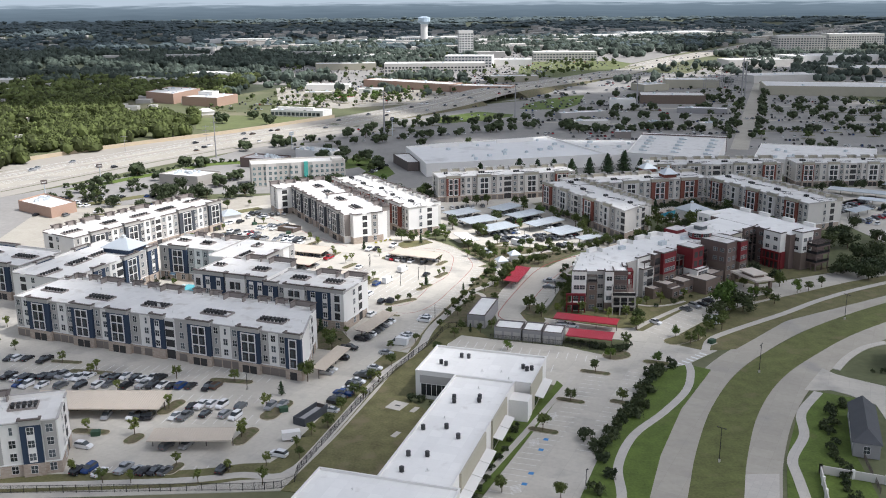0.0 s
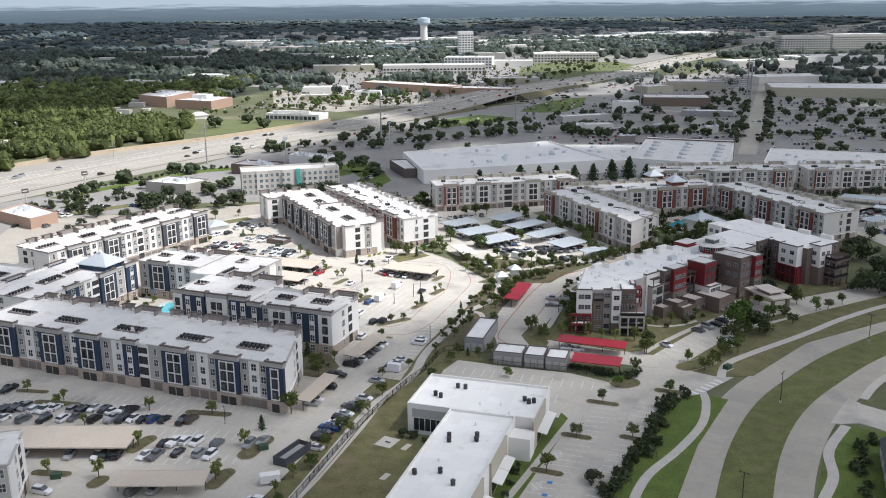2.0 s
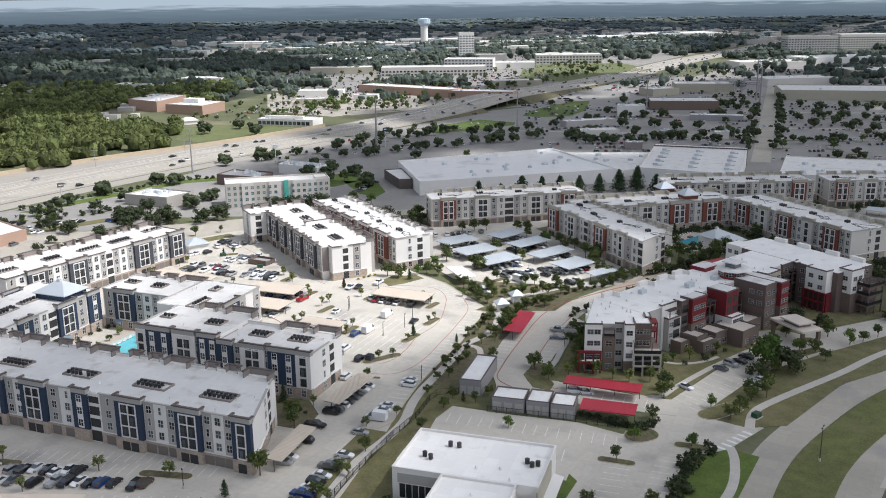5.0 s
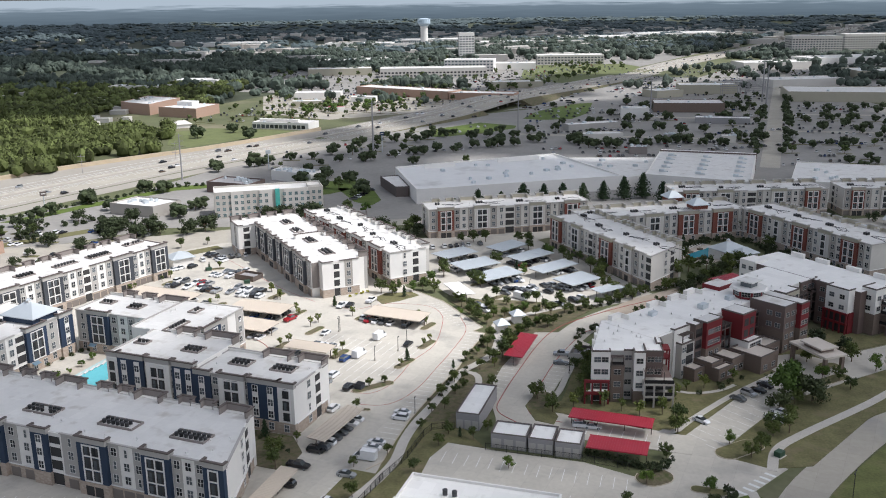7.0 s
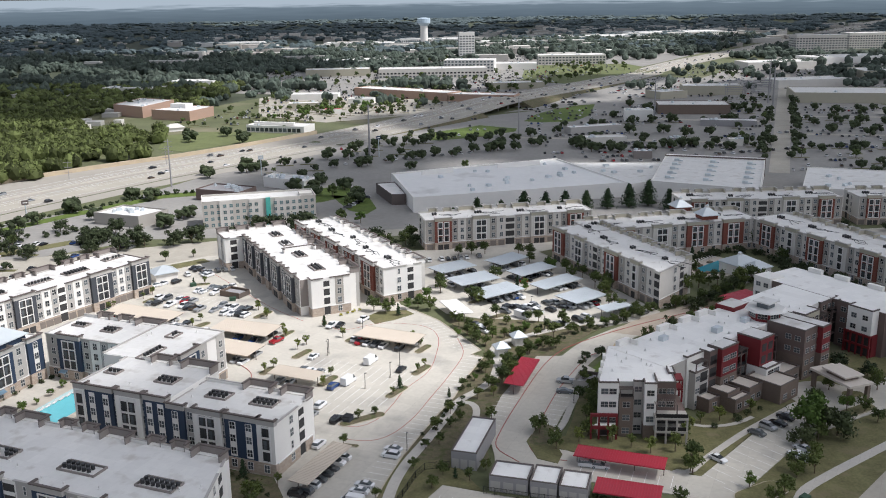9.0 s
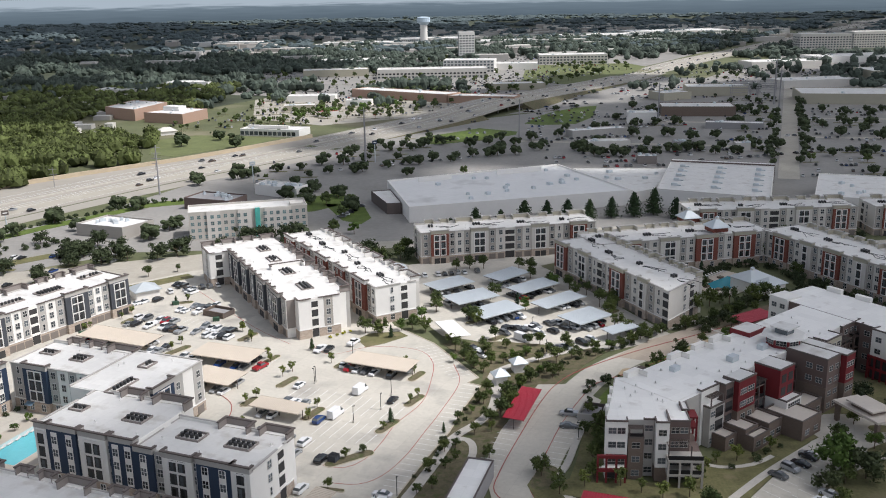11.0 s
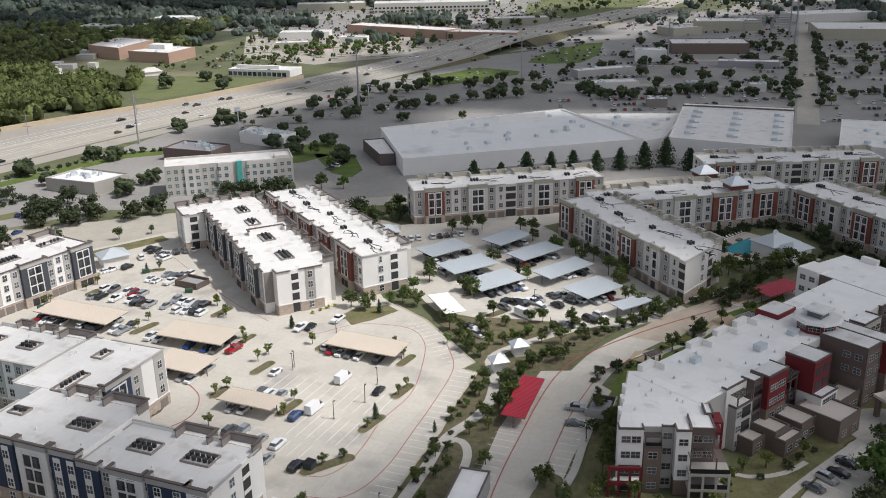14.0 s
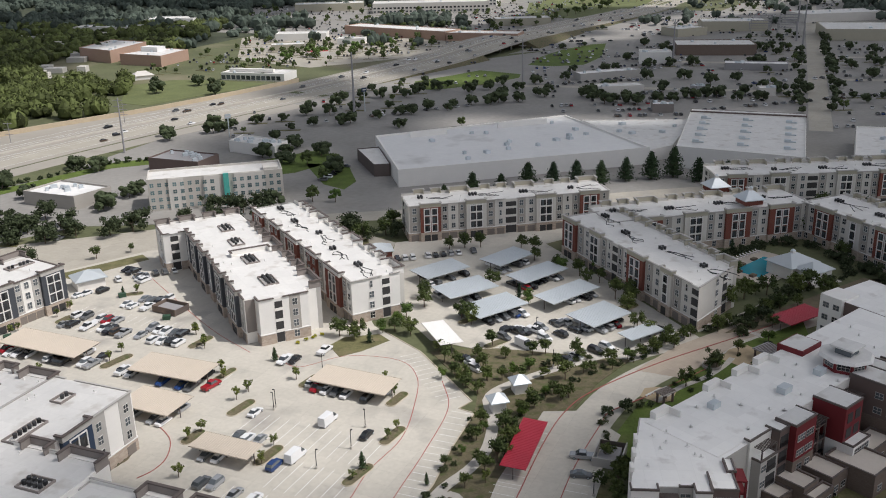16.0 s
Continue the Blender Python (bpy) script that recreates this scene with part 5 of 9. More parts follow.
for x0, y0, x1, y1 in ((-8, 612, 10, 619), (36, 630, 62, 640)):
    a = math.degrees(math.atan2(y1 - y0, x1 - x0))
    box_part("roof_screen", 0, math.hypot(x1 - x0, y1 - y0), 0, 0.6, 7.03, 9.6, M["white"], store, "white roof screen wall").matrix_basis = pose(x0 + 10.6, y0 - 546.6, 0, 0, 0, a)
warehouse = hall("warehouse", [(113.5, 572), (162.4, 546.5), (192, 628), (138.3, 648)], 9.3, "white", "white warehouse with rows of rooftop units", "warehouse", 0.5, units=0)
hall("loading_wall", [(138.5, 648.5), (192.5, 628.5), (194, 633), (140, 653)], 10.4, "mauve", "tall brown rear wall of the warehouse", "wall", 0.2, "roof", 0, 31)
for k in range(3):
    for j in range(5):
        u, v = 0.14 + 0.36 * k, 0.16 + 0.17 * j
        q = [(1 - u) * (1 - v) * a + u * (1 - v) * b + u * v * c + (1 - u) * v * d for a, b, c, d in ((0, 48.9, 78.5, 24.8), (0, -25.5, 56, 76))]
        bm = bmesh.new()
        bx(bm, -1.4, 1.4, -0.9, 0.9, 0.1, 1.4); bx(bm, -0.5, 3.6, -0.4, 0.4, 0.1, 0.6)
        part("roof_unit", bm, M["steel"], warehouse, "grey rooftop unit", pose(q[0], q[1], 9.32, 0, 0, -25))
hall("warehouse", [(186, 553), (250, 530), (275, 585), (210, 610)], 8.5, "white", "white warehouse behind the flats", "warehouse", 0.5, units=8, seed=4)
hall("shop_row", [(82, 652), (104, 582), (116, 590), (140, 648)], 5.5, "white", "low white-roofed service wing between the halls", "store", 0.4, units=5, seed=8)
M["hotel_wall"] = mat("buff_stucco", (0.50, 0.47, 0.42), 0.85, size=5, var=0.06)
M["teal_glass"] = mat("blue_green_glass", (0.13, 0.20, 0.21), 0.12, size=2, var=0.2, bump=0, spec=0.6, spread=0.4)
HOTEL_WIN = window_mesh("window", 1.6, 1.7, glass="teal_glass", frame_mat="pale")
def hotel():
    e = thing("hotel", -109, 517.8, 15, "four-storey pale hotel with a white roof and teal entrance stack", "hotel")
    block(e, 0, 53.5, 0, 16.5, -0.3, 12.2, "hotel_wall", "roof", 0.8, "pale")
    for x0, x1 in ((8, 14), (22, 28), (34, 46)):
        box_part("bay_wall", x0, x1, -0.5, 0.02, 0, 12.9, M["pale"], e)
    box_part("teal_bay", 29.6, 31.8, -0.9, 0.02, 0, 13.4, M["teal"], e, "teal glazed stack")
    for k in range(18):
        x = 1.6 + k * 2.95
        if 28 < x < 33.5:
            continue
        y = -0.5 if any(a < x < b for a, b in ((8, 14), (22, 28), (34, 46))) else 0
        for z in (0.7, 3.7, 6.7, 9.7):
            part("window", HOTEL_WIN, None, e, "", pose(x, y, z))
    box_part("stair_head", 46, 52, 1, 8, 12.2, 14, M["pale"], e)
M["teal"] = mat("teal_panel", (0.10, 0.42, 0.36), 0.35, size=2, var=0.2)
hotel()
hall("roadside_shop", [(-166, 532), (-141, 522), (-131, 537), (-157, 549)], 5, "sand", "low pale roadside shop with rooftop units", "shop", 0.8, "greyroof", units=8, seed=11)
hall("restaurant", [(-130, 585), (-104, 574.5), (-98, 590), (-124, 601)], 5.5, "mauve", "low taupe restaurant with a dark roof", "restaurant", 0.7, "hut", 9, 12)
hall("restaurant", [(-100, 620), (-74, 604), (-70, 618), (-96, 634)], 5, "white", "low white and dark red restaurant", "restaurant", 0.8, "roof", 7, 13)
hall("restaurant", [(-217, 462), (-193, 444), (-186, 458), (-211, 480)], 4.5, "orange", "low brown restaurant with a white roof", "restaurant", 0.8, "roof", 5, 14)
hall("school", [(-312.3, 981.4), (-276.3, 955.2), (-263.8, 1014.8), (-304.1, 1039.8)], 10, "orange", "large orange brick building with white roof", "school", 0.6, "roof", 6, 15)
hall("school", [(-265, 946), (-225, 927), (-213, 967), (-245, 982)], 8.4, "orange", "lower orange brick wing with a pale roof", "school", 0.6, "roof", 4, 16)
depot = hall("depot", [(-158.5, 853), (-109, 838), (-103, 858), (-152, 875)], 5, "white", "low white glazed depot", "depot", 0.5, "roof", 4, 17)
for k in range(12):
    box_part("window_bay", 0.3, 3.5, -0.15, 0.05, 0.6, 3.6, M["glass"], depot, "dark glazed bay").matrix_basis = pose(k * 4.1 * 0.957, -k * 4.1 * 0.29, 0, 0, 0, -16.9)
box_part("clerestory", 4, 40, 6, 9, 5.4, 7.6, M["white"], depot, "white raised clerestory").matrix_basis = pose(0, 0, 0, 0, 0, -16.9)
hall("school_plant", [(-252, 962), (-236, 955), (-232, 966), (-248, 973)], 12, "greyroof", "grey rooftop plant room of the brick school", "plant room", 0.3, "greyroof", 0, 18)
hall("filling_station", [(-110, 962), (-92, 966), (-95, 978), (-113, 974)], 4.5, "white", "small filling station with a red roof", "filling station", 0.4, "redsheet", 0, 19)
hip_roof("cottage", -221, 864, 30, 16, 10, 3.2, 6.2, "small white house with a pale hipped roof", "house", "white", "pale", cupola=False)
def strip(x, y, angle, w, d, h, wall, label, seed, roof="roof"):
    return hall("shop_building", rect(x, y, angle, w, d), h, wall, label, "shop", 0.6, roof, 3, seed)
strip(-97, 1138, -36, 128, 26, 8, "orange", "long brick shop row with an arched entrance beyond the highway", 26)
strip(8, 1062, -18, 70, 24, 7, "orange", "brick shop row beside the far frontage road", 27)
strip(196, 930, -8, 63, 34, 8, "brownstone", "long brown shop building with a pale roof", 21)
strip(345, 1005, -13, 160, 62, 9.4, "beige", "long beige shop building with a pale roof", 22)
strip(158, 887, -8, 24, 17, 8.5, "white", "white two-storey car showroom", 23)
strip(258, 1092, -8, 62, 34, 9, "beige", "beige flat-roofed shop building across the street", 24)
strip(102.7, 813, 18.6, 47, 12, 4.5, "grey", "low showroom with a dark canopy beside the frontage road", 25, "greyroof")
strip(213, 850, -16, 44, 13, 4.5, "hut", "low grey-roofed shop beside the street", 28, "greyroof")
strip(129, 697, -6, 12, 9, 4.5, "mink", "small taupe shed behind the warehouse", 29, "greyroof")
strip(205, 743, -6, 10, 9, 4.5, "pale", "small pale office among oaks", 30)
strip(107, 759, 6, 30, 13, 4.5, "pale", "low pale shop among oaks", 31)
strip(166, 757, -6, 9, 8, 4, "hut", "small grey kiosk among oaks", 32, "greyroof")
strip(225, 1050, 24, 34, 26, 7, "beige", "low beige shop beside the ramp", 33)
for k, (x, y, w, d, h, wl) in enumerate(((2, 1445, 72, 40, 17, "white"), (76, 1475, 62, 36, 9, "white"), (150, 1573, 105, 46, 14, "pale"), (-85, 1352, 145, 40, 12, "pale"), (-200, 1600, 118, 50, 9, "white"), (-190, 1400, 90, 34, 9, "beige"), (-395, 1180, 70, 25, 8, "pale"), (-343, 1247, 62, 30, 9, "white"), (633, 1795, 90, 40, 29, "pale"), (755, 1860, 110, 40, 29, "pale"), (280, 2345, 200, 90, 10, "white"), (470, 2500, 260, 120, 10, "white"), (-268, 2205, 150, 70, 9, "white"), (-590, 2310, 160, 60, 9, "white"), (-115, 2320, 180, 80, 10, "white"), (40, 2150, 160, 70, 10, "white"), (-600, 1150, 80, 30, 9, "pale"), (480, 1020, 60, 40, 9, "pale"))):
    strip(x, y, (k * 37) % 17 - 8, w, d, h, wl, "pale flat-roofed commercial building in the distance", 40 + k)

# ---------------------------------------------------------------- plants
def leaf_mat(name, color, spread=0.35):
    m = bpy.data.materials.new(name)
    m.use_nodes = True
    nt = m.node_tree
    b = nt.nodes["Principled BSDF"]
    b.inputs["Roughness"].default_value, b.inputs["Specular IOR Level"].default_value = 0.75, 0.15
    geo, info = nt.nodes.new("ShaderNodeNewGeometry"), nt.nodes.new("ShaderNodeObjectInfo")
    mx, my = nt.nodes.new("ShaderNodeMix"), nt.nodes.new("ShaderNodeMix")
    c = Vector(color)
    for x in (mx, my):
        x.data_type = "RGBA"
    mx.inputs[6].default_value, mx.inputs[7].default_value = (*(c * (1 - spread)), 1), (*(c * (1 + spread)), 1)
    nt.links.new(geo.outputs["Random Per Island"], mx.inputs[0])
    my.blend_type = "MULTIPLY"
    my.inputs[0].default_value = 1.0
    tone = nt.nodes.new("ShaderNodeMix")
    tone.data_type = "RGBA"
    tone.inputs[6].default_value, tone.inputs[7].default_value = (0.75, 0.8, 0.8, 1), (1.25, 1.2, 1.0, 1)
    nt.links.new(info.outputs["Random"], tone.inputs[0])
    nt.links.new(mx.outputs[2], my.inputs[6]); nt.links.new(tone.outputs[2], my.inputs[7])
    nt.links.new(my.outputs[2], b.inputs["Base Color"])
    return m
M["oak"] = leaf_mat("dark_oak_leaves", (0.056, 0.070, 0.036))
M["elm"] = leaf_mat("green_leaves", (0.080, 0.102, 0.036))
M["lime"] = leaf_mat("bright_green_leaves", (0.088, 0.135, 0.034))
M["pine"] = leaf_mat("dark_needle_leaves", (0.042, 0.066, 0.034))
M["woods"] = leaf_mat("woodland_leaves", (0.064, 0.080, 0.031), 0.65)
# the next two leaf colours are blued and paled to stand for haze
M["hazed_far_woods"] = leaf_mat("haze_tinted_woodland_leaves", (0.056, 0.072, 0.066), 0.4)
M["hazed_horizon_woods"] = leaf_mat("haze_tinted_horizon_leaves", (0.105, 0.128, 0.134), 0.12)
M["young"] = leaf_mat("young_tree_leaves", (0.135, 0.16, 0.05))
M["yellow"] = leaf_mat("yellow_green_leaves", (0.30, 0.30, 0.03))

def ico_arrays():
    bm = bmesh.new()
    bmesh.ops.create_icosphere(bm, subdivisions=1, radius=1)
    v = np.array([x.co[:] for x in bm.verts])
    f = np.array([[x.index for x in q.verts] for q in bm.faces])
    bm.free()
    return v, f
ICO_V, ICO_F = ico_arrays()

def mesh_from(name, verts, faces, m):
    me = bpy.data.meshes.new(name)
    me.from_pydata(verts.tolist() if hasattr(verts, "tolist") else verts, [], faces.tolist() if hasattr(faces, "tolist") else faces)
    me.materials.append(m)
    me.update()
    return me

def crown_mesh(rng, w, h, leaves, m, cone=False, leaf=0.42, core=0.6):
    """A ragged crown: leaf sprays round a number of lumpy boughs."""
    boughs = []
    for k in range(13 if not cone else 16):
        if cone:
            t = (k + 0.5) / 16
            a, q = k * 2.4, 0.16 * w * (1 - t)
            c = np.array([q * math.cos(a), q * math.sin(a), h * (0.04 + 0.92 * t)])
            r = 0.46 * w * max(0.10, 1.02 - t) ** 0.6 * rng.uniform(0.85, 1.1)
            boughs.append((c, np.array([r, r, h * 0.10])))
        else:
            a, q = rng.uniform(0, math.tau), w * 0.36 * math.sqrt(rng.uniform(0.02, 1))
            c = np.array([q * math.cos(a), q * math.sin(a), h * (rng.uniform(0.25, 0.78) - 0.12 * (q / w / 0.36))])
            r = w * rng.uniform(0.12, 0.22)
            boughs.append((c, np.array([r, r * rng.uniform(0.8, 1.1), min(r, h * 0.3) * rng.uniform(0.7, 1.0)])))
    V, F, n0 = [], [], 0
    for c, r in boughs:
        v = ICO_V * r * core * rng.uniform(0.7, 1.2, (len(ICO_V), 1)) + c
        V.append(v); F += (ICO_F + n0).tolist(); n0 += len(v)
    for k in range(leaves):
        c, r = boughs[rng.integers(len(boughs))]
        d = rng.normal(size=3); d /= np.linalg.norm(d)
        p = c + d * r * rng.uniform(0.5, 1.25)
        a = rng.normal(size=3); a /= np.linalg.norm(a)
        b = np.cross(a, d + 0.3 * rng.normal(size=3)); b /= max(np.linalg.norm(b), 1e-6)
        s = leaf * rng.uniform(0.6, 1.3)
        V.append(np.array([p - a * s, p + b * s * 0.7, p + a * s, p - b * s * 0.7])); F.append([n0, n0 + 1, n0 + 2, n0 + 3]); n0 += 4
    return mesh_from("crown", np.concatenate(V), F, m)

def trunk_mesh(rng, h, r):
    bm = bmesh.new()
    cyl(bm, 0, 0, -0.1, h * 0.55, r, r * 0.7, 7)
    for k in range(4):
        a, z0 = k * 1.6 + rng.uniform(0, 1), h * rng.uniform(0.38, 0.52)
        e = Vector((math.cos(a) * h * 0.28, math.sin(a) * h * 0.28, h * rng.uniform(0.72, 0.9)))
        s = Vector((0, 0, z0))
        ax = (e - s).normalized()
        u = ax.orthogonal().normalized(); w = ax.cross(u)
        lo = [bm.verts.new(s + (u * math.cos(j * math.tau / 5) + w * math.sin(j * math.tau / 5)) * r * 0.55) for j in range(5)]
        hi = [bm.verts.new(e + (u * math.cos(j * math.tau / 5) + w * math.sin(j * math.tau / 5)) * r * 0.2) for j in range(5)]
        for j in range(5):
            bm.faces.new((lo[j], lo[(j + 1) % 5], hi[(j + 1) % 5], hi[j]))
    return mesh_of("trunk", bm, M["bark"])

TREE_KINDS = {}
FAR_TREES = []
def tree(kind, x, y, size=1.0, turn=0.0, label="", group="", z=0.0):
    """kind: oak, elm, lime, pine, sapling, shrub."""
    spec = dict(oak=(8.6, 5.2, 780, "oak", 1.0), elm=(5.0, 5.0, 660, "elm", 1.6), lime=(6.0, 5.6, 760, "lime", 1.8), pine=(7.4, 9.0, 1300, "pine", 0.4), sapling=(2.8, 3.4, 330, "young", 1.3), shrub=(3.2, 2.4, 360, "oak", 0.0), cypress=(2.2, 4.4, 420, "pine", 0.3))[kind]
    rnd = random.Random(int(x * 13 + y * 7) & 0xFFFF)
    key = (kind, rnd.randrange(3))
    if key not in TREE_KINDS:
        rng = np.random.default_rng(hash_of(kind) + key[1])
        w, h, n, m, t = spec
        TREE_KINDS[key] = (crown_mesh(rng, w, h, n, M[m], kind in ("pine", "cypress"), 0.15 + 0.026 * w, 0.35 if kind == "sapling" else 0.52), trunk_mesh(rng, t + h * 0.6, 0.05 + 0.022 * h) if t else None, t)
    cm, tm, t = TREE_KINDS[key]
    if y > 425 and kind != "pine":
        far = ("far " + kind, key[1])
        if far not in TREE_KINDS:
            w, h, n, m, t = spec
            TREE_KINDS[far] = crown_mesh(np.random.default_rng(hash_of(kind) + key[1]), w, h, 110, M[m], False, 0.045 * w + 0.15, 1.05)
        cm = TREE_KINDS[far] if y > 520 else cm
        FAR_TREES.append((cm, tm, t, x, y, size * rnd.uniform(0.85, 1.18), rnd.uniform(0, 360)))
        return None
    words = dict(oak="broad dark green oak with a dense rounded crown", elm="young green street tree in a kerbed bed", lime="bright green leafy tree with a full crown", pine="tall dark conical evergreen tree", sapling="thin young tree with a sparse light crown", shrub="dense dark green shrub", cypress="narrow upright dark evergreen tree")[kind]
    cat = "shrub" if kind == "shrub" else "tree"
    e = thing("shrub" if cat == "shrub" else "tree", x, y, turn or rnd.uniform(0, 360), label or words, cat, group, z)
    s = size * rnd.uniform(0.85, 1.18)
    e.scale = (s, s, s * rnd.uniform(0.9, 1.1))
    part("crown", cm, None, e, "", Matrix.Translation((0, 0, t * 0.92)))
    if tm:
        part("trunk", tm, None, e)
    return e

def hash_of(s):
    return sum((i + 3) * ord(c) for i, c in enumerate(s))

def plant_grove(kind, size, group, spots):
    rnd = random.Random(len(spots))
    for x, y in spots:
        k = kind
        if kind == "elm" and rnd.random() < 0.2:
            k = "lime" if rnd.random() < 0.6 else "cypress"
        if kind == "sapling" and rnd.random() < 0.05:
            k = "cypress"
        tree(k, x, y, size * (0.75 if k == "lime" else 1.0), group=group)
plant_grove("sapling", 0.74, "trees in the north lot", [(-102.4, 417.1), (-104.3, 412.2), (-90, 428), (-86.1, 429.6), (-112.5, 400), (-111.5, 402.2), (-78.4, 382.3), (-77, 387.7), (-59.5, 397.9), (-54.9, 389), (-94.6, 376.4), (-59.7, 398.5), (-55.4, 391), (-46.8, 374.6), (-45.6, 371.4), (-39.9, 359.9), (-37.8, 363.9), (-34.3, 380.6), (-27.1, 370.1), (-4.7, 369.3), (-1.9, 360.9), (-53.7, 358.1)])
plant_grove("elm", 0.95, "trees by the brick block", [(-19.1, 395.4), (-14.8, 393), (-10.4, 390.7), (-7.4, 397.2), (-3.9, 397.8), (-1.1, 407), (0.5, 396.1), (-3.3, 403.9), (-13.6, 395.2)])
plant_grove("sapling", 0.76, "trees in the middle lot", [(-27.1, 338.7), (-28.4, 331.6), (-0.4, 344.2), (-2.2, 340.6), (-6.9, 329.4), (-8.5, 325.5), (-44.7, 345.3), (-46.8, 342.1), (-44.8, 327.1)])
plant_grove("elm", 1.0, "trees in the carport lot", [(22.8, 387.5), (17, 405.3), (32.2, 420.2), (34.7, 415.7), (62.7, 408.8), (47.2, 442), (39.6, 453), (59.4, 441.3), (65.1, 418.7)])
plant_grove("elm", 0.68, "trees in the green strip", [(20.5, 367.9), (24.3, 367.8), (16.3, 367.1), (12.5, 371.3), (15.3, 364.1), (19.8, 374.2), (34.7, 368.4), (29.1, 368.6), (38.6, 373.5), (45, 378.6), (47, 372.1), (52.5, 376.2), (57.2, 378.2), (60.8, 379.2), (65.4, 382.4), (69.9, 389.2), (76.8, 392.6), (85.3, 397.2), (31.1, 354.2), (28.1, 349.9), (25.1, 343.2), (18.4, 345.1), (17.6, 330.2), (14.4, 321.6), (18.6, 326.8), (21.7, 334), (16.2, 340.3), (34.2, 358.7), (39.6, 358.5), (37.6, 356.7)])
plant_grove("elm", 0.6, "trees along the footpath", [(10.4, 329), (13.9, 334.2), (17.3, 339.8), (18.9, 343.6), (24.4, 346.9), (28.6, 350.2), (17.5, 309.7), (9.6, 314.9), (15.0, 283.0), (-1.6, 284.0), (0.9, 293.6), (3.4, 303), (4.2, 295.8), (7.1, 305), (9.6, 309), (6.7, 323), (7.0, 312.9), (5.2, 281), (8, 279.3), (11.2, 278), (2.8, 275), (-2.6, 261.6)])
plant_grove("elm", 0.46, "young trees on the islands", [(-16.6, 310.4), (-12.6, 313), (-18.9, 296.2), (-16.6, 264.9), (-9.2, 270.4)])
plant_grove("elm", 0.8, "trees along the lane", [(28.9, 300.8), (78.3, 371.8), (74.9, 366.5), (96, 386.8), (44, 331.3), (41.7, 321.6), (32.1, 292.6), (86, 380)])
plant_grove("sapling", 0.95, "trees in the south lot", [(-100.6, 249.2), (-112.9, 255.2), (-75.9, 243.2), (-89.5, 234.3), (-88.9, 210.1), (-76.4, 207.9), (-72.3, 223.1), (-101.2, 246.4), (-49.9, 206.5), (-49.8, 208.5), (-46.8, 222.7), (-58.8, 240.3), (-61.8, 192.3), (-54.9, 184.5), (-49.3, 189.5), (-40.4, 183.4), (-41.2, 192.1), (-69.8, 184.6), (-32.8, 207.2), (-21.9, 228.3), (-18.6, 239.6), (-44.3, 231.1), (-131.8, 266.2), (-143.6, 286.9), (-35.5, 200.3), (-84.5, 189.1), (-76.1, 184.7)])
plant_grove("elm", 0.72, "trees in the office lot", [(42.6, 245.4), (33, 226.2), (23.9, 208.9), (46.6, 226), (61.6, 252.2), (48.6, 255.4), (55.7, 267.7), (18.9, 263.5), (61.1, 281.2), (28.1, 302.7), (32.1, 296.6), (12, 179.6), (24.4, 177)])
plant_grove("shrub", 1.3, "shrubs beside the office lot", [(43.7, 213.5), (40.1, 206.2), (47.7, 216.7), (50.6, 221.2), (54.6, 230.8), (58.9, 241), (60.6, 243.7), (65.1, 249.2), (36, 192.8), (36.5, 185.8), (32.1, 179.3), (33.8, 204.3)])
plant_grove("elm", 0.85, "trees by the visitor parking", [(84.8, 280.7), (90.7, 286), (102.1, 315.9), (108.8, 311.4), (109.6, 324.8), (114, 305), (126.5, 317.6), (131.4, 319.7), (138, 324.2), (124.5, 331.6), (72.2, 274), (75.3, 267.3), (78.5, 270.5), (62.4, 284.7), (113.5, 311.3), (95.7, 296.2), (103.3, 298), (100.3, 302.2), (84, 278.1), (88.5, 279.7), (61.4, 280.3), (100.1, 396.1), (122.6, 324.7)])
plant_grove("oak", 1.25, "trees at the drive's end", [(156.2, 335.7), (161.6, 338.1), (168.1, 343), (172.6, 348.1), (155.1, 343.3), (173.9, 359), (159.6, 376.9)])
plant_grove("elm", 1.25, "trees in the pool court", [(106.1, 456.3), (117.2, 470.3), (130.3, 474.7), (100.4, 434.5), (94.4, 434.8), (134.9, 479.7), (135.3, 471.9), (121.5, 470.1), (152.9, 501.1), (140.5, 449.9), (80, 401.3), (85.6, 406.4), (106.2, 419.8), (114, 419.5), (119.5, 422.2), (122.9, 419), (90.7, 409), (98.6, 417.2)])
plant_grove("pine", 1.15, "evergreens behind the store", [(55.4, 544.3), (75.9, 545.3), (87.4, 550.6), (98.6, 552.9), (109, 555.3), (118, 548.4), (32.6, 530.6), (20.6, 523.4), (65.9, 549.1), (44.2, 537.6), (9.3, 516.6), (128, 540), (146, 538), (166, 536)])
plant_grove("oak", 1.15, "oaks by the roadside shops", [(-168.7, 541.7), (-148.6, 510.8), (-136.4, 502.8), (-130.4, 527.9), (-124.4, 538.7), (-123.9, 544.4), (-107.6, 491.8), (-114.9, 487.7), (-150.7, 489.8), (-136, 480.3), (-166.7, 589.9), (-153.8, 585.3), (-188.3, 561.2), (-128.6, 525.1), (-198.3, 521), (-194, 532.3), (-176.3, 516.1), (-186.7, 556.8), (-148.3, 493.6), (-134.4, 492.8), (-122.6, 544.4), (-108.6, 505.2), (-129, 520.9), (-167.2, 593.1), (-156.4, 592.4), (-155.3, 493.9), (-188.7, 495.6)])
plant_grove("elm", 1.15, "trees beside the store", [(-25.9, 489), (-10, 490), (-12, 483), (-44.9, 560), (-42, 581), (-56, 588), (-45, 527), (-35.4, 526), (-30, 478), (-20, 476)])
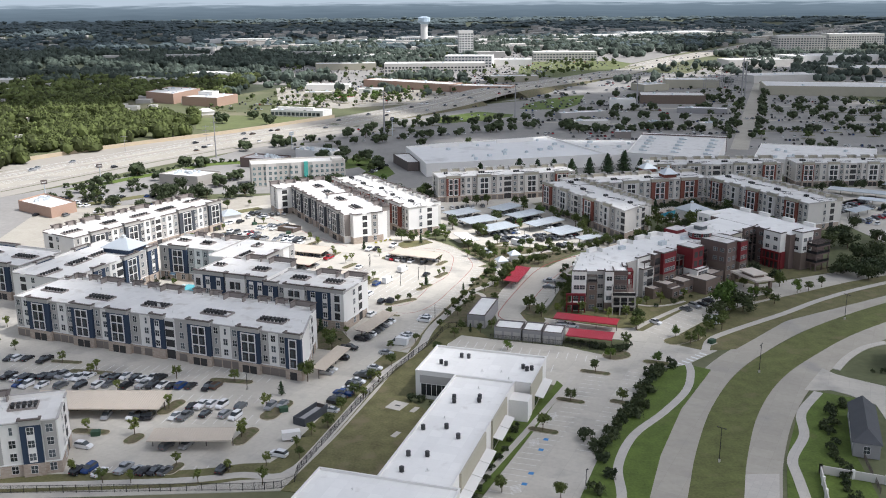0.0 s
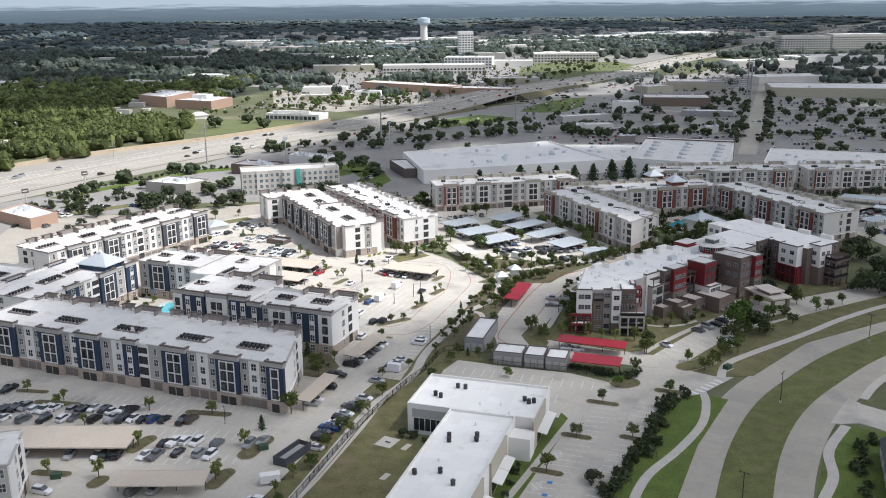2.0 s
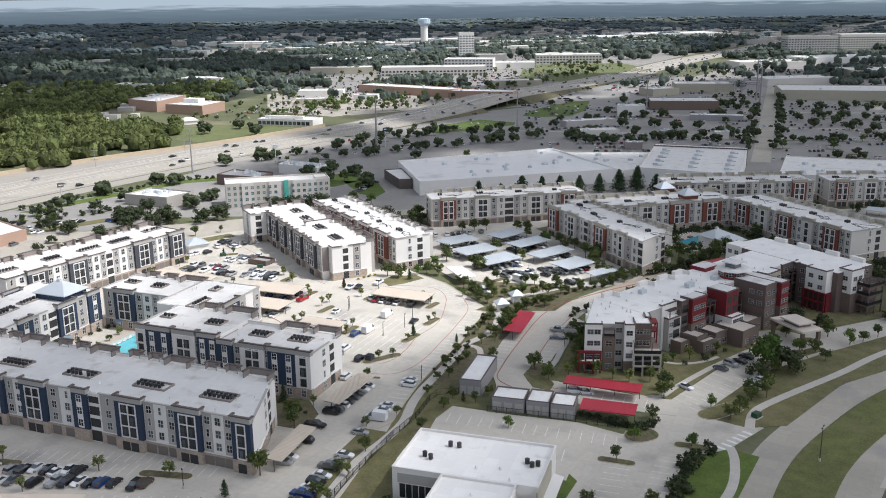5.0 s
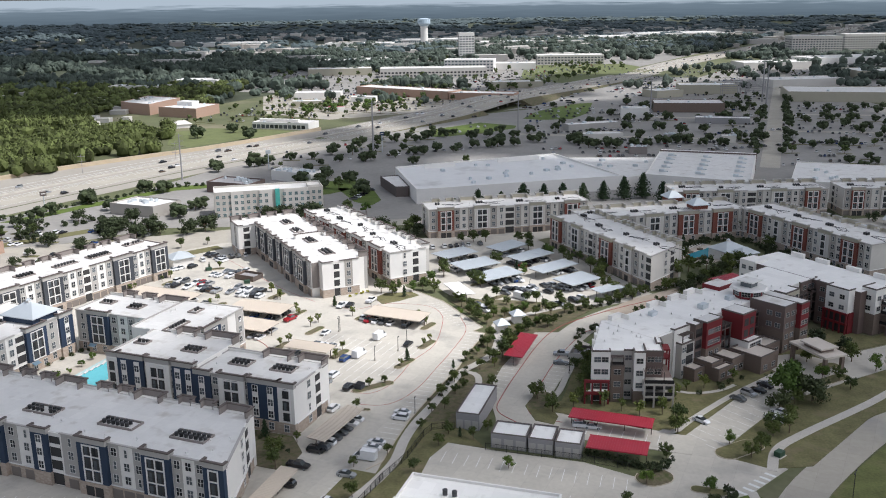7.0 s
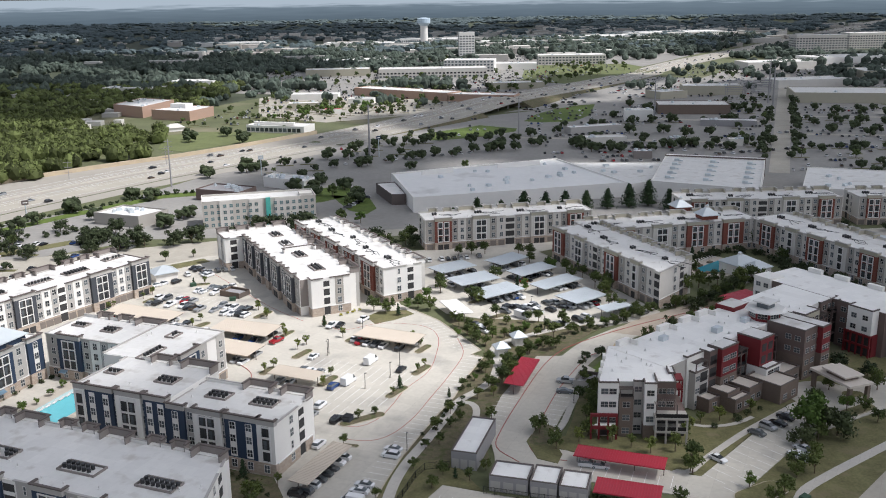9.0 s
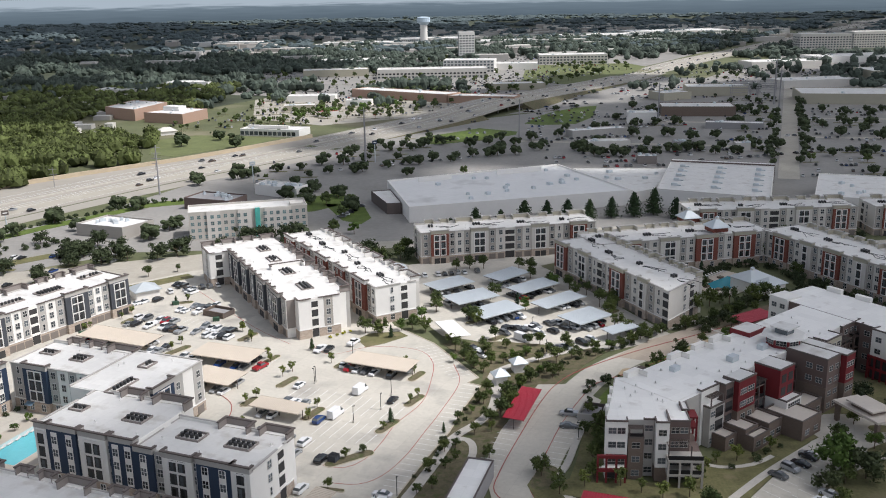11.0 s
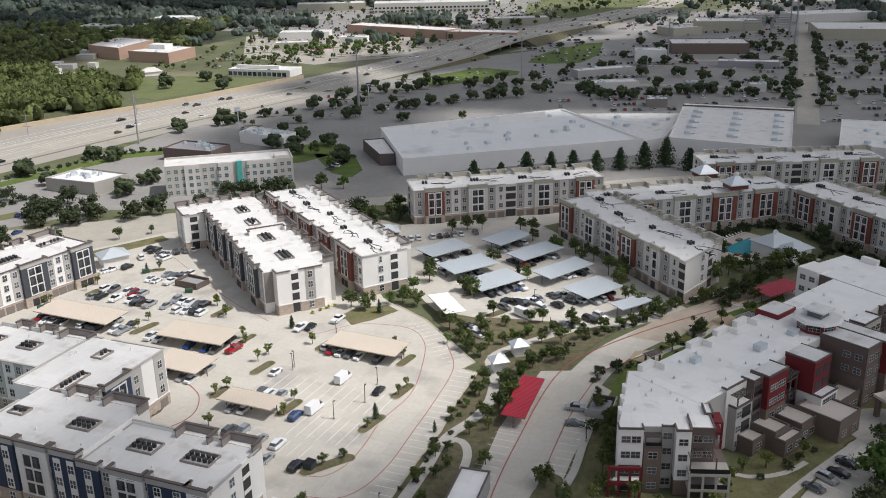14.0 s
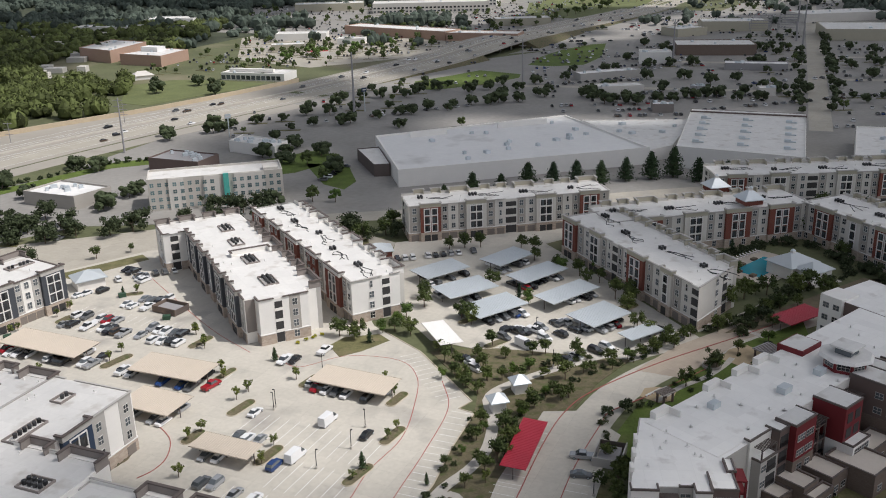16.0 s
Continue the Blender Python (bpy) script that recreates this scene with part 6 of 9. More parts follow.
plant_grove("oak", 1.15, "oaks round the hotel", [(-85.8, 519.6), (-78, 519.1), (-70.6, 513.5), (-63.9, 518.2), (-59.8, 520.6), (-25.5, 486.9), (-9.7, 481.6), (-41.3, 573.3), (-51.8, 607), (-66.7, 624.5), (-65.4, 592.8), (-80.6, 605.4), (-114.2, 669.8), (-119.5, 665.4), (-138.9, 648.3), (-69.1, 593.1)])
plant_grove("oak", 1.15, "oaks in the shopping car park", [(-142.7, 659.6), (-123, 684.8), (-111.7, 677), (-53.4, 611.7), (-68.9, 629.8), (-68.1, 607.3), (-42.4, 575.2), (-73.7, 725.5), (-74.4, 710), (-65.8, 680.3), (-60.1, 708.8), (-56.9, 757.4), (-33.8, 764.2), (-17.1, 762.7), (-17.8, 705.3), (-1.4, 719.4), (-48.5, 679), (-16.4, 669.7), (3.3, 788.6), (24.5, 777.2), (24.7, 733.2), (37.6, 785.4), (36.6, 732.2), (47.2, 804.2), (57.5, 783.5), (54.3, 739), (70.5, 801.9), (71.8, 754.7), (93, 820.4), (96.1, 752.5), (116.4, 778), (105.8, 726.2), (121.5, 741.5)])
plant_grove("oak", 1.2, "oaks in the far car parks", [(148.8, 814.8), (147.8, 765.7), (174.9, 812.2), (163.4, 737.8), (187.3, 790.6), (183.4, 753.4), (206.7, 798.7), (199.3, 751.9), (215.2, 768.7), (220.5, 750), (236.2, 748.5), (289.9, 844.4), (263.5, 764.1), (303.2, 843), (299.8, 799.7), (325, 818.3), (333.1, 796.4), (313.3, 917.9), (345.1, 1006.2), (354, 927.2), (379.3, 938.6), (375.5, 1037.4), (436.9, 1029), (260, 712.8), (286.4, 726.8), (283.6, 894.3), (289.8, 949.5), (246.1, 873.1), (153.4, 909.1), (182.8, 993.9), (392.4, 937), (343.1, 943)])
for x, y in ((46, 296), (50, 293), (54, 290), (60, 291), (64, 297), (66, 302), (70, 306), (41, 300), (38, 296), (75, 307), (84, 311)):
    tree("sapling", x, y, 1.0, group="thin trees before the care home")
for x, y in [(14.8, 406.3), (18.4, 406.2), (3.6, 422.3), (54.2, 431.7), (58.0, 431.5), (40.0, 459.6), (46.2, 444.3), (60.7, 418.2), (64.7, 414.7), (16.6, 467.3), (22.1, 467.0), (11.2, 465.7), (36.1, 465.6), (24.8, 430.0), (52.7, 438.3), (17.4, 401.8), (3.8, 415.0), (63.2, 397.0), (65.8, 392.7)]:
    tree("elm", x, y, 0.95, group="trees in the carport lot")
# the big trees before the entrance, and planting that follows edges
for x, y, k, s in ((94, 299, "lime", 1.55), (98.5, 302, "oak", 1.2), (101, 298, "oak", 1.25), (91, 294, "oak", 0.8)):
    tree(k, x, y, s)
def planted(kind, line, gap, size, group, jitter=1.0, seed=1):
    rnd = random.Random(seed)
    for c in smooth(line, gap):
        tree(kind, c.x + rnd.uniform(-jitter, jitter), c.y + rnd.uniform(-jitter, jitter), size * rnd.uniform(0.75, 1.25), group=group)
planted("shrub", [(35, 196), (46, 217), (56, 238), (61, 247)], 2.6, 1.1, "hedge beside the office lot", 0.8, 2)
planted("shrub", [(36, 271), (44, 266), (52, 262), (56, 265)], 2.2, 0.8, "hedge beside the garages", 0.5, 3)
planted("elm", [(-125, 452), (-100, 470), (-70, 482)], 12, 0.7, "trees along the street", 2, 71)
planted("elm", [(21, 330), (27, 350), (36, 362), (52, 374), (75, 388)], 6, 0.75, "trees in the green strip", 1.6, 5)
planted("shrub", [(24, 372), (40, 377), (62, 384), (85, 397), (110, 413)], 3.5, 0.75, "hedge along the lane", 0.7, 6)
planted("elm", [(40.5, 299), (43, 312), (46, 326)], 4.5, 0.75, "trees beside the care home", 1.0, 33)
planted("shrub", [(48, 330), (46, 345), (52, 352), (62, 352)], 3.5, 0.9, "shrubs behind the care home", 1.2, 7)
planted("shrub", [(66, 300), (78, 308), (88, 312)], 5, 0.7, "shrubs before the entrance rooms", 1.5, 8)
planted("shrub", [(103, 455), (112, 459), (126, 464), (136, 460)], 3.2, 1.3, "shrubs in the pool court", 1.5, 9)
planted("shrub", [(90, 392), (96, 402), (104, 412), (118, 424), (138, 436)], 3.0, 1.2, "shrubs in the pool court", 2.2, 10)
planted("shrub", [(137, 450), (146, 432), (156, 412)], 3.5, 1.4, "shrubs in the pool court", 2.0, 11)
planted("oak", [(114, 500), (140, 503), (190, 506)], 16, 0.75, "trees before the rear block", 2, 12)
planted("oak", [(-200, 505), (-170, 470), (-130, 485)], 11, 0.9, "oaks by the roadside shops", 4, 13)
planted("shrub", [(-215, 520), (-180, 568), (-150, 600), (-120, 605)], 4, 1.1, "hedge beside the frontage road", 0.6, 14)
planted("shrub", [(-190, 500), (-165, 515), (-150, 500), (-135, 495)], 4.5, 1.2, "shrubs by the roadside shops", 2.5, 15)
planted("shrub", [(86, 172), (90, 195), (97, 213), (104, 224)], 3.0, 1.0, "shrubs by the parkway walk", 1.2, 16)
for x, y, k, z0 in ((-36, 271, "elm", 0.8), (-40, 281, "cypress", 1.0), (-34.5, 264.5, "elm", 0.9), (-47, 285, "sapling", 0.9), (-31.5, 277, "sapling", 0.9), (-38.5, 240.5, "elm", 0.95)):
    tree(k, x, y, z0, group="trees at the end of the block")
planted("shrub", [(-58, 287), (-46, 282), (-37, 278), (-33, 272)], 2.4, 0.45, "shrubs at the end of the block", 0.5, 63)
planted("elm", [(-34, 195), (-30, 212), (-24, 230), (-16, 252)], 9, 0.55, "trees along the footpath", 0.8, 64)
planted("shrub", [(-9, 227), (1, 223)], 2.2, 0.7, "shrubs below the office windows", 0.3, 17)
planted("shrub", [(6, 176), (12, 194), (18, 212), (21, 222)], 4.2, 0.75, "shrubs below the awnings", 0.5, 18)
planted("shrub", [(-118, 318), (-113, 330), (-108, 339), (-98, 341)], 2.6, 0.55, "planting in the pool court", 0.8, 61)
planted("lime", [(-108, 312), (-104, 322), (-101, 333)], 4.0, 0.4, "planting in the pool court", 0.8, 19)
for x, y in ((-30, 391), (-28, 393), (-26, 394.5), (-24, 396)):
    e = tree("shrub", x, y, 0.45, label="small round yellow-green shrub by the wall")
    e.children[0].data = e.children[0].data.copy()
    e.children[0].data.materials[0] = M["yellow"]

planted("oak", [(232, 690), (272, 800), (318, 930), (362, 1050)], 21, 0.9, "oaks along the shopping street", 2.5, 21)
planted("oak", [(210, 690), (250, 800), (296, 930)], 21, 0.9, "oaks along the shopping street", 2.5, 22)
planted("oak", [(96, 745), (130, 728), (168, 742), (200, 728)], 9, 1.1, "oaks round the far shops", 5, 23)
planted("oak", [(100, 850), (180, 870), (260, 880)], 19, 1.0, "oaks round the far shops", 6, 24)
planted("oak", [(330, 850), (420, 830), (470, 800)], 18, 1.1, "oaks in the far car parks", 6, 25)
planted("oak", [(350, 920), (440, 890)], 18, 1.1, "oaks in the far car parks", 6, 26)
planted("oak", [(320, 780), (400, 770), (440, 740)], 17, 1.1, "oaks in the far car parks", 6, 27)
planted("oak", [(-40, 690), (20, 730), (80, 770)], 17, 1.1, "oaks in the shopping car park", 7, 28)
planted("oak", [(190, 950), (280, 955)], 9, 1.2, "oaks before the brown shops", 3, 29)
planted("oak", [(-110, 1150), (0, 1180), (60, 1200)], 12, 1.2, "trees round the far shops", 8, 30)
planted("elm", [(-40, 1080), (40, 1120), (120, 1230), (220, 1390)], 16, 1.4, "trees along the far frontage road", 10, 31)
planted("lime", [(-140, 930), (-90, 985), (-40, 1040)], 14, 1.2, "trees along the far frontage road", 10, 32)

for x, y, s in ((-78, 500, 1.05), (-70, 497, 1.0), (-61, 500, 1.1), (-52, 502, 1.0), (-44, 498, 0.9), (-92, 507, 0.9), (-26, 470, 0.8), (-20, 462, 0.7), (-18, 478, 0.8)):
    tree("oak", x, y, s, group="dark oaks before the hotel")
for line, k, g, s, seed in (([(0.9, 301), (4.4, 311), (9.3, 323), (12.6, 335), (17, 347)], "shrub", 3.2, 0.5, 51), ([(22, 334), (30, 354), (46, 370), (66, 381)], "shrub", 3.0, 0.6, 52), ([(9, 368), (20, 366), (33, 374)], "lime", 6.5, 0.5, 53), ([(12, 378), (26, 380), (44, 381)], "elm", 5.5, 0.7, 54), ([(20, 322), (26, 338)], "sapling", 6, 0.9, 55), ([(7, 384), (13, 371), (19, 360)], "elm", 5.5, 0.75, 56), ([(70, 386), (90, 398), (112, 412)], "elm", 6.5, 0.75, 57)):
    planted(k, line, g, s, "planting in the green strip", 1.6, seed)
for x, y, s in ((184, 428, 0.8), (188, 414, 0.9), (178, 402, 0.8), (172, 396, 0.9), (205, 497, 0.8), (216, 500, 0.85), (229, 501, 0.9), (242, 503, 0.8), (170, 378, 1.3), (166, 356, 1.25), (186, 386, 1.2), (159, 333, 1.1), (176, 366, 1.2), (150, 340, 0.9), (196, 372, 1.3), (208, 384, 1.2), (200, 462, 0.7), (218, 448, 0.7), (193, 448, 0.6), (232, 470, 0.7), (96, 352, 0.9), (118, 340, 0.8), (110, 352, 0.9), (124, 334, 0.7)):
    if not 90 < x < 115:
        tree("oak", x, y, s, group="oaks round the far lot")
def join_far_trees():
    """Trees beyond the flats, too far to pick apart, as one mesh."""
    V, F, I, n0 = [], [], [], 0
    mats = [M["oak"], M["elm"], M["lime"], M["pine"], M["bark"], M["young"]]
    for cm, tm, t, x, y, s, a in FAR_TREES:
        for me, z in ((cm, t * 0.92), (tm, 0.0)):
            if me is None:
                continue
            v = np.empty(len(me.vertices) * 3)
            me.vertices.foreach_get("co", v)
            r = np.array(Matrix.Rotation(radians(a), 3, "Z")) * s
            V.append((v.reshape(-1, 3) + (0, 0, z)) @ r.T + np.array((x, y, -0.03)))
            mi = mats.index(me.materials[0])
            for f in me.polygons:
                F.append([n0 + k for k in f.vertices]); I.append(mi)
            n0 += len(me.vertices)
    me = mesh_from("far_trees", np.concatenate(V), F, mats[0])
    for m in mats[1:]:
        me.materials.append(m)
    me.polygons.foreach_set("material_index", I)
    tagged(new("far_trees", me), "dark green oaks spread over the distant car parks and streets", "trees", kind="stuff")

def woodland(name, boxes, label, seed, lobes=4, m="woods", leafy=False):
    """Massed tree crowns. boxes: x0, x1, y0, y1, count, width."""
    rng = np.random.default_rng(seed)
    V, F, n0 = [], [], 0
    for x0, x1, y0, y1, count, w in boxes:
        for k in range(count):
            c = np.array([rng.uniform(x0, x1), rng.uniform(y0, y1), 0.0])
            if noise.noise(Vector((c[0] * 0.006, c[1] * 0.006, seed))) < -0.22 or (leafy and noise.noise(Vector((c[0] * 0.03, c[1] * 0.022, seed))) < -0.18):
                continue
            d, side = min(((Vector((c[0], c[1])) - p.to_2d()).length, 0) for p in HIGHWAY)
            if d < 44 or off_limits(c[0], c[1]):
                continue
            h = w * rng.uniform(0.55, 0.95) if w < 20 else rng.uniform(9, 14)
            for j in range(lobes):
                r = np.array([w, w, h]) * rng.uniform(0.28, 0.42)
                r[2] = h * rng.uniform(0.4, 0.55)
                o = c + np.array([rng.normal(0, w * 0.22), rng.normal(0, w * 0.22), h * rng.uniform(0.35, 0.62)])
                v = ICO_V * r * rng.uniform(0.72, 1.2, (len(ICO_V), 1)) + o
                V.append(v); F.append(ICO_F + n0); n0 += len(v)
                if leafy and c[1] < 960:
                    for i in range(26):
                        d3 = rng.normal(size=3); d3 /= np.linalg.norm(d3); d3[2] = abs(d3[2])
                        q = o + d3 * r * rng.uniform(0.85, 1.15)
                        a3, b3 = rng.normal(size=3) * 0.65, rng.normal(size=3) * 0.65
                        V.append(np.array([q - a3, q + b3, q + a3])); F.append(np.array([[n0, n0 + 1, n0 + 2]])); n0 += 3
    ob = new(name, mesh_from(name, np.concatenate(V), np.concatenate(F), M[m]))
    return tagged(ob, label, "woodland", kind="stuff")

CLEAR = [(-330, -200, 880, 1010), (-300, -165, 850, 950), (-175, -95, 850, 930), (-215, -120, 740, 862), (60, 300, 1250, 1680), (-240, 240, 1250, 1420), (-40, 180, 1540, 1660), (180, 300, 930, 1150), (350, 560, 960, 1140), (600, 900, 1680, 1830)]
def off_limits(x, y):
    if any(a < x < b and c < y < d for a, b, c, d in CLEAR):
        return True
    return x > -330 + (y - 480) * 0.64 - 25 and y < 1120 and x < 460
woodland("woodland", [(-520, -180, 560, 900, 1000, 12), (-700, -240, 860, 1250, 1400, 12)], "dense green suburban woodland beside the highway", 3, 7, leafy=True)
woodland("distant_woodland", [(-1500, 100, 1180, 1900, 3000, 16), (460, 1200, 950, 1900, 1500, 15), (-300, 460, 1000, 1500, 220, 12), (110, 760, 1640, 2400, 900, 17), (-260, 110, 1720, 2300, 260, 16)], "wooded suburbs in the distance, leaf colour blued for haze", 4, 3, "hazed_far_woods")
woodland("horizon_woodland", [(-2600, 2600, 1900, 3200, 3600, 28), (-3400, 3600, 3100, 4900, 3200, 52)], "woods towards the horizon with haze put into the leaf colour", 5, 2, "hazed_horizon_woods")
def sprawl(seed, boxes):
    """Roofs of the far suburbs, too small to tell apart."""
    rng = np.random.default_rng(seed)
    bm = bmesh.new()
    for x0, x1, y0, y1, n, w in boxes:
        for k in range(n):
            x, y = rng.uniform(x0, x1), rng.uniform(y0, y1)
            a, b, h = w * rng.uniform(0.5, 1.6), w * rng.uniform(0.3, 0.8), rng.uniform(5, 11) if w > 10 else rng.uniform(3.5, 5.5)
            bx(bm, x - a, x + a, y - b, y + b, -0.4, h, int(rng.integers(3)))
    ob = part("far_roofs", bm, [M["pale"], M["grey"], M["sand"]])
    tagged(ob, "pale roofs of distant suburbs and sheds", "buildings", kind="stuff")
sprawl(6, [(-700, 900, 2300, 3000, 240, 13), (-1600, -500, 1500, 3000, 150, 9), (300, 1500, 2000, 3300, 150, 16), (-560, -260, 640, 1250, 150, 7), (-500, 300, 1650, 2300, 60, 26)])
slab("woodland_floor", [(-5000, 1180), (-700, 1180), (-260, 980), (-150, 1250), (40, 1250), (130, 1500), (500, 2200), (1500, 4900), (-5000, 4900)], -0.3, -0.02, M["forest_floor"], "dark grassy floor below the far woods", "ground")
slab("woodland_floor_east", [(600, 900), (5000, 900), (5000, 4900), (1750, 4900), (700, 2000), (480, 1500), (460, 1150)], -0.3, -0.02, M["forest_floor"], "dark grassy floor below the far woods", "ground")
slab("frontage_lots", [(-170, 960), (-100, 905), (-28, 948), (25, 1038), (100, 1168), (216, 1358), (60, 1420), (-120, 1280), (-200, 1120)], -0.3, -0.01, M["road"], "pale concrete lots of the shops beyond the highway", "parking lot")
slab("commercial_ground", [(-240, 1180), (60, 1060), (180, 1290), (330, 1560), (560, 1980), (-200, 2400), (-600, 2100), (-300, 1500)], -0.3, 0.0, M["asphalt"], "pale paved ground round the distant shops", "ground")

# water tower
def water_tower(x, y):
    e = thing("water_tower", x, y, 0, "pale concrete water tower with a blue and white tank", "water tower")
    bm = bmesh.new(); cyl(bm, 0, 0, 0, 42, 8.5, 8.5, 20)
    part("shaft", bm, M["white"], e)
    bm = bmesh.new(); cyl(bm, 0, 0, 42, 48, 9, 15, 24); cyl(bm, 0, 0, 48, 58, 15, 15, 24); cyl(bm, 0, 0, 58, 60, 15, 6, 24)
    part("tank", bm, M["tank"], e, "white and pale blue tank")
M["tank"] = mat("pale_blue_tank_paint", (0.50, 0.60, 0.68), 0.5, size=8, var=0.05)
water_tower(-46, 2300)
hall("office_tower", rect(28, 1700, 5, 26, 22), 46, "white", "slim white office tower far beyond the highway", "tower", 0.6, "roof", 2, 71)

# backdrop of the far horizon: it glows, its colour paling upwards for haze
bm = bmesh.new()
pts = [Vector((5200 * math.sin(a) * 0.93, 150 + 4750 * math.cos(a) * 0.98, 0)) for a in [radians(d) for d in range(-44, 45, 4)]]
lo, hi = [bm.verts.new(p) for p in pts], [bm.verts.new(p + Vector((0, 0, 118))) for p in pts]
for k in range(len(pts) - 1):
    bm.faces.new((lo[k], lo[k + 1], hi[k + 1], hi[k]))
haze = bpy.data.materials.new("painted_distant_haze")
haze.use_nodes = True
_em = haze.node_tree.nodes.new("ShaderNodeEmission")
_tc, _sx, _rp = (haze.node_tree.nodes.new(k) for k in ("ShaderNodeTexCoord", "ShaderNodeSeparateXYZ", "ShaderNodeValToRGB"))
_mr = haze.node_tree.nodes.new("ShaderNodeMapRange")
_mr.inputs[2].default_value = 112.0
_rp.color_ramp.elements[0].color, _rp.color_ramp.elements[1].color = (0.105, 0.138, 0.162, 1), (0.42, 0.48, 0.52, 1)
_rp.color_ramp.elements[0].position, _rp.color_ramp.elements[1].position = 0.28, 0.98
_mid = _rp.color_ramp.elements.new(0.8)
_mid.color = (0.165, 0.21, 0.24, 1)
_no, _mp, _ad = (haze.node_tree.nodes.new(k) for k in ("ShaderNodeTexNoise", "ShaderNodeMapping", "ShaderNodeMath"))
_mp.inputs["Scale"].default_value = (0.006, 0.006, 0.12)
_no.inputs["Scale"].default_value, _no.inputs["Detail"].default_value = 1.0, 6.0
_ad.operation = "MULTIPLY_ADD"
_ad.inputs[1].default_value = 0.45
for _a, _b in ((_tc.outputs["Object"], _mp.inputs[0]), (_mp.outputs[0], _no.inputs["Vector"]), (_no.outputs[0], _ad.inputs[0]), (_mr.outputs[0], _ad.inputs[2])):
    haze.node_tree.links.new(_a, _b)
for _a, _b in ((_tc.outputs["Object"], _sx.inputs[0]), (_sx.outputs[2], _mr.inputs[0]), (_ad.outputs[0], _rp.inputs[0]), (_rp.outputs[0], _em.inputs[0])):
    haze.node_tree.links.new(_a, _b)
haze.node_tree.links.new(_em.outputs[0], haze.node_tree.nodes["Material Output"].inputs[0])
tagged(part("backdrop", bm, haze), "glowing backdrop of far woods with haze in its colour", "backdrop", kind="structure")

# unseen clouds added high on the sun's side, each spot set to shade chosen ground
def shade_cloud_layer(spots, alpha, label):
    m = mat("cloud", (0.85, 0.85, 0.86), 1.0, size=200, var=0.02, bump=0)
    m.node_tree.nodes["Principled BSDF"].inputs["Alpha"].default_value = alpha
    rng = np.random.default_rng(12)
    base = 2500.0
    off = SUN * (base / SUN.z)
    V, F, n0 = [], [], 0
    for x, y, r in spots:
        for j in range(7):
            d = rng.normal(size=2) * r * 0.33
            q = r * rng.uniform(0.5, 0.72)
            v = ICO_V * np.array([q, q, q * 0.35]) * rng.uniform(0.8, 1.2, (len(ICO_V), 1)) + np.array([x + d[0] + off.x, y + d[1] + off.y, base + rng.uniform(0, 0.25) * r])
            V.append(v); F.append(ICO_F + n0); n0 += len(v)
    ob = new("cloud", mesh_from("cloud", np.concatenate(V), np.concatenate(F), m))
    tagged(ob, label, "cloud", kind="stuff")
shade_cloud_layer([(-150, 190, 95), (-40, 190, 95), (70, 200, 95), (170, 230, 105), (-260, 170, 110), (120, 292, 32), (150, 318, 36), (92, 285, 22), (-10, 284, 30), (14, 284, 30), (32, 308, 26), (8, 308, 22), (-32, 508, 34)], 0.22, "unseen veil of grey-white cloud added to shade the ground below")
shade_cloud_layer([(185, 390, 85), (160, 440, 55), (160, 500, 55), (225, 490, 60), (-50, 272, 38), (-110, 262, 40), (60, 600, 75), (-25, 640, 60), (150, 600, 95), (270, 560, 110), (90, 760, 110), (128, 413, 20)], 0.9, "unseen broken cloud added to shade chosen ground")
shade_cloud_layer([(0, 730, 70), (250, 780, 140), (420, 760, 170), (330, 980, 170), (180, 900, 110), (500, 1150, 240), (-700, 1250, 260), (-450, 1700, 240), (-430, 1030, 150), (-340, 1150, 120), (-1100, 2100, 420), (800, 1500, 260), (300, 3000, 500), (-900, 1650, 420), (-330, 1560, 200), (-1800, 2700, 800), (0, 2900, 500), (-700, 2500, 450), (1300, 2700, 650), (700, 2100, 260), (0, 905, 75), (70, 1000, 90), (-70, 800, 45), (15, 548, 42), (-12, 592, 40), (-50, 570, 34), (120, 1130, 95), (200, 1270, 110), (-600, 3500, 900), (700, 3500, 900), (-1900, 3700, 900), (1900, 3400, 800), (-25, 548, 30), (-12, 518, 22), (-78, 640, 42), (-96, 602, 30), (-40, 680, 48), (-560, 1010, 140), (137, 428, 24)], 0.9, "unseen broken cloud added to shade chosen ground")
shade_cloud_layer([(-160, 310, 45), (-195, 330, 45), (-115, 300, 30), (100, 452, 40), (135, 440, 45), (-70, 303, 26), (-55, 318, 26), (-92, 345, 20), (125, 398, 40), (150, 385, 45), (105, 380, 35), (25, 480, 60), (95, 455, 60), (150, 480, 75), (60, 430, 40), (120, 325, 55), (110, 350, 50), (36, 305, 38), (46, 338, 30), (75, 310, 45), (75, 345, 45), (-5, 300, 25)], 0.115, "unseen thin cloud veil added to dim chosen ground")

slab("ramp_lots", [(60, 960), (83, 992), (160, 1128), (277, 1320), (335, 1290), (215, 1090), (262, 998), (130, 998), (110, 985)], -0.3, -0.04, M["asphalt"], "worn asphalt lots between ramp and shops", "parking lot")
slab("parking_far_east", [(172, 470), (186, 500), (330, 525), (330, 440), (225, 400), (190, 388), (186, 420), (168, 458)], -0.3, 0.0, M["concrete"], "concrete parking lot east of the flats", "parking lot")
slab("shopping_lot_north", [(260, 1000), (420, 1050), (640, 1100), (820, 1600), (640, 1800), (480, 1560), (330, 1290), (215, 1090)], -0.3, 0.0, M["asphalt"], "worn asphalt lots round the far shops", "parking lot")
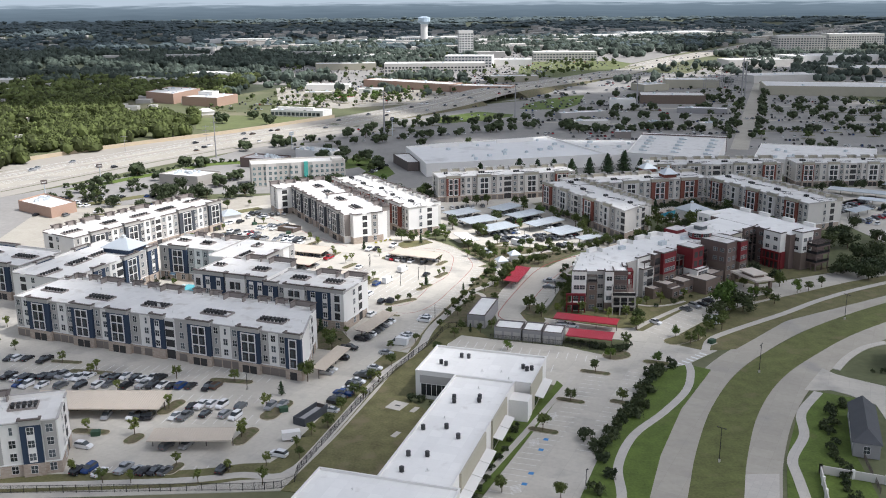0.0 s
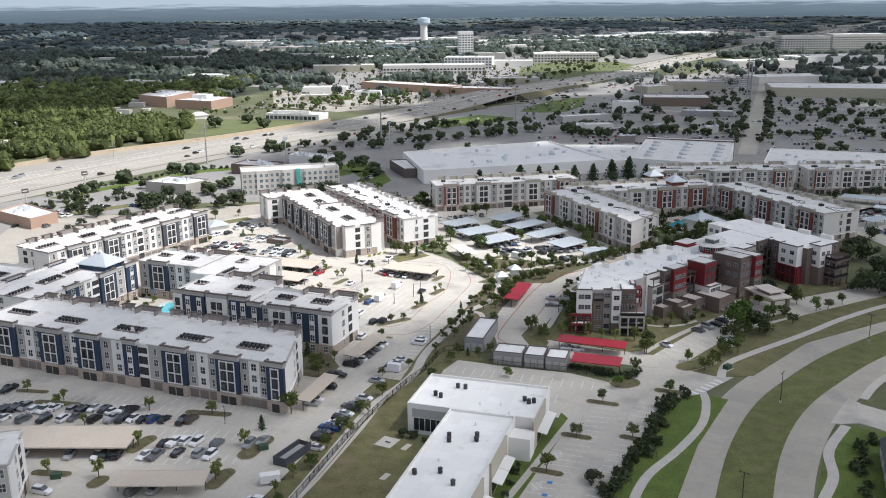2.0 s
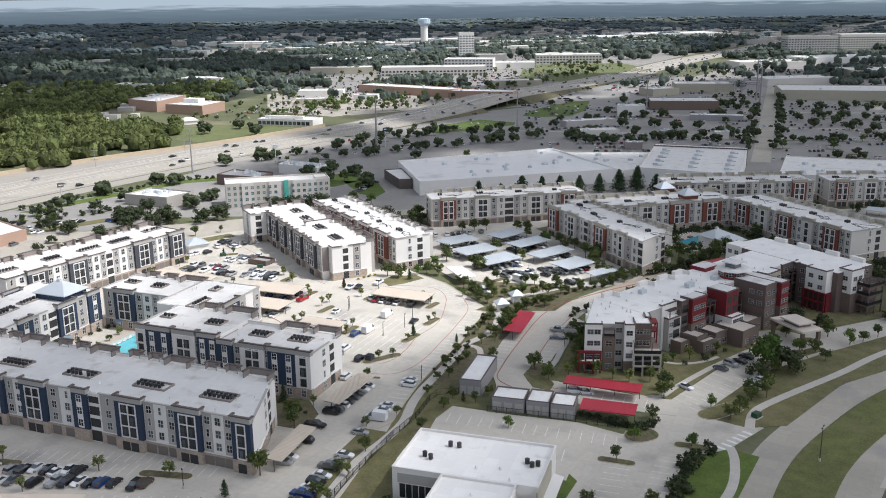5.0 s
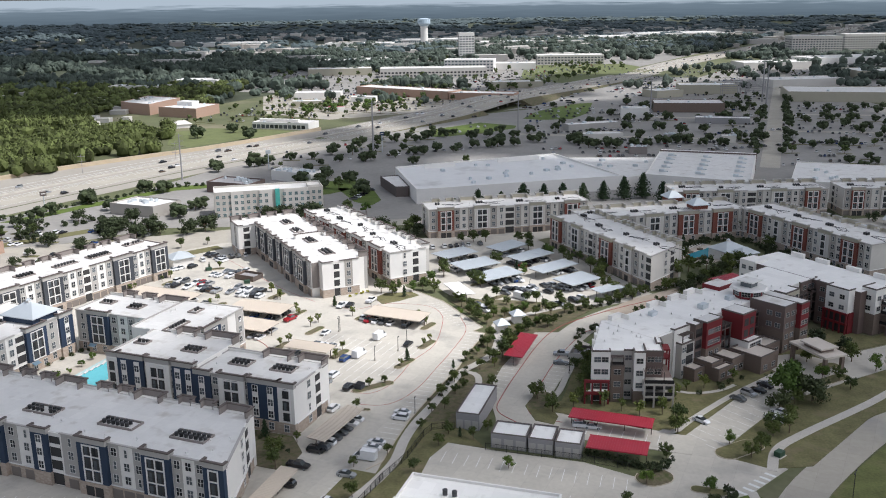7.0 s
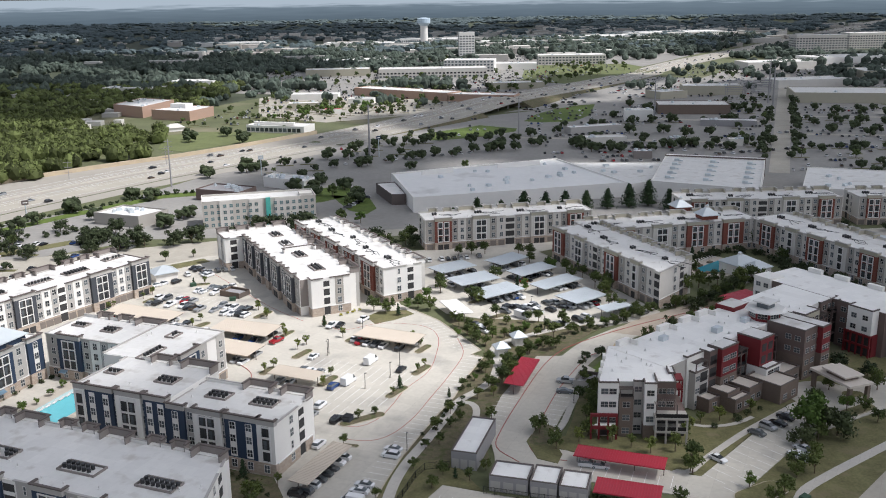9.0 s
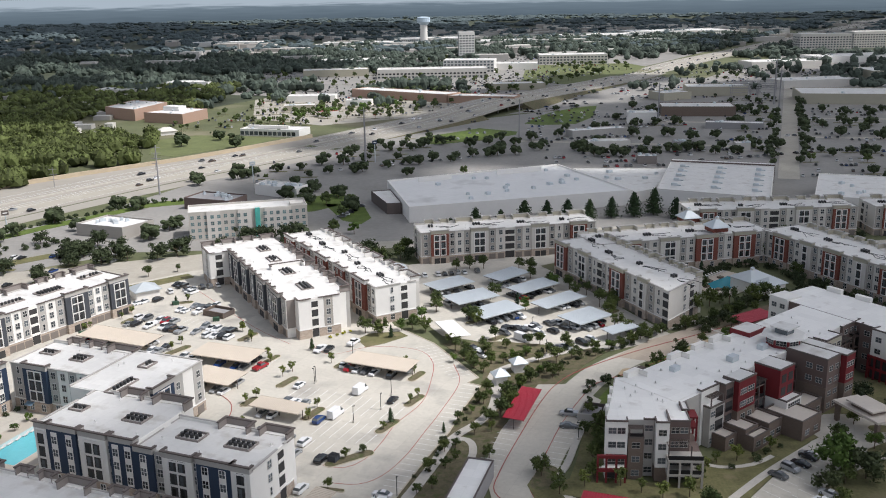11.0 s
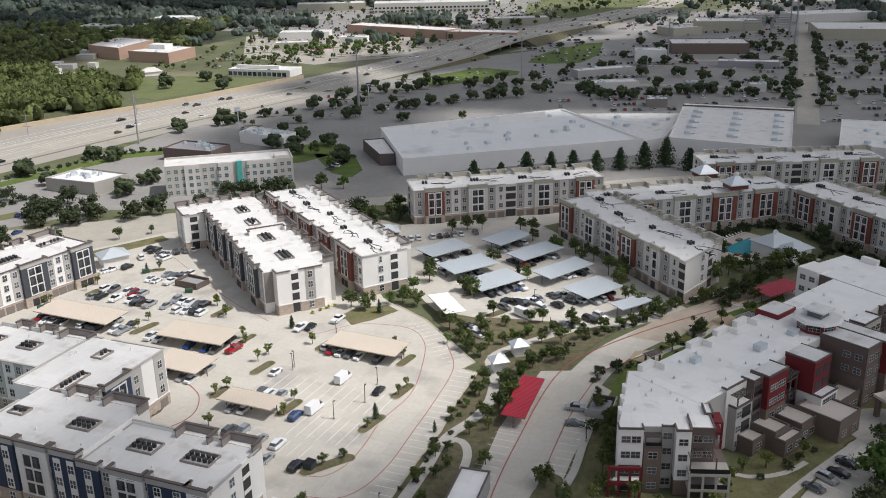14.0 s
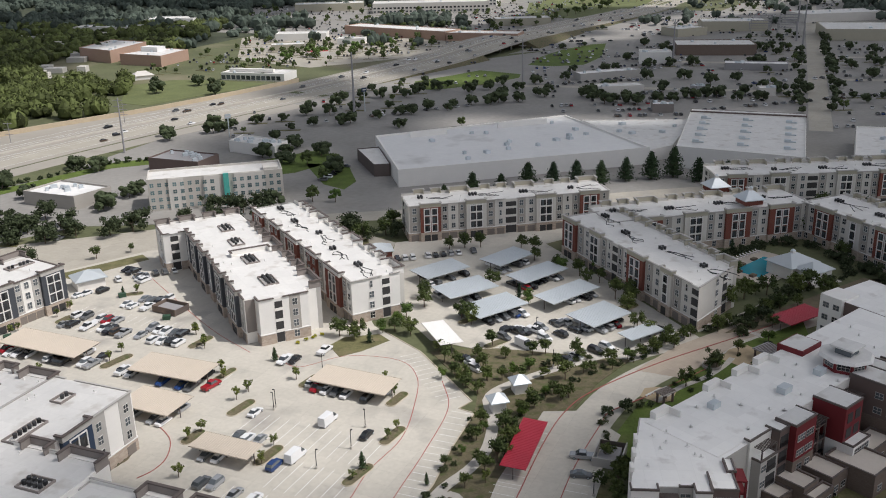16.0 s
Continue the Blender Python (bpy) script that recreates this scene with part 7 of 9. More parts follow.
ribbon("shopping_street", smooth([(205, 640), (253, 774), (353, 1055), (472, 1387)], 20), 12, -0.3, 0.012, M["road"], "straight concrete street through the shopping district", "road")
for x0, y0, x1, y1 in ((60, 800, 245, 752), (160, 905, 300, 862), (262, 800, 470, 752), (300, 905, 520, 858)):
    ribbon("cross_street", [Vector((x0, y0)), Vector((x1, y1))], 8, -0.3, -0.005, M["road"], "concrete drive between the car parks", "road")
for k, (x, y, w, d, h, wl) in enumerate(((380, 790, 40, 22, 6, "pale"), (430, 860, 30, 20, 5, "beige"), (380, 1150, 90, 40, 8, "pale"), (520, 1250, 150, 60, 9, "beige"), (430, 1420, 100, 50, 9, "pale"), (560, 1500, 150, 60, 9, "white"), (-160, 1090, 50, 22, 6, "white"), (-150, 1010, 30, 18, 5, "beige"), (-95, 1050, 26, 14, 5, "white"), (60, 1180, 60, 26, 7, "beige"))):
    strip(x, y, (k * 29) % 21 - 6, w, d, h, wl, "flat-roofed shop building in the far shopping district", 80 + k)

def in_hall(x, y, grow=1.12):
    """Whether a place lies on one of the halls."""
    for c in HALLS:
        mx, my = sum(p[0] for p in c) / 4, sum(p[1] for p in c) / 4
        if abs(x - mx) > 130 or abs(y - my) > 130:
            continue
        q = [(mx + (p[0] - mx) * grow, my + (p[1] - my) * grow) for p in c]
        s = [(q[(k + 1) % 4][0] - q[k][0]) * (y - q[k][1]) - (q[(k + 1) % 4][1] - q[k][1]) * (x - q[k][0]) for k in range(4)]
        if min(s) > 0 or max(s) < 0:
            return True
    return False
def highway_side(x, y):
    """Distance to the highway, positive on the shopping side."""
    i = min(range(len(HIGHWAY) - 1), key=lambda k: (HIGHWAY[k].x - x) ** 2 + (HIGHWAY[k].y - y) ** 2)
    d = (HIGHWAY[i + 1] - HIGHWAY[i]).to_2d().normalized()
    return d.y * (x - HIGHWAY[i].x) - d.x * (y - HIGHWAY[i].y)
BEDS, LOT_CARS = bmesh.new(), []
def car_park(x0, x1, y0, y1, slant, gx, gy, p_tree, p_car, size, side, seed, kind="oak"):
    """Rows of trees in beds, with parked cars between them."""
    rnd = random.Random(seed)
    s = math.tan(radians(slant))
    for j in range(int((y1 - y0) / gy)):
        for k in range(int((x1 - x0) / gx)):
            x = x0 + (k + rnd.uniform(0.25, 0.75)) * gx
            y = y0 + j * gy + (x - x0) * s + rnd.uniform(-1.5, 1.5)
            d = highway_side(x, y) * side
            if d < 36 or in_hall(x, y) or (side > 0 and 640 < y < 1390 and abs(x - 205 - 0.357 * (y - 640)) < 12):
                continue
            if noise.noise(Vector((x * 0.012, y * 0.012, seed))) + rnd.uniform(-0.25, 0.25) > 0.42 - p_tree:
                tree(kind if rnd.random() < 0.85 else "elm", x, y, size * rnd.uniform(0.7, 1.2))
                bx(BEDS, x - gx * 0.3, x + gx * 0.3, y - 1.5, y + 1.5, -0.2, 0.05)
            for c in range(int(gx / 2.9)):
                if rnd.random() < p_car and noise.noise(Vector((x * 0.02, y * 0.02, seed + 9))) > -0.12:
                    LOT_CARS.append((x + (c - gx / 5.8) * 2.9, y + gy * 0.42, -0.03 if y < 1000 else 0.0, 90 + slant + rnd.uniform(-4, 4), rnd.choices(range(7), (6, 6, 5, 4, 1, 1, 1))[0], rnd.choice(("sedan", "suv"))))
car_park(-110, 60, 640, 900, 12, 19, 23, 0.36, 0.10, 0.95, 1, 2)
car_park(75, 215, 662, 1010, 3, 19, 17, 0.10, 0.40, 0.9, 1, 3)
car_park(215, 480, 640, 1010, -13, 17, 20, 0.26, 0.36, 1.0, 1, 13)
car_park(80, 270, 960, 1280, 40, 20, 19, 0.12, 0.35, 0.9, 1, 8)
car_park(230, 700, 1010, 1500, -6, 22, 20, 0.16, 0.34, 0.85, 1, 4)
car_park(-190, 150, 935, 1300, 12, 16, 15, 0.40, 0.3, 1.0, -1, 5, "elm")
car_park(-235, -30, 882, 1010, 12, 13, 13, 0.42, 0.12, 0.95, -1, 9, "elm")
car_park(-250, 280, 1320, 1760, 4, 24, 22, 0.42, 0.3, 1.3, -1, 6, "elm")
car_park(-215, -120, 452, 520, -18, 12, 12, 0.40, 0.2, 0.8, 1, 7)
for x, y in ((-196, 812), (-160, 832), (-150, 812), (-205, 842), (-178, 846), (-128, 848), (-191, 800), (-169, 828), (-148, 789)):
    tree("oak", x, y, 1.0 if y not in (800, 828, 789) else 1.5)
tagged(part("planting_bed", BEDS, M["dry"]), "grass beds between the rows of the far car parks", "planting bed", kind="stuff")
join_far_trees()

# ---------------------------------------------------------------- cars
def paint_mat(name, c, metal=0.0):
    return mat(name, c, 0.2, metal, size=3, var=0.04, bump=0, spec=0.6)
PAINTS = [paint_mat("white_car_paint", (0.72, 0.72, 0.72)), paint_mat("black_car_paint", (0.016, 0.016, 0.019)), paint_mat("grey_car_paint", (0.15, 0.155, 0.16), 0.3), paint_mat("silver_car_paint", (0.42, 0.43, 0.44), 0.4), paint_mat("blue_car_paint", (0.02, 0.05, 0.16)), paint_mat("red_car_paint", (0.30, 0.012, 0.02)), paint_mat("brown_car_paint", (0.10, 0.07, 0.05), 0.2)]
TONES = ["white", "black", "dark grey", "silver", "dark blue", "red", "brown"]
M["tyre"] = mat("tyre_rubber", (0.018, 0.018, 0.018), 0.9, size=0.3)
def loft(bm, sections, mi=0):
    """Sections: x, half width at the bottom and top, z bottom, z top."""
    rings = [[bm.verts.new((x, s * w, z)) for s, w, z in ((-1, wb, z0), (1, wb, z0), (1, wt, z1), (-1, wt, z1))] for x, wb, wt, z0, z1 in sections]
    for a, b in zip(rings, rings[1:]):
        for k in range(4):
            bm.faces.new((a[k], a[(k + 1) % 4], b[(k + 1) % 4], b[k])).material_index = mi
    bm.faces.new(rings[0][::-1]).material_index = mi
    bm.faces.new(rings[-1]).material_index = mi
BODY = dict(
    sedan=([(-2.3, .72, .66, .34, .80), (-2.1, .84, .76, .24, .92), (-1.3, .88, .78, .22, .97), (0.9, .88, .80, .22, .93), (1.9, .86, .74, .24, .80), (2.28, .70, .60, .34, .62)], [(-1.75, .74, .66, .94, .96), (-0.95, .77, .60, .94, 1.42), (0.1, .78, .60, .93, 1.45), (1.05, .77, .68, .90, .94)]),
    suv=([(-2.25, .80, .76, .40, 1.0), (-2.1, .90, .84, .30, 1.12), (-1.2, .93, .85, .28, 1.14), (1.0, .93, .85, .28, 1.10), (2.0, .90, .80, .30, 1.0), (2.3, .78, .68, .42, .78)], [(-2.12, .82, .70, 1.12, 1.18), (-1.75, .83, .68, 1.12, 1.70), (0.3, .83, .68, 1.10, 1.74), (1.2, .82, .72, 1.08, 1.12)]),
    van=([(-2.85, .92, .90, .40, 1.2), (-2.8, .98, .94, .32, 1.35), (0.0, 1.0, .96, .3, 1.35), (1.6, 1.0, .94, .3, 1.30), (2.6, .96, .86, .32, 1.15), (2.95, .84, .74, .45, .85)], [(-2.84, .95, .86, 1.33, 2.45), (0.6, .95, .86, 1.33, 2.5), (1.25, .94, .84, 1.3, 2.3), (2.25, .9, .8, 1.2, 1.3)]),
    pickup=([(-2.85, .88, .88, .50, 1.12), (-2.8, .94, .92, .42, 1.18), (-0.7, .95, .92, .4, 1.18), (1.4, .95, .9, .4, 1.16), (2.5, .93, .84, .42, 1.08), (2.85, .82, .74, .55, .85)], [(-0.75, .84, .76, 1.16, 1.2), (-0.6, .85, .72, 1.16, 1.82), (0.8, .85, .72, 1.14, 1.84), (1.6, .84, .76, 1.12, 1.18)]),
)
def wheel_mesh():
    bm = bmesh.new()
    cyl(bm, 0, 0, -0.11, 0.11, 0.33, n=12)
    cyl(bm, 0, 0, -0.12, 0.12, 0.19, n=8, mi=1)
    bmesh.ops.rotate(bm, verts=bm.verts, matrix=Matrix.Rotation(math.pi / 2, 3, "X"))
    return mesh_of("wheel", bm, [M["tyre"], M["steel"]])
WHEEL = wheel_mesh()
CARS = {}
def car(x, y, heading, tone, kind="sedan", group="parked cars", far=False, z=0.0):
    key = (kind, tone)
    if key not in CARS:
        body, cabin = BODY[kind]
        bm = bmesh.new(); loft(bm, body)
        roof_z = max(s[4] for s in cabin)
        top = [s for s in cabin if s[4] > roof_z - 0.12]
        loft(bm, [(top[0][0] - 0.02, top[0][2] + 0.03, top[0][2] - 0.02, top[0][4] - 0.10, top[0][4] + 0.03), (top[-1][0] + 0.02, top[-1][2] + 0.03, top[-1][2] - 0.02, top[-1][4] - 0.10, top[-1][4] + 0.03)])
        if kind == "van":
            loft(bm, [(-2.86, .97, .88, 1.32, 2.47), (0.9, .97, .88, 1.32, 2.52)])
        if kind == "pickup":
            bx(bm, -2.7, -0.8, -0.75, 0.75, 1.17, 1.2)
        bmesh.ops.recalc_face_normals(bm, faces=bm.faces)
        g = bmesh.new(); loft(g, cabin)
        bmesh.ops.recalc_face_normals(g, faces=g.faces)
        f = body[0][0]
        lit = bmesh.new()
        bx(lit, f - 0.02, f + 0.08, -0.14, 0.14, body[0][4] - 0.22, body[0][4] - 0.06)
        CARS[key] = (mesh_of("body", bm, PAINTS[tone]), mesh_of("glazing", g, M["glass"]), mesh_of("rear_light", lit, PAINTS[5]))
    b, g, l = CARS[key]
    words = dict(sedan="saloon car", suv="sport utility car", van="panel van", pickup="pickup truck")[kind]
    e = thing("car" if kind != "van" else "van", x, y, heading, "%s %s %s" % (TONES[tone], words, "driving on the highway" if far else "parked on the concrete"), "car" if kind != "van" else "van", group, z)
    part("body", b, None, e); part("glazing", g, None, e)
    if not far:
        for s in (-0.55, 0.55) if y < 260 else ():
            part("rear_light", l, None, e, "", Matrix.Translation((0, s, 0)))
        w = 0.78 if kind in ("sedan", "suv") else 0.86
        for wx in (-1.38, 1.42) if kind in ("sedan", "suv") else (-1.75, 1.85):
            for s in (-1, 1):
                part("wheel", WHEEL, None, e, "", Matrix.Translation((wx, s * w, 0.33)))
    return e
def fill(spots, heading, seed, group):
    rnd = random.Random(seed)
    for x, y in spots:
        car(x, y, heading + rnd.choice((0, 180)) + rnd.uniform(-3, 3), rnd.choices(range(7), (9, 7, 3.5, 4, 0.5, 0.5, 0.4))[0], rnd.choices(("sedan", "suv", "pickup"), (5, 5, 1.2))[0], group)
fill([(-99.8, 406), (-97.2, 405.7), (-98.1, 412.4), (-95.1, 411.2), (-92, 403.9), (-90.3, 408.8), (-87.9, 407.9), (-84.8, 407.7), (-86.9, 402.3), (-84.7, 401), (-82.5, 400), (-80.1, 398.7), (-74.9, 397.3), (-73, 402.1), (-70.7, 400.7), (-68.4, 399.1), (-65.7, 398.4), (-63.2, 398), (-70.3, 394), (-67.7, 393.3), (-65, 392.8), (-62.7, 391.7), (-84.3, 380.3), (-82, 379.6), (-80.7, 384.5), (-72.3, 375.6), (-69.9, 374.2), (-86.4, 420.1), (-84, 418.8), (-82.1, 424), (-79.7, 423.3), (-77.1, 423), (-79.1, 417.4), (-74.7, 423.6), (-107.1, 387.6), (-104.6, 386.9), (-101.8, 386.4), (-94.4, 383.4), (-92.1, 382.6), (-90.1, 381.6)], 66, 1, "cars in the north lot")
fill([(-103.9, 428), (-102.2, 429.4), (-97.7, 431.6), (-96, 450.1), (-93.3, 448), (-90.3, 444.2), (-88.7, 441.5), (-87.1, 440)], 58, 2, "cars in the north lot")
fill([(-72.3, 375.5), (-69.9, 373.9), (-31.7, 380.1), (-29.1, 380.4), (-21.9, 385.4), (-35.8, 342.3), (-33.4, 341.1), (-30.7, 340.5), (-41.1, 334.6), (-38, 333.8), (-39.3, 324.2), (-36.4, 323.8), (-52.6, 367.7), (-19.5, 364.6), (-22.7, 367.1)], 66, 3, "cars in the middle lot")
fill([(188 + k * 3.0, 440 + k * 1.9) for k in range(9)] + [(196 + k * 3.0, 424 + k * 1.9) for k in range(10)] + [(200 + k * 3.0, 456 + k * 1.8) for k in range(7)], 122, 31, "cars in the far lot")
fill([(26.1, 391.9), (29.9, 395.4), (32, 395.3), (34.9, 396), (36.7, 397.7), (37.1, 390.7), (41.7, 393.2), (41.2, 400.6), (43.7, 401.3), (46, 396), (48.9, 396.7), (15.5, 378.3), (16.9, 376.1), (17.8, 373.5), (40.9, 377.4), (44.1, 379.5), (49.5, 382.7), (52.8, 384.8), (31.9, 407.7), (29.7, 407.3), (46.6, 416.4), (48.5, 417.8), (52, 419.1), (38.4, 432.2), (40.1, 433.8), (44.1, 435.2), (56.6, 402.1), (58.5, 403.3), (69.3, 393.8), (71, 394.5)], -48, 4, "cars in the carport lot")
fill([(39.5, 332), (38.2, 325.1), (38.4, 284.3), (41.1, 283.4)], -12, 5, "cars along the lane")
fill([(68.8, 286.3), (81.9, 299.2), (85.7, 302.2), (88.8, 304.3), (91.8, 307.5), (87.5, 286.4), (90, 290.9), (87.6, 286.8), (92.1, 308.5)], -52, 6, "visitors' cars")
fill([(-129.9, 258.2), (-127.3, 258.2), (-124.5, 258.1), (-118.7, 256.5), (-124, 244.6), (-120.9, 243.2), (-118.7, 243.7), (-116.1, 243.6), (-113.6, 244.1), (-111.2, 244.4), (-109, 244.9), (-105.8, 243.4), (-103.3, 243.4), (-101.1, 244.7), (-118.6, 239.1), (-116.1, 238.3), (-111.9, 238.2), (-106.4, 237.6), (-101.1, 237.5), (-96.2, 237.9), (-93.5, 238.4), (-95.7, 243.3), (-93.2, 243.2), (-90.6, 244), (-87.6, 243.1), (-85.2, 242.3), (-82.7, 243.1), (-80.2, 242.5), (-88.1, 237.3), (-83.5, 237.7), (-81, 237.2), (-78.3, 237.7), (-75.5, 237.1), (-73, 237), (-70.2, 237), (-65.3, 235.6), (-63.2, 236.6)], 68, 7, "cars in the south lot")
fill([(-66.4, 223.8), (-63.9, 224.3), (-61.4, 224.9), (-58.7, 224.2), (-53.6, 223.2), (-45.8, 223), (-42.9, 224.6), (-69.2, 217.7), (-66.6, 217.6), (-61.8, 219.1), (-56.6, 218.6), (-53.8, 217.4), (-83.3, 189.5), (-81.1, 190.4), (-78.2, 188.9), (-73.2, 190.3), (-70.3, 189.7), (-68.2, 189.3), (-65.9, 189.3), (-63.6, 189.3), (-50.6, 189.6), (-80, 217.8), (-77, 217.8), (-66.7, 201.3), (-62.1, 201.9)], 70, 8, "cars in the south lot")
fill([(-29.7, 220.9), (-29.2, 225.6), (-28.5, 228.5), (-27.6, 231), (-26.6, 234.2), (-25.4, 236.3), (-24.4, 239.4), (-23.2, 243.4), (-21.7, 245.6), (-20.3, 249), (-39.1, 196.8), (-86.6, 201.6)], -20, 9, "cars beside the fence")
for x, y, a, tone, kind in ((-6.7, 292.9, 160, 0, "sedan"), (-7.1, 289.7, 160, 0, "suv"), (-12.2, 276.2, 162, 0, "sedan"), (-13.1, 273.5, 162, 0, "sedan"), (-14.3, 268.6, 162, 0, "van"), (-24.8, 295.6, 66, 0, "suv"), (-26.3, 272.3, -20, 1, "suv"), (-29.3, 264.8, -20, 1, "pickup"), (-17.8, 260.6, -18, 3, "sedan"), (-7.1, 342.1, 66, 1, "sedan"), (-25.5, 330.3, 66, 4, "suv"), (-34, 353, 66, 0, "sedan"), (-27.4, 318.1, 66, 0, "suv"), (-31.6, 320.2, 66, 3, "sedan"), (-28.8, 312.4, 66, 3, "sedan"), (-22.2, 309.2, 66, 1, "suv")):
    car(x, y, a, tone, kind, "cars in the middle lot")
for x, y in [(-16.4, 348.5), (-21.5, 333.6), (31.2, 386.5)]:
    car(x, y, 64 if x < 0 else -50, 0, "van")
car(-47.6, 366.6, 60, 5, "pickup")
def far_cars(name, spots, label):
    """Cars too far off to pick apart, as one mesh."""
    V, F, I, n0 = [], [], [], 0
    for x, y, z, a, tone, kind in spots:
        key = (kind, tone)
        if key not in CARS:
            car(x, y, a, tone, kind)
        t = pose(x, y, z, 0, 0, a)
        for mi, me in enumerate(CARS[key][:2]):
            v = np.empty(len(me.vertices) * 3)
            me.vertices.foreach_get("co", v)
            v = v.reshape(-1, 3) @ np.array(t.to_3x3()).T + np.array(t.translation)
            V.append(v)
            for f in me.polygons:
                F.append([n0 + k for k in f.vertices]); I.append(tone if mi == 0 else 7)
            n0 += len(v)
    me = mesh_from(name, np.concatenate(V), F, PAINTS[0])
    for m in PAINTS[1:] + [M["glass"]]:
        me.materials.append(m)
    me.polygons.foreach_set("material_index", I)
    tagged(new(name, me), label, "cars", kind="stuff")
rnd = random.Random(5)
spots = []
for x, y, a, w, d in ((41.2, 408.3, 40, 20, 8), (50.3, 392, 38, 15.5, 10.5), (34.3, 425, 40, 19, 8.5), (27.5, 440.2, 45, 17, 9), (19.6, 399.2, 36, 18, 10), (11.6, 413.9, 33, 17.5, 10.5), (4.5, 430, 38, 17, 9.5), (-70, 371.5, -21, 21, 9.8), (-110.8, 389, -23, 27, 9.5), (-66.5, 353.5, -24, 15, 9.5), (-23, 364, -24, 21, 8.5), (-108, 217.3, -1, 35.2, 10.8), (-33.8, 241.3, 72.4, 18.2, 4.1), (-24.2, 271.8, 66.7, 19.9, 4.7)):
    for k in range(int(w / 2.8)):
        for v in ((1.2, d - 1.6) if d > 8 else (1.6,)):
            if rnd.random() < 0.62:
                u = 1.4 + k * 2.8
                c, s = math.cos(radians(a)), math.sin(radians(a))
                spots.append((x + u * c - v * s, y + u * s + v * c, 0.0, a + 90 + rnd.choice((0, 180)), rnd.choices(range(7), (6, 7, 5, 4, 0.4, 0.5, 0.4))[0], rnd.choice(("sedan", "suv"))))
for x0, y0, x1, y1, n, a in ((-9, 455, 22, 463, 12, 102), (-96, 441, -72, 452, 9, 120), (64, 395, 75, 386, 4, 40), (24, 396, 46, 401, 7, 40)):
    for k in range(n):
        if rnd.random() < 0.75:
            spots.append((x0 + (x1 - x0) * k / n, y0 + (y1 - y0) * k / n, 0.0, a, rnd.choices(range(7), (6, 7, 5, 4, 0.4, 0.5, 0.4))[0], rnd.choice(("sedan", "suv"))))
far_cars("carport_cars", spots, "parked cars in the shade below the carports")
rnd = random.Random(21)
spots = []
for k in range(3, len(HIGHWAY) - 30):
    for lane in (-24, -19, -13, -9.5, -6, 9, 12.5, 16):
        if rnd.random() < 0.22:
            a, b = HIGHWAY[k], HIGHWAY[k + 1]
            d = (b - a).to_2d().normalized()
            p = a.lerp(b, rnd.random())
            spots.append((p.x - d.y * lane, p.y + d.x * lane, p.z + 0.08, math.degrees(math.atan2(d.y, d.x)) + (180 if lane > 0 else 0), rnd.choices(range(7), (5, 5, 4, 4, 1, 1, 1))[0], rnd.choice(("sedan", "suv", "suv", "pickup"))))
far_cars("highway_cars", spots, "small cars spread over the highway lanes")
spots = []
def park_row(x0, y0, ux, uy, n, step):
    for k in range(n):
        if rnd.random() < 0.62:
            spots.append((x0 + ux * k * step, y0 + uy * k * step, -0.03 if y0 < 1100 else 0.0, math.degrees(math.atan2(uy, ux)) + 90 + rnd.uniform(-5, 5), rnd.choices(range(7), (5, 6, 5, 3, 1, 1, 1))[0], rnd.choice(("sedan", "suv"))))
park_row(-60, 690, 0.9, 0.43, 14, 7)
park_row(130, 760, 0.95, 0.3, 26, 6)
park_row(160, 700, 0.95, 0.3, 26, 6)
park_row(280, 830, 0.95, -0.25, 22, 6)
park_row(310, 900, 0.95, -0.25, 20, 6)
park_row(300, 780, 0.95, -0.25, 26, 5)
park_row(340, 960, 0.95, -0.25, 26, 5)
park_row(150, 860, 0.95, 0.2, 14, 5)
park_row(90, 800, 0.9, 0.4, 12, 6)
park_row(100, 900, 0.95, 0.2, 20, 5)
park_row(200, 930, 0.95, 0.1, 20, 5)
park_row(-45, 560, 0.3, 0.95, 6, 5)
park_row(170, 530, 0.9, 0.1, 10, 5)
park_row(-165, 495, 0.9, -0.3, 10, 4)
park_row(-200, 470, 0.6, 0.8, 6, 5)
park_row(205, 460, 0.7, -0.7, 12, 4)
park_row(215, 440, 0.7, -0.7, 12, 4)
park_row(190, 430, 0.7, -0.7, 10, 4)
park_row(-30, 1210, 0.95, 0.3, 30, 6)
park_row(-60, 1240, 0.95, 0.3, 30, 6)
park_row(-90, 1190, 0.95, 0.3, 26, 6)
park_row(-120, 1160, 0.95, 0.3, 26, 6)
far_cars("shopping_cars", spots + LOT_CARS, "small parked cars in the shopping car parks")

# ---------------------------------------------------------------- edges, markings, small things
def island(x, y, angle, w, d, m="dry", kerb="kerb"):
    """A kerbed planting bed with rounded ends."""
    e = tagged(thing("planting_island", x, y, angle), "kerbed planting island of dry grass in the car park", "island", kind="structure")
    for name, g, z, mm in (("kerb", 0.0, 0.15, M[kerb]), ("soil", 0.18, 0.19, M[m])):
        bm = bmesh.new()
        n = 8
        r = d / 2 - g
        ring = [(w / 2 - d / 2 + r * math.cos(t), r * math.sin(t)) for t in [math.pi * (k / n - 0.5) for k in range(n + 1)]] + [(-w / 2 + d / 2 + r * math.cos(t), r * math.sin(t)) for t in [math.pi * (k / n + 0.5) for k in range(n + 1)]]
        top, bot = [bm.verts.new((*p, z)) for p in ring], [bm.verts.new((*p, -0.1)) for p in ring]
        bm.faces.new(top)
        for k in range(len(ring)):
            bm.faces.new((bot[k], bot[(k + 1) % len(ring)], top[(k + 1) % len(ring)], top[k]))
        part(name, bm, mm, e)
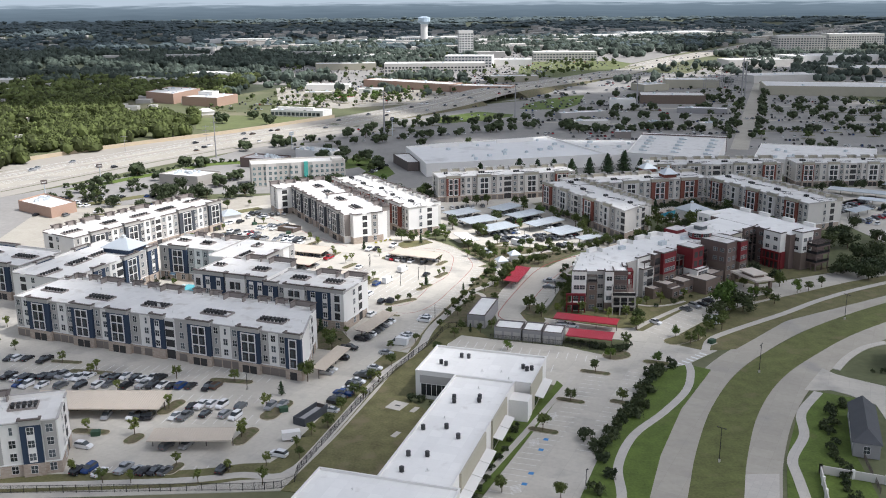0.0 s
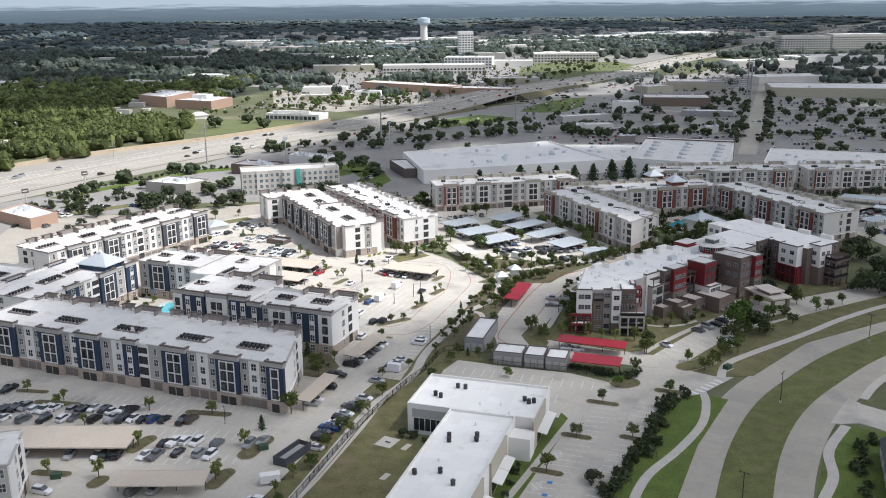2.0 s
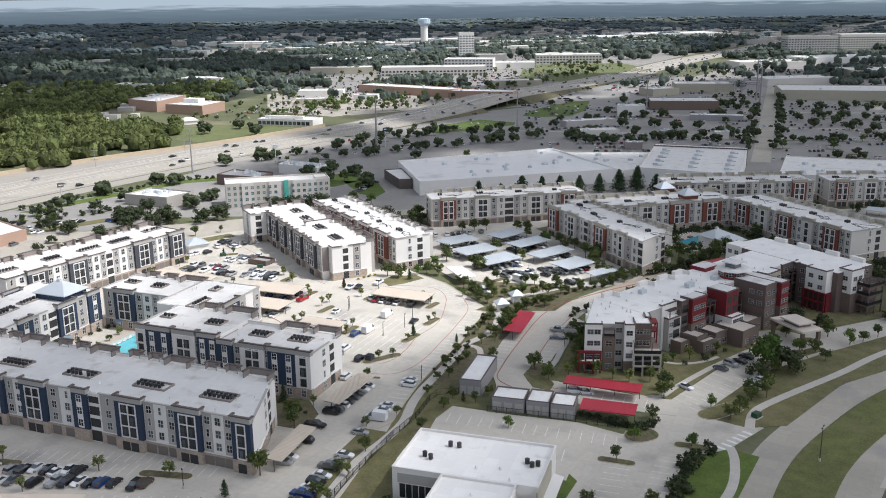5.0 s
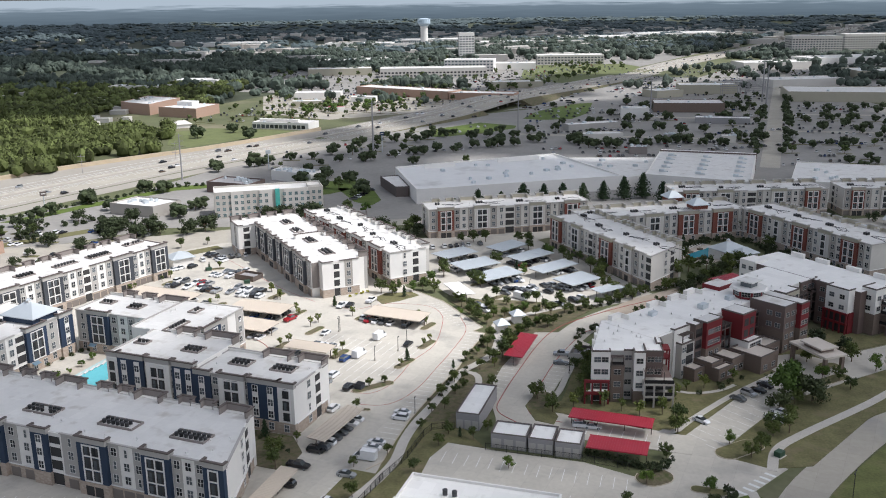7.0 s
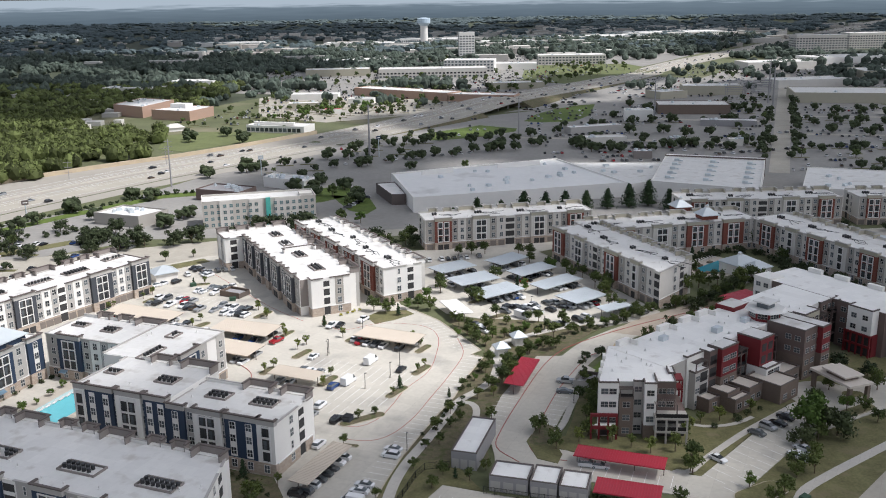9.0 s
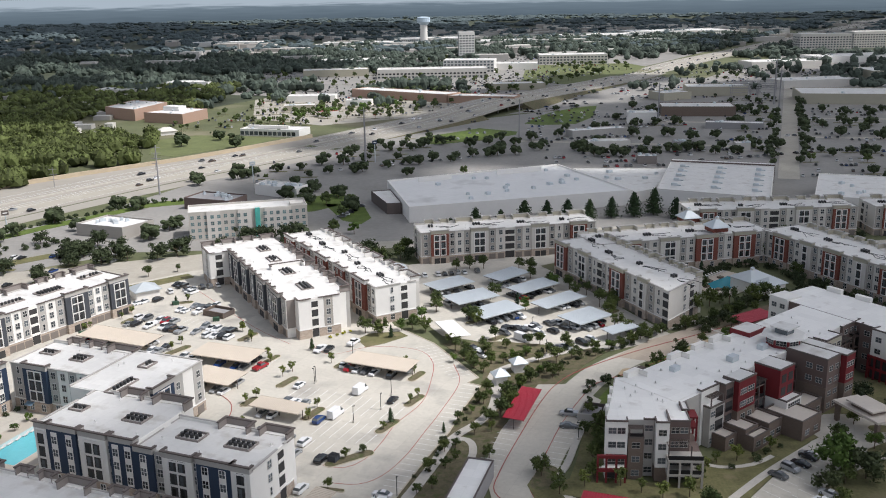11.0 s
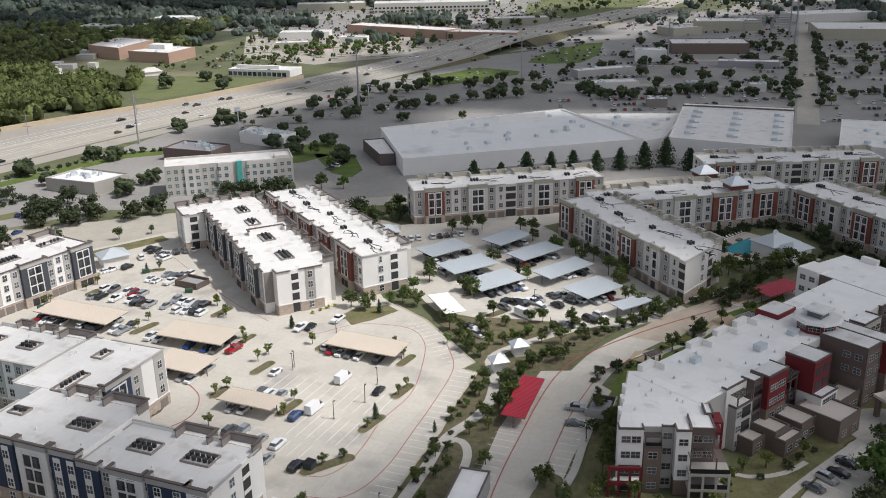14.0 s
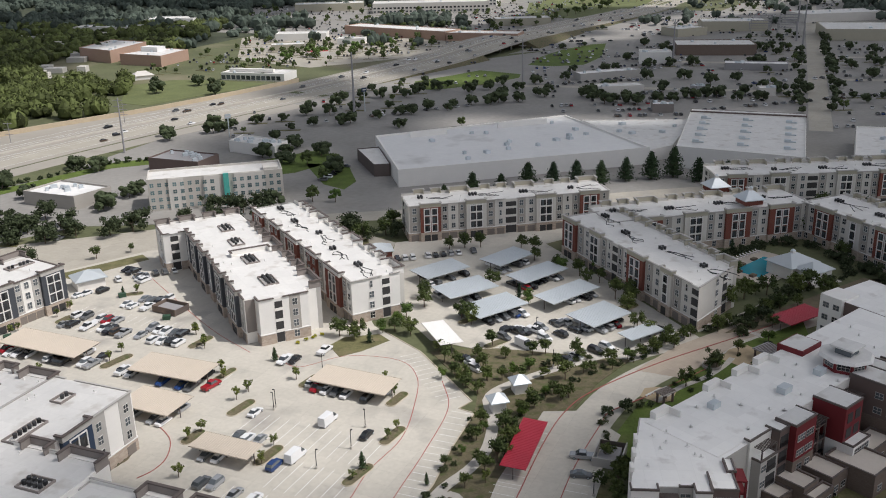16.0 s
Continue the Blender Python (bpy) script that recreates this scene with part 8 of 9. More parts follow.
def place_island(x, y, a, w, d):
    island(x, y, a, w, d, "bed" if x < 60 else "dry", "kerb")
place_island(-27.6, 335, 62, 9, 3)
place_island(-1.3, 342.3, 60, 9.0, 2.8)
place_island(-7.6, 327, 58, 9.5, 2.8)
place_island(-38, 356, 60, 9, 3)
place_island(-46, 343, 62, 7, 3)
place_island(-101, 410, 66, 7, 4)
place_island(-76.5, 382, 55, 10, 3.2)
place_island(-46, 373, 62, 9, 2.4)
place_island(-57, 393, 60, 9, 3)
place_island(-23.5, 369, 60, 8, 3)
place_island(-1.2, 359, 60, 8, 2.8)
place_island(-88, 429, 15, 8, 3)
place_island(-49, 207, 72, 10, 4)
place_island(-44, 222, 70, 13, 5)
place_island(-72, 224, 68, 10, 4)
place_island(-88, 210, -8, 10, 3)
place_island(-76, 206, 68, 6, 4)
place_island(-60, 241, -10, 13, 3)
place_island(-102, 248, -10, 14, 3)
place_island(-112, 256, -10, 10, 2.4)
place_island(-62, 191, 68, 6, 3)
place_island(42.6, 245.5, -20, 9, 2.6)
place_island(33, 226.5, -22, 8, 2.6)
place_island(24, 209, -22, 8, 2.6)
place_island(46.5, 225, -24, 7, 2.6)
place_island(61.5, 252.5, -20, 8, 3)
place_island(74, 271.5, 30, 14, 6)
place_island(29.5, 300, 70, 12, 5)
place_island(51, 258.5, 25, 9, 7)
place_island(-15.6, 310.2, 32, 13, 3.2)
place_island(-18.2, 296, -14, 6.5, 1.5)
place_island(24, 389, 40, 9, 3)
place_island(33, 419, 40, 9, 3)
place_island(17, 405, 40, 8, 3)
place_island(63, 412, 40, 9, 4)
place_island(112, 312, 30, 12, 4)
place_island(115, 322, 0, 6, 4)

def bays(x0, y0, x1, y1, n, length, angle, name="bay_markings", w=0.13):
    """A row of painted bay lines."""
    bm = bmesh.new()
    d = Vector((math.cos(radians(angle)), math.sin(radians(angle)))) * length
    q = Vector((-d.y, d.x)).normalized() * w / 2
    for k in range(n + 1):
        p = Vector((x0, y0)).lerp(Vector((x1, y1)), k / n)
        bm.faces.new([bm.verts.new((*c, 0.08 if 15 < x0 < 60 and 280 < y0 < 345 else 0.012)) for c in (p - q, p + d - q, p + d + q, p + q)])
    tagged(part(name, bm, M["paint"]), "row of white painted parking bay lines", "marking", kind="structure")
bays(-33, 353.5, -3, 340, 12, 11.0, 245.6)
bays(-22, 333, -8, 327, 6, 11.0, 245.6)
bays(-40, 327, -20, 318, 8, 5.5, 245.6)
bays(17, 351, -7.6, 278.3, 29, 5.5, 160)
bays(3, 384, 14, 360, 11, 5.6, 205)
bays(-13.5, 262, -22, 235, 10, 5.5, 165)
bays(-66, 378, -46, 369, 8, 5, 66)
bays(-100, 415, -62, 398, 15, 5.4, 66)
bays(-98, 404, -64, 389, 14, 5.4, 66)
bays(-128, 250, -50, 246, 29, 5.4, 75)
bays(-128, 244, -50, 240, 29, 5.4, 75)
bays(-72, 227, -48, 226, 9, 5.4, 78)
bays(-72, 214, -48, 214, 9, 5.4, 78)
bays(-86, 187, -50, 187, 13, 5.4, 78)
bays(40, 243, 22, 205, 15, 5.6, -18)
bays(20, 203, 8, 178, 10, 5.6, -18)
bays(52, 246, 31, 199, 18, 5.6, -20)
bays(2, 273, 45, 258, 16, 5.4, 255)
bays(0, 255, 30, 246, 11, 5.4, 75)
bays(29.6, 304, 36.8, 328.5, 9, 4.8, -20)
bays(36, 281, 55, 274, 7, 5.4, 70)
bays(64, 280, 94, 313, 12, 5.4, -52)
bays(70, 270, 90, 292, 9, 5.4, 128)
bays(18.5, 303, 25, 321, 7, 5.2, 160)
bays(26, 322, 33, 342, 7, 5.2, 160)
bays(26, 393, 45, 398, 8, 5.4, -50)

M["tanstone"] = mat("tan_gravel", (0.42, 0.33, 0.21), 0.9, size=2, var=0.12, fine=5)
_b = bmesh.new(); bx(_b, -0.9, 0.9, -0.25, 0.25, 0.38, 0.48); bx(_b, -0.8, -0.65, -0.2, 0.2, 0, 0.38); bx(_b, 0.65, 0.8, -0.2, 0.2, 0, 0.38)
BENCH = mesh_of("garden_bench", _b, M["frame"])
KERB_RED = [(22.8, 286.5), (18, 294), (19.9, 304), (26.1, 322.5), (32.2, 339.3), (38, 351.7), (46, 361.6), (65, 376), (93, 393), (119, 410)]
ribbon("red_kerb", smooth(KERB_RED, 2), 0.22, -0.05, 0.14, M["red_kerb"], "red painted fire-lane kerb beside the lane", "kerb")
ribbon("red_kerb_east", smooth([(34, 286.8), (29.2, 288.4), (26.4, 291.8), (25.9, 297), (27.3, 301), (30.2, 309), (37, 328), (45.4, 345.9), (48.5, 351.5), (59, 359), (77, 373)], 2), 0.2, -0.05, 0.14, M["red_kerb"], "red painted kerb on the lane's inner side", "kerb")
ribbon("lot_kerb", [Vector(p) for p in ((-13.6, 263.6), (-10.2, 267), (-7.6, 278.3), (-4.4, 290), (-0.3, 301.5), (3, 310.7), (8.2, 323.6), (11.6, 336.3), (17, 351.6))], 0.3, -0.05, 0.14, M["kerb"], "pale kerb along the parking lot", "kerb")
ribbon("lot_kerb_north", [Vector(p) for p in ((16.6, 352), (13.4, 354), (16.6, 357.4), (3.6, 384.8), (-6, 397))], 0.3, -0.05, 0.14, M["kerb"], "pale kerb along the parking lot", "kerb")
for k, line in enumerate(([(-36, 386), (-28, 377), (-16, 383), (-2, 380), (3.2, 370), (2.9, 355), (0.6, 341), (-5.5, 328.6), (-8.6, 318.1), (-12, 309.8), (-16.5, 305.9), (-21.5, 307.2)], [(-42, 386), (-58, 404), (-88, 446)], [(9.5, 368), (11, 354.5), (6.2, 336.5), (1.9, 323.7), (-2.5, 310.9), (-7.4, 301.9), (-12.4, 298.3), (-19, 299.1)])):
    ribbon("fire_lane_line", smooth(line, 2), 0.2, 0.0, 0.014, M["red_kerb"], "thin red painted fire-lane line on the concrete", "marking")

ribbon("verge", smooth([(-100, 184.5), (-60, 186.5), (-46, 189.5), (-40, 190), (-36, 194), (-29.5, 213), (-20.5, 244), (-13.6, 262.5)], 2.5), 7.5, -0.2, 0.045, M["dry"], "grass verge along the fenced footpath", "grass")
def lay_walkway(pts, w, m, label):
    ribbon("walkway", smooth(pts, 2.5), w, -0.2, 0.07, M[m], label, "walkway")
lay_walkway([(-100, 183.5), (-60, 185.5), (-45.7, 188), (-39, 187), (-34, 191), (-27.7, 211), (-18.5, 243), (-12.2, 256), (-9.5, 261.6), (-7.1, 268.3), (-5.7, 277.3), (-3.2, 286.8), (0.8, 297.2), (4.8, 308), (8.2, 318.5), (11.9, 324.2), (15.3, 328.3), (19.3, 336.1), (21.3, 348.5), (21.2, 360.5), (34, 371), (60, 385), (96, 405)], 2.6, "pavement", "winding pale concrete footpath beside the fence")
ribbon("walkway", smooth([(8.4, 317.6), (11.4, 319.7), (13.4, 317.5), (13.8, 313.2), (12.9, 308)], 1.2), 1.9, -0.2, 0.078, M["pavement"], "curved spur of the pale concrete footpath", "walkway")
ribbon("walkway", smooth([(29.8, 294.3), (33.2, 301.5), (35.8, 307.2), (39.3, 318.2), (42.6, 327)], 2.0), 1.7, -0.2, 0.125, M["pavement"], "straight concrete sidewalk beside the lane bays", "walkway")
lay_walkway([(34, 163), (37.6, 178), (39.2, 191), (45.6, 206), (56, 219), (65.4, 233), (69.9, 246), (70.5, 252)], 2.2, "pavement", "winding concrete sidewalk beside the parkway")
lay_walkway([(78, 261), (82.5, 271), (91.6, 279), (114.3, 295.5), (133.4, 310.5), (162, 328), (240, 368)], 2.4, "pavement", "winding concrete sidewalk beside the parkway")
lay_walkway([(74, 163), (78, 185), (80, 194), (87, 205.6), (91, 218), (100.4, 231)], 2.4, "pavement", "winding concrete sidewalk beside the parkway")
lay_walkway([(6, 181), (20, 209), (33, 236), (36, 243)], 1.6, "pavement", "straight concrete sidewalk before the offices")
lay_walkway([(52, 297), (52.5, 286), (60, 281), (66, 287), (80, 301), (95, 314), (98, 316.5)], 1.8, "pavement", "concrete sidewalk before the care home")
lay_walkway([(62, 309), (70, 304), (78, 305), (84, 309)], 1.3, "pavement", "garden path of pale concrete")
lay_walkway([(96, 390), (90, 400), (98, 408), (112, 420), (132, 430)], 1.6, "pavement", "garden path of pale concrete")
lay_walkway([(112, 313), (104, 316), (101, 321), (104, 329)], 5.0, "concrete", "curved concrete drive under the porch")
def lay_lawn(pts, z, m, label):
    slab("lawn", pts, -0.25, z, M[m], label, "grass")
lay_lawn([(-36, 181), (-27, 206), (-19, 232), (-11.2, 262), (-10.2, 267.1), (-7.6, 278.3), (-5, 288), (7, 288), (14, 273.5), (5.1, 276.5), (0.8, 269), (-0.9, 262), (-2, 250), (-10, 228), (-4, 220), (-14, 176)], 0.05, "dry", "sloping lawn of green and brown grass between fence and offices")
lay_lawn([(-5, 288), (-4.4, 290), (-0.3, 301.5), (3, 310.7), (8.2, 323.6), (11.6, 336.3), (17, 351.6), (18, 360), (6, 385), (24, 386), (58, 378), (48, 366), (37, 348), (24, 328), (15, 308), (16, 288), (7, 288)], 0.03, "bed", "planted strip of bark mulch and dry grass")
lay_lawn([(20.6, 206.5), (33, 235), (31, 240), (29, 234), (23, 224), (17.5, 219), (5, 180), (8, 179)], 0.05, "lawn", "green lawn strip before the offices")
lay_lawn([(35.7, 196), (46.7, 221), (59, 246), (70, 251), (76, 247), (61, 221), (50, 196), (43, 176), (33, 160), (24, 165)], 0.04, "lawn", "mown green verge beside the parkway")
lay_lawn([(78, 262), (68, 269), (93, 297), (120, 313), (150, 330), (240, 372), (240, 360), (157, 314), (112, 288), (88, 263)], 0.04, "dry", "mown verge of green and brown grass")
lay_lawn([(71, 172), (79, 195), (90, 218), (101, 231), (110, 226), (96, 200), (90, 165)], 0.03, "lawn", "bright green verge beside the parkway")
lay_lawn([(63, 279), (95, 316), (108, 325), (122, 331), (157, 347), (150, 352), (138, 345), (127, 353), (100, 335), (66, 305), (61, 297), (44, 298), (42, 292), (56, 283)], 0.03, "dry", "shaded patchy lawn round the care home")
lay_lawn([(31.5, 293), (35, 291.8), (57, 281.5), (61, 284), (56, 296), (44.5, 300), (44, 326), (42.2, 325.5), (38.2, 309), (35.2, 299.5), (32, 298)], 0.1, "dry", "patchy lawn beside the care home")
lay_lawn([(26.8, 300), (31.3, 299), (33.3, 290), (31.7, 285.5), (27.2, 288), (25.4, 296.7)], 0.18, "dry", "kerbed corner bed of dry grass")
lay_lawn([(-41, 266.5), (-32, 263), (-29.5, 272), (-33, 280.5), (-42, 284), (-60, 291), (-62, 284)], 0.1, "bed", "small dry lawn at the end of the block")
lay_lawn([(54, 352), (67, 366.5), (90, 387), (110, 400), (108, 390), (92, 360), (62, 338), (50, 327), (47, 340)], 0.03, "lawn", "garden lawn behind the care home")
lay_lawn([(86, 393), (96, 402), (140, 432), (165, 405), (182, 420), (175, 450), (120, 408), (96, 395)], 0.02, "mulch", "planted bank below the pool court")
lay_lawn([(-21.2, 389.5), (-17.8, 382.4), (-12.1, 385.6), (-5.0, 392.0), (-8.1, 396.2), (-17.6, 394.7)], 0.08, "dry", "small lawn at the end of the block")
lay_lawn([(-14.8, 797.1), (-13.4, 827.0), (12.2, 849.7), (34.0, 872.7), (63.6, 849.5), (61.1, 833.3), (32.0, 806.0), (-0.0, 789.6)], 0.02, "lawn", "green detention basin beside the highway")
lay_lawn([(72.7, 895.1), (86.1, 937.6), (108.5, 979.1), (137.9, 1011.2), (152.8, 1016.3), (135.1, 930.1), (114.9, 889.0), (86.9, 885.5)], 0.02, "lawn", "green detention basin beside the overpass")
lay_lawn([(-205, 765), (-221, 835), (-196, 857), (-164, 852), (-123, 833), (-138, 806), (-161, 782), (-184, 753)], 0.02, "meadow", "open green field beside the highway")
lay_lawn([(100, 1290), (130, 1560), (285, 1575), (300, 1500), (262, 1400), (205, 1295), (155, 1240)], 0.03, "meadow", "open green field beyond the highway")
lay_lawn([(-58, 593), (-36, 585), (-30, 558), (-34, 545), (-44, 554)], 0.02, "lawn", "grass island before the store")
lay_lawn([(-100, 560), (-60, 575), (-40, 600), (-55, 620), (-80, 600)], 0.02, "lawn", "grass island behind the hotel")
lay_lawn([(-215, 515), (-185, 560), (-150, 604), (-120, 610), (-118, 602), (-150, 590), (-185, 545), (-205, 515)], 0.02, "lawn", "green verge beside the frontage road")
lay_lawn([(-120, 447), (-96, 466), (-92, 461), (-112, 443)], 0.03, "dry", "dry grass strip beside the street")
lay_lawn([(-84, 472), (-58, 478), (-58, 474), (-82, 467)], 0.03, "dry", "dry grass strip beside the street")
lay_lawn([(-48, 478), (-30, 490), (-18, 478), (-16, 462), (-30, 458)], 0.03, "dry", "planted ground between the blocks")
lay_lawn([(-170, 395), (-150, 420), (-142, 428), (-148, 432), (-176, 400)], 0.03, "dry", "dry grass strip beside the street")
lay_lawn([(-200, 470), (-165, 500), (-160, 494), (-196, 462)], 0.02, "dry", "dry grass strip in the roadside lots")

# garden behind the care home
slab("patio", [(81, 377.5), (84.5, 383), (90, 385.5), (93, 380), (90, 375), (85.5, 372.2)], -0.1, 0.06, M["tanstone"], "tan gravel patio behind the care home", "patio")
slab("fan_patio", [(56.5, 358.4), (58.5, 362.5), (62, 363), (66, 361), (63.5, 356), (60.5, 355)], -0.1, 0.06, M["tanstone"], "fan-shaped tan patio with pale benches", "patio")
ribbon("walkway", smooth([(60, 356), (67, 362.5), (75, 368), (81, 374), (84, 378)], 1.5), 1.5, -0.1, 0.07, M["pavement"], "curved garden path of pale concrete", "walkway")
def garden_pergola(x, y, angle, w, d, m):
    e = thing("garden_pergola", x, y, angle, "garden pergola with a flat slatted roof on posts", "pergola")
    for px in (-w / 2, w / 2 - 0.4):
        for py in (-d / 2, d / 2 - 0.4):
            box_part("post", px, px + 0.4, py, py + 0.4, 0, 2.7, M["mauve"], e)
    box_part("roof", -w / 2 - 0.4, w / 2 + 0.4, -d / 2 - 0.4, d / 2 + 0.4, 2.7, 2.9, M[m], e)
    for k in range(8):
        box_part("slat", -w / 2 - 0.5, w / 2 + 0.5, -d / 2 + k * d / 7.5 - 0.06, -d / 2 + k * d / 7.5 + 0.06, 2.9, 3.02, M["taupe"], e)
garden_pergola(92.8, 377.5, 35, 5.6, 4.2, "hut")
garden_pergola(61.8, 355.6, 35, 3.4, 2.4, "sand")
for k in range(4):
    x, y = 58.6 + k * 0.9, 358.6 + k * 0.75
    tagged(part("garden_bench", BENCH, None, None, "pale garden bench on the fan-shaped patio", pose(x, y, 0.06, 0, 0, 40)), category="bench", group="garden benches")
def round_planter(x, y, r):
    e = thing("round_planter", x, y, 0, "round low stone planter with a tree", "planter")
    bm = bmesh.new(); cyl(bm, 0, 0, 0, 0.7, r, n=18); part("rim", bm, M["sand"], e)
    bm = bmesh.new(); cyl(bm, 0, 0, 0.5, 0.72, r - 0.3, n=18); part("soil", bm, M["mulch"], e)
round_planter(77.5, 373.4, 2.4)
tree("oak", 77.5, 373.4, 0.62, z=0.7)
for x, y, s in ((79, 374.5, 0.6), (86, 379, 0.5), (88, 374, 0.5), (66, 364, 0.5), (72, 366, 0.5), (95, 384, 0.8), (58, 353.5, 0.6), (69, 360.5, 0.6)):
    tree("shrub", x, y, s, group="shrubs behind the care home")
tree("elm", 68.5, 363, 0.8, group="trees behind the care home")

# hatched aisles and blue bay signs of the office lot
for x, y in ((21.1, 202.4), (27.3, 217), (15.1, 180.6)):
    bm = bmesh.new()
    for k in range(7):
        a = Vector((x - 1.2, y - 1.6 + k * 0.5))
        bm.faces.new([bm.verts.new((q[0], q[1], 0.014)) for q in ((a.x, a.y), (a.x + 2.4, a.y + 0.9), (a.x + 2.4, a.y + 1.05), (a.x, a.y + 0.15))])
    tagged(part("hatched_aisle", bm, M["paint"]), "white hatched aisle between parking bays", "marking", kind="structure")
M["bluepaint"] = mat("blue_road_paint", (0.05, 0.22, 0.50), 0.7, size=1, var=0.1, bump=0)
for x, y in ((23.4, 204), (21.7, 198.7), (16.4, 182.8), (18.3, 187.5)):
    slab("bay_sign", rect(x, y, -18, 1.2, 1.2), -0.02, 0.015, M["bluepaint"], "blue painted square in an accessible bay", "marking")
slab("entrance_circle", [(107 + 9.5 * math.cos(k * math.tau / 28), 321.5 + 9.5 * math.sin(k * math.tau / 28)) for k in range(28)], -0.2, 0.05, M["concrete"], "round concrete drive below the entrance porch", "driveway")
ribbon("red_kerb_court", smooth([(-57, 350), (-55.3, 348.2), (-50.9, 342), (-49.6, 334.8), (-50.9, 330), (-53.5, 327)], 1.2), 0.2, -0.05, 0.1, M["red_kerb"], "red painted fire-lane arc in the court", "kerb")
slab("corner_bed", [(-60.5, 343), (-58.6, 341), (-57.4, 337.5), (-57.8, 334), (-59.5, 331), (-61.5, 331.5), (-59.2, 337)], -0.1, 0.15, M["mulch"], "mulched corner bed with shrubs", "bed")
for x, y, k in ((-58.6, 339.5, 0.5), (-58.8, 334, 0.4), (-59.4, 332.2, 0.35)):
    tree("shrub", x, y, k, group="shrubs in the corner bed")
# crosswalk
for k in range(6):
    bm = bmesh.new()
    c, d = Vector((68.5 + k * 1.7, 251.5 + k * 1.55)), Vector((0.72, 0.69))
    n = Vector((-d.y, d.x)) * 1.3
    d *= 0.42
    bm.faces.new([bm.verts.new((*q, 0.016)) for q in (c - d - n, c + d - n, c + d + n, c - d + n)])
    tagged(part("crosswalk_bar", bm, M["paint"]), "white painted crosswalk bar on the concrete", "marking", kind="structure")
slab("road_patch", [(60.5, 172), (69.3, 172), (74.5, 187), (65.6, 187)], -0.1, -0.008, M["pavement"], "newer pale concrete slab in the carriageway", "road")

# pools
M["shelf_water"] = mat("shallow_water", (0.50, 0.66, 0.66), 0.08, 0.0, size=2, var=0.05, bump=0.02)
M["deep_water"] = mat("deep_pool_water", (0.03, 0.27, 0.34), 0.06, 0.0, size=2, var=0.08, bump=0.02)
def pool(x, y, angle, w, d, label, water="water"):
    e = tagged(thing("swimming_pool", x, y, angle), label, "pool", kind="structure")
    bm = bmesh.new(); bx(bm, -w / 2 - 5, w / 2 + 5, -d / 2 - 5, d / 2 + 5, -0.1, 0.10)
    part("deck", bm, M["tile"], e, "pale stone pool deck")
    bm = bmesh.new(); bx(bm, -w / 2 - 0.3, w / 2 + 0.3, -d / 2 - 0.3, d / 2 + 0.3, 0.0, 0.14)
    part("coping", bm, M["pavement"], e)
    bm = bmesh.new(); bx(bm, -w / 2, w / 2, -d / 2, d / 2, 0.0, 0.155)
    part("water", bm, M[water], e, "turquoise pool water")
    if water == "water":
        box_part("tanning_shelf", -w / 2 + 0.1, w / 2 - 0.1, d / 2 - 1.9, d / 2 - 0.05, 0.0, 0.16, M["shelf_water"], e, "pale shallow shelf below clear water")
pool(-96.4, 321, 71, 22, 11, "turquoise rectangular swimming pool in a paved court")
pool(112, 443, 42, 18, 9, "deep teal swimming pool with a pale deck", "deep_water")
def pool_planter(x, y, w, d, a):
    e = thing("pool_planter", x, y, a, "square brown planter box at the pool's edge", "planter")
    box_part("box", -w / 2, w / 2, -d / 2, d / 2, 0.1, 0.75, M["brownstone"], e)
    box_part("soil", -w / 2 + 0.15, w / 2 - 0.15, -d / 2 + 0.15, d / 2 - 0.15, 0.7, 0.8, M["mulch"], e)
for u, v in ((-9.5, -2.5), (-9.5, 2.5), (-3, 5.2), (4, 5.2), (9.6, 0)):
    a = radians(42)
    x, y = 112 + u * math.cos(a) - v * math.sin(a), 443 + u * math.sin(a) + v * math.cos(a)
    pool_planter(x, y, 2.2, 1.6, 42)
    tree("shrub", x, y, 0.35, z=0.7, group="shrubs in the pool court")
for x, y, k, s in ((97, 438, "oak", 0.7), (93, 431, "elm", 0.9), (101, 432, "oak", 0.6), (108, 428, "oak", 0.7), (117, 427, "elm", 0.8), (132, 440, "oak", 0.7), (134, 430, "oak", 0.75), (128, 455, "oak", 0.7), (141, 445, "oak", 0.8), (144, 424, "oak", 0.8), (126, 420, "elm", 0.8), (112, 418, "oak", 0.55), (103, 420, "elm", 0.7), (150, 418, "oak", 0.7), (97, 455, "elm", 0.8), (88, 425, "oak", 0.6)):
    tree(k, x, y, s, group="trees in the pool court")
def lounger_mesh():
    bm = bmesh.new()
    bx(bm, -0.32, 0.32, -0.9, 0.4, 0.28, 0.38)
    v = bx(bm, -0.32, 0.32, 0.4, 1.0, 0.28, 0.38)
    for q in v:
        if q.co.y > 0.6:
            q.co.z += 0.4
    for sx in (-0.28, 0.22):
        for sy in (-0.8, 0.3):
            bx(bm, sx, sx + 0.06, sy, sy + 0.06, 0, 0.28)
    return mesh_of("sun_lounger", bm, M["frame"])
LOUNGER = lounger_mesh()
for k in range(9):
    for x, y, a in ((104.5 + k * 1.35, 449.5 + k * 1.0, 40), (-104.2 + k * 0.9, 310.5 + k * 2.3, -20)):
        ob = part("sun_lounger", LOUNGER, None, None, "white sun lounger on the pool deck", pose(x, y, 0.1, 0, 0, a + (k * 23) % 17))
        tagged(ob, category="lounger", group="loungers round the pools")

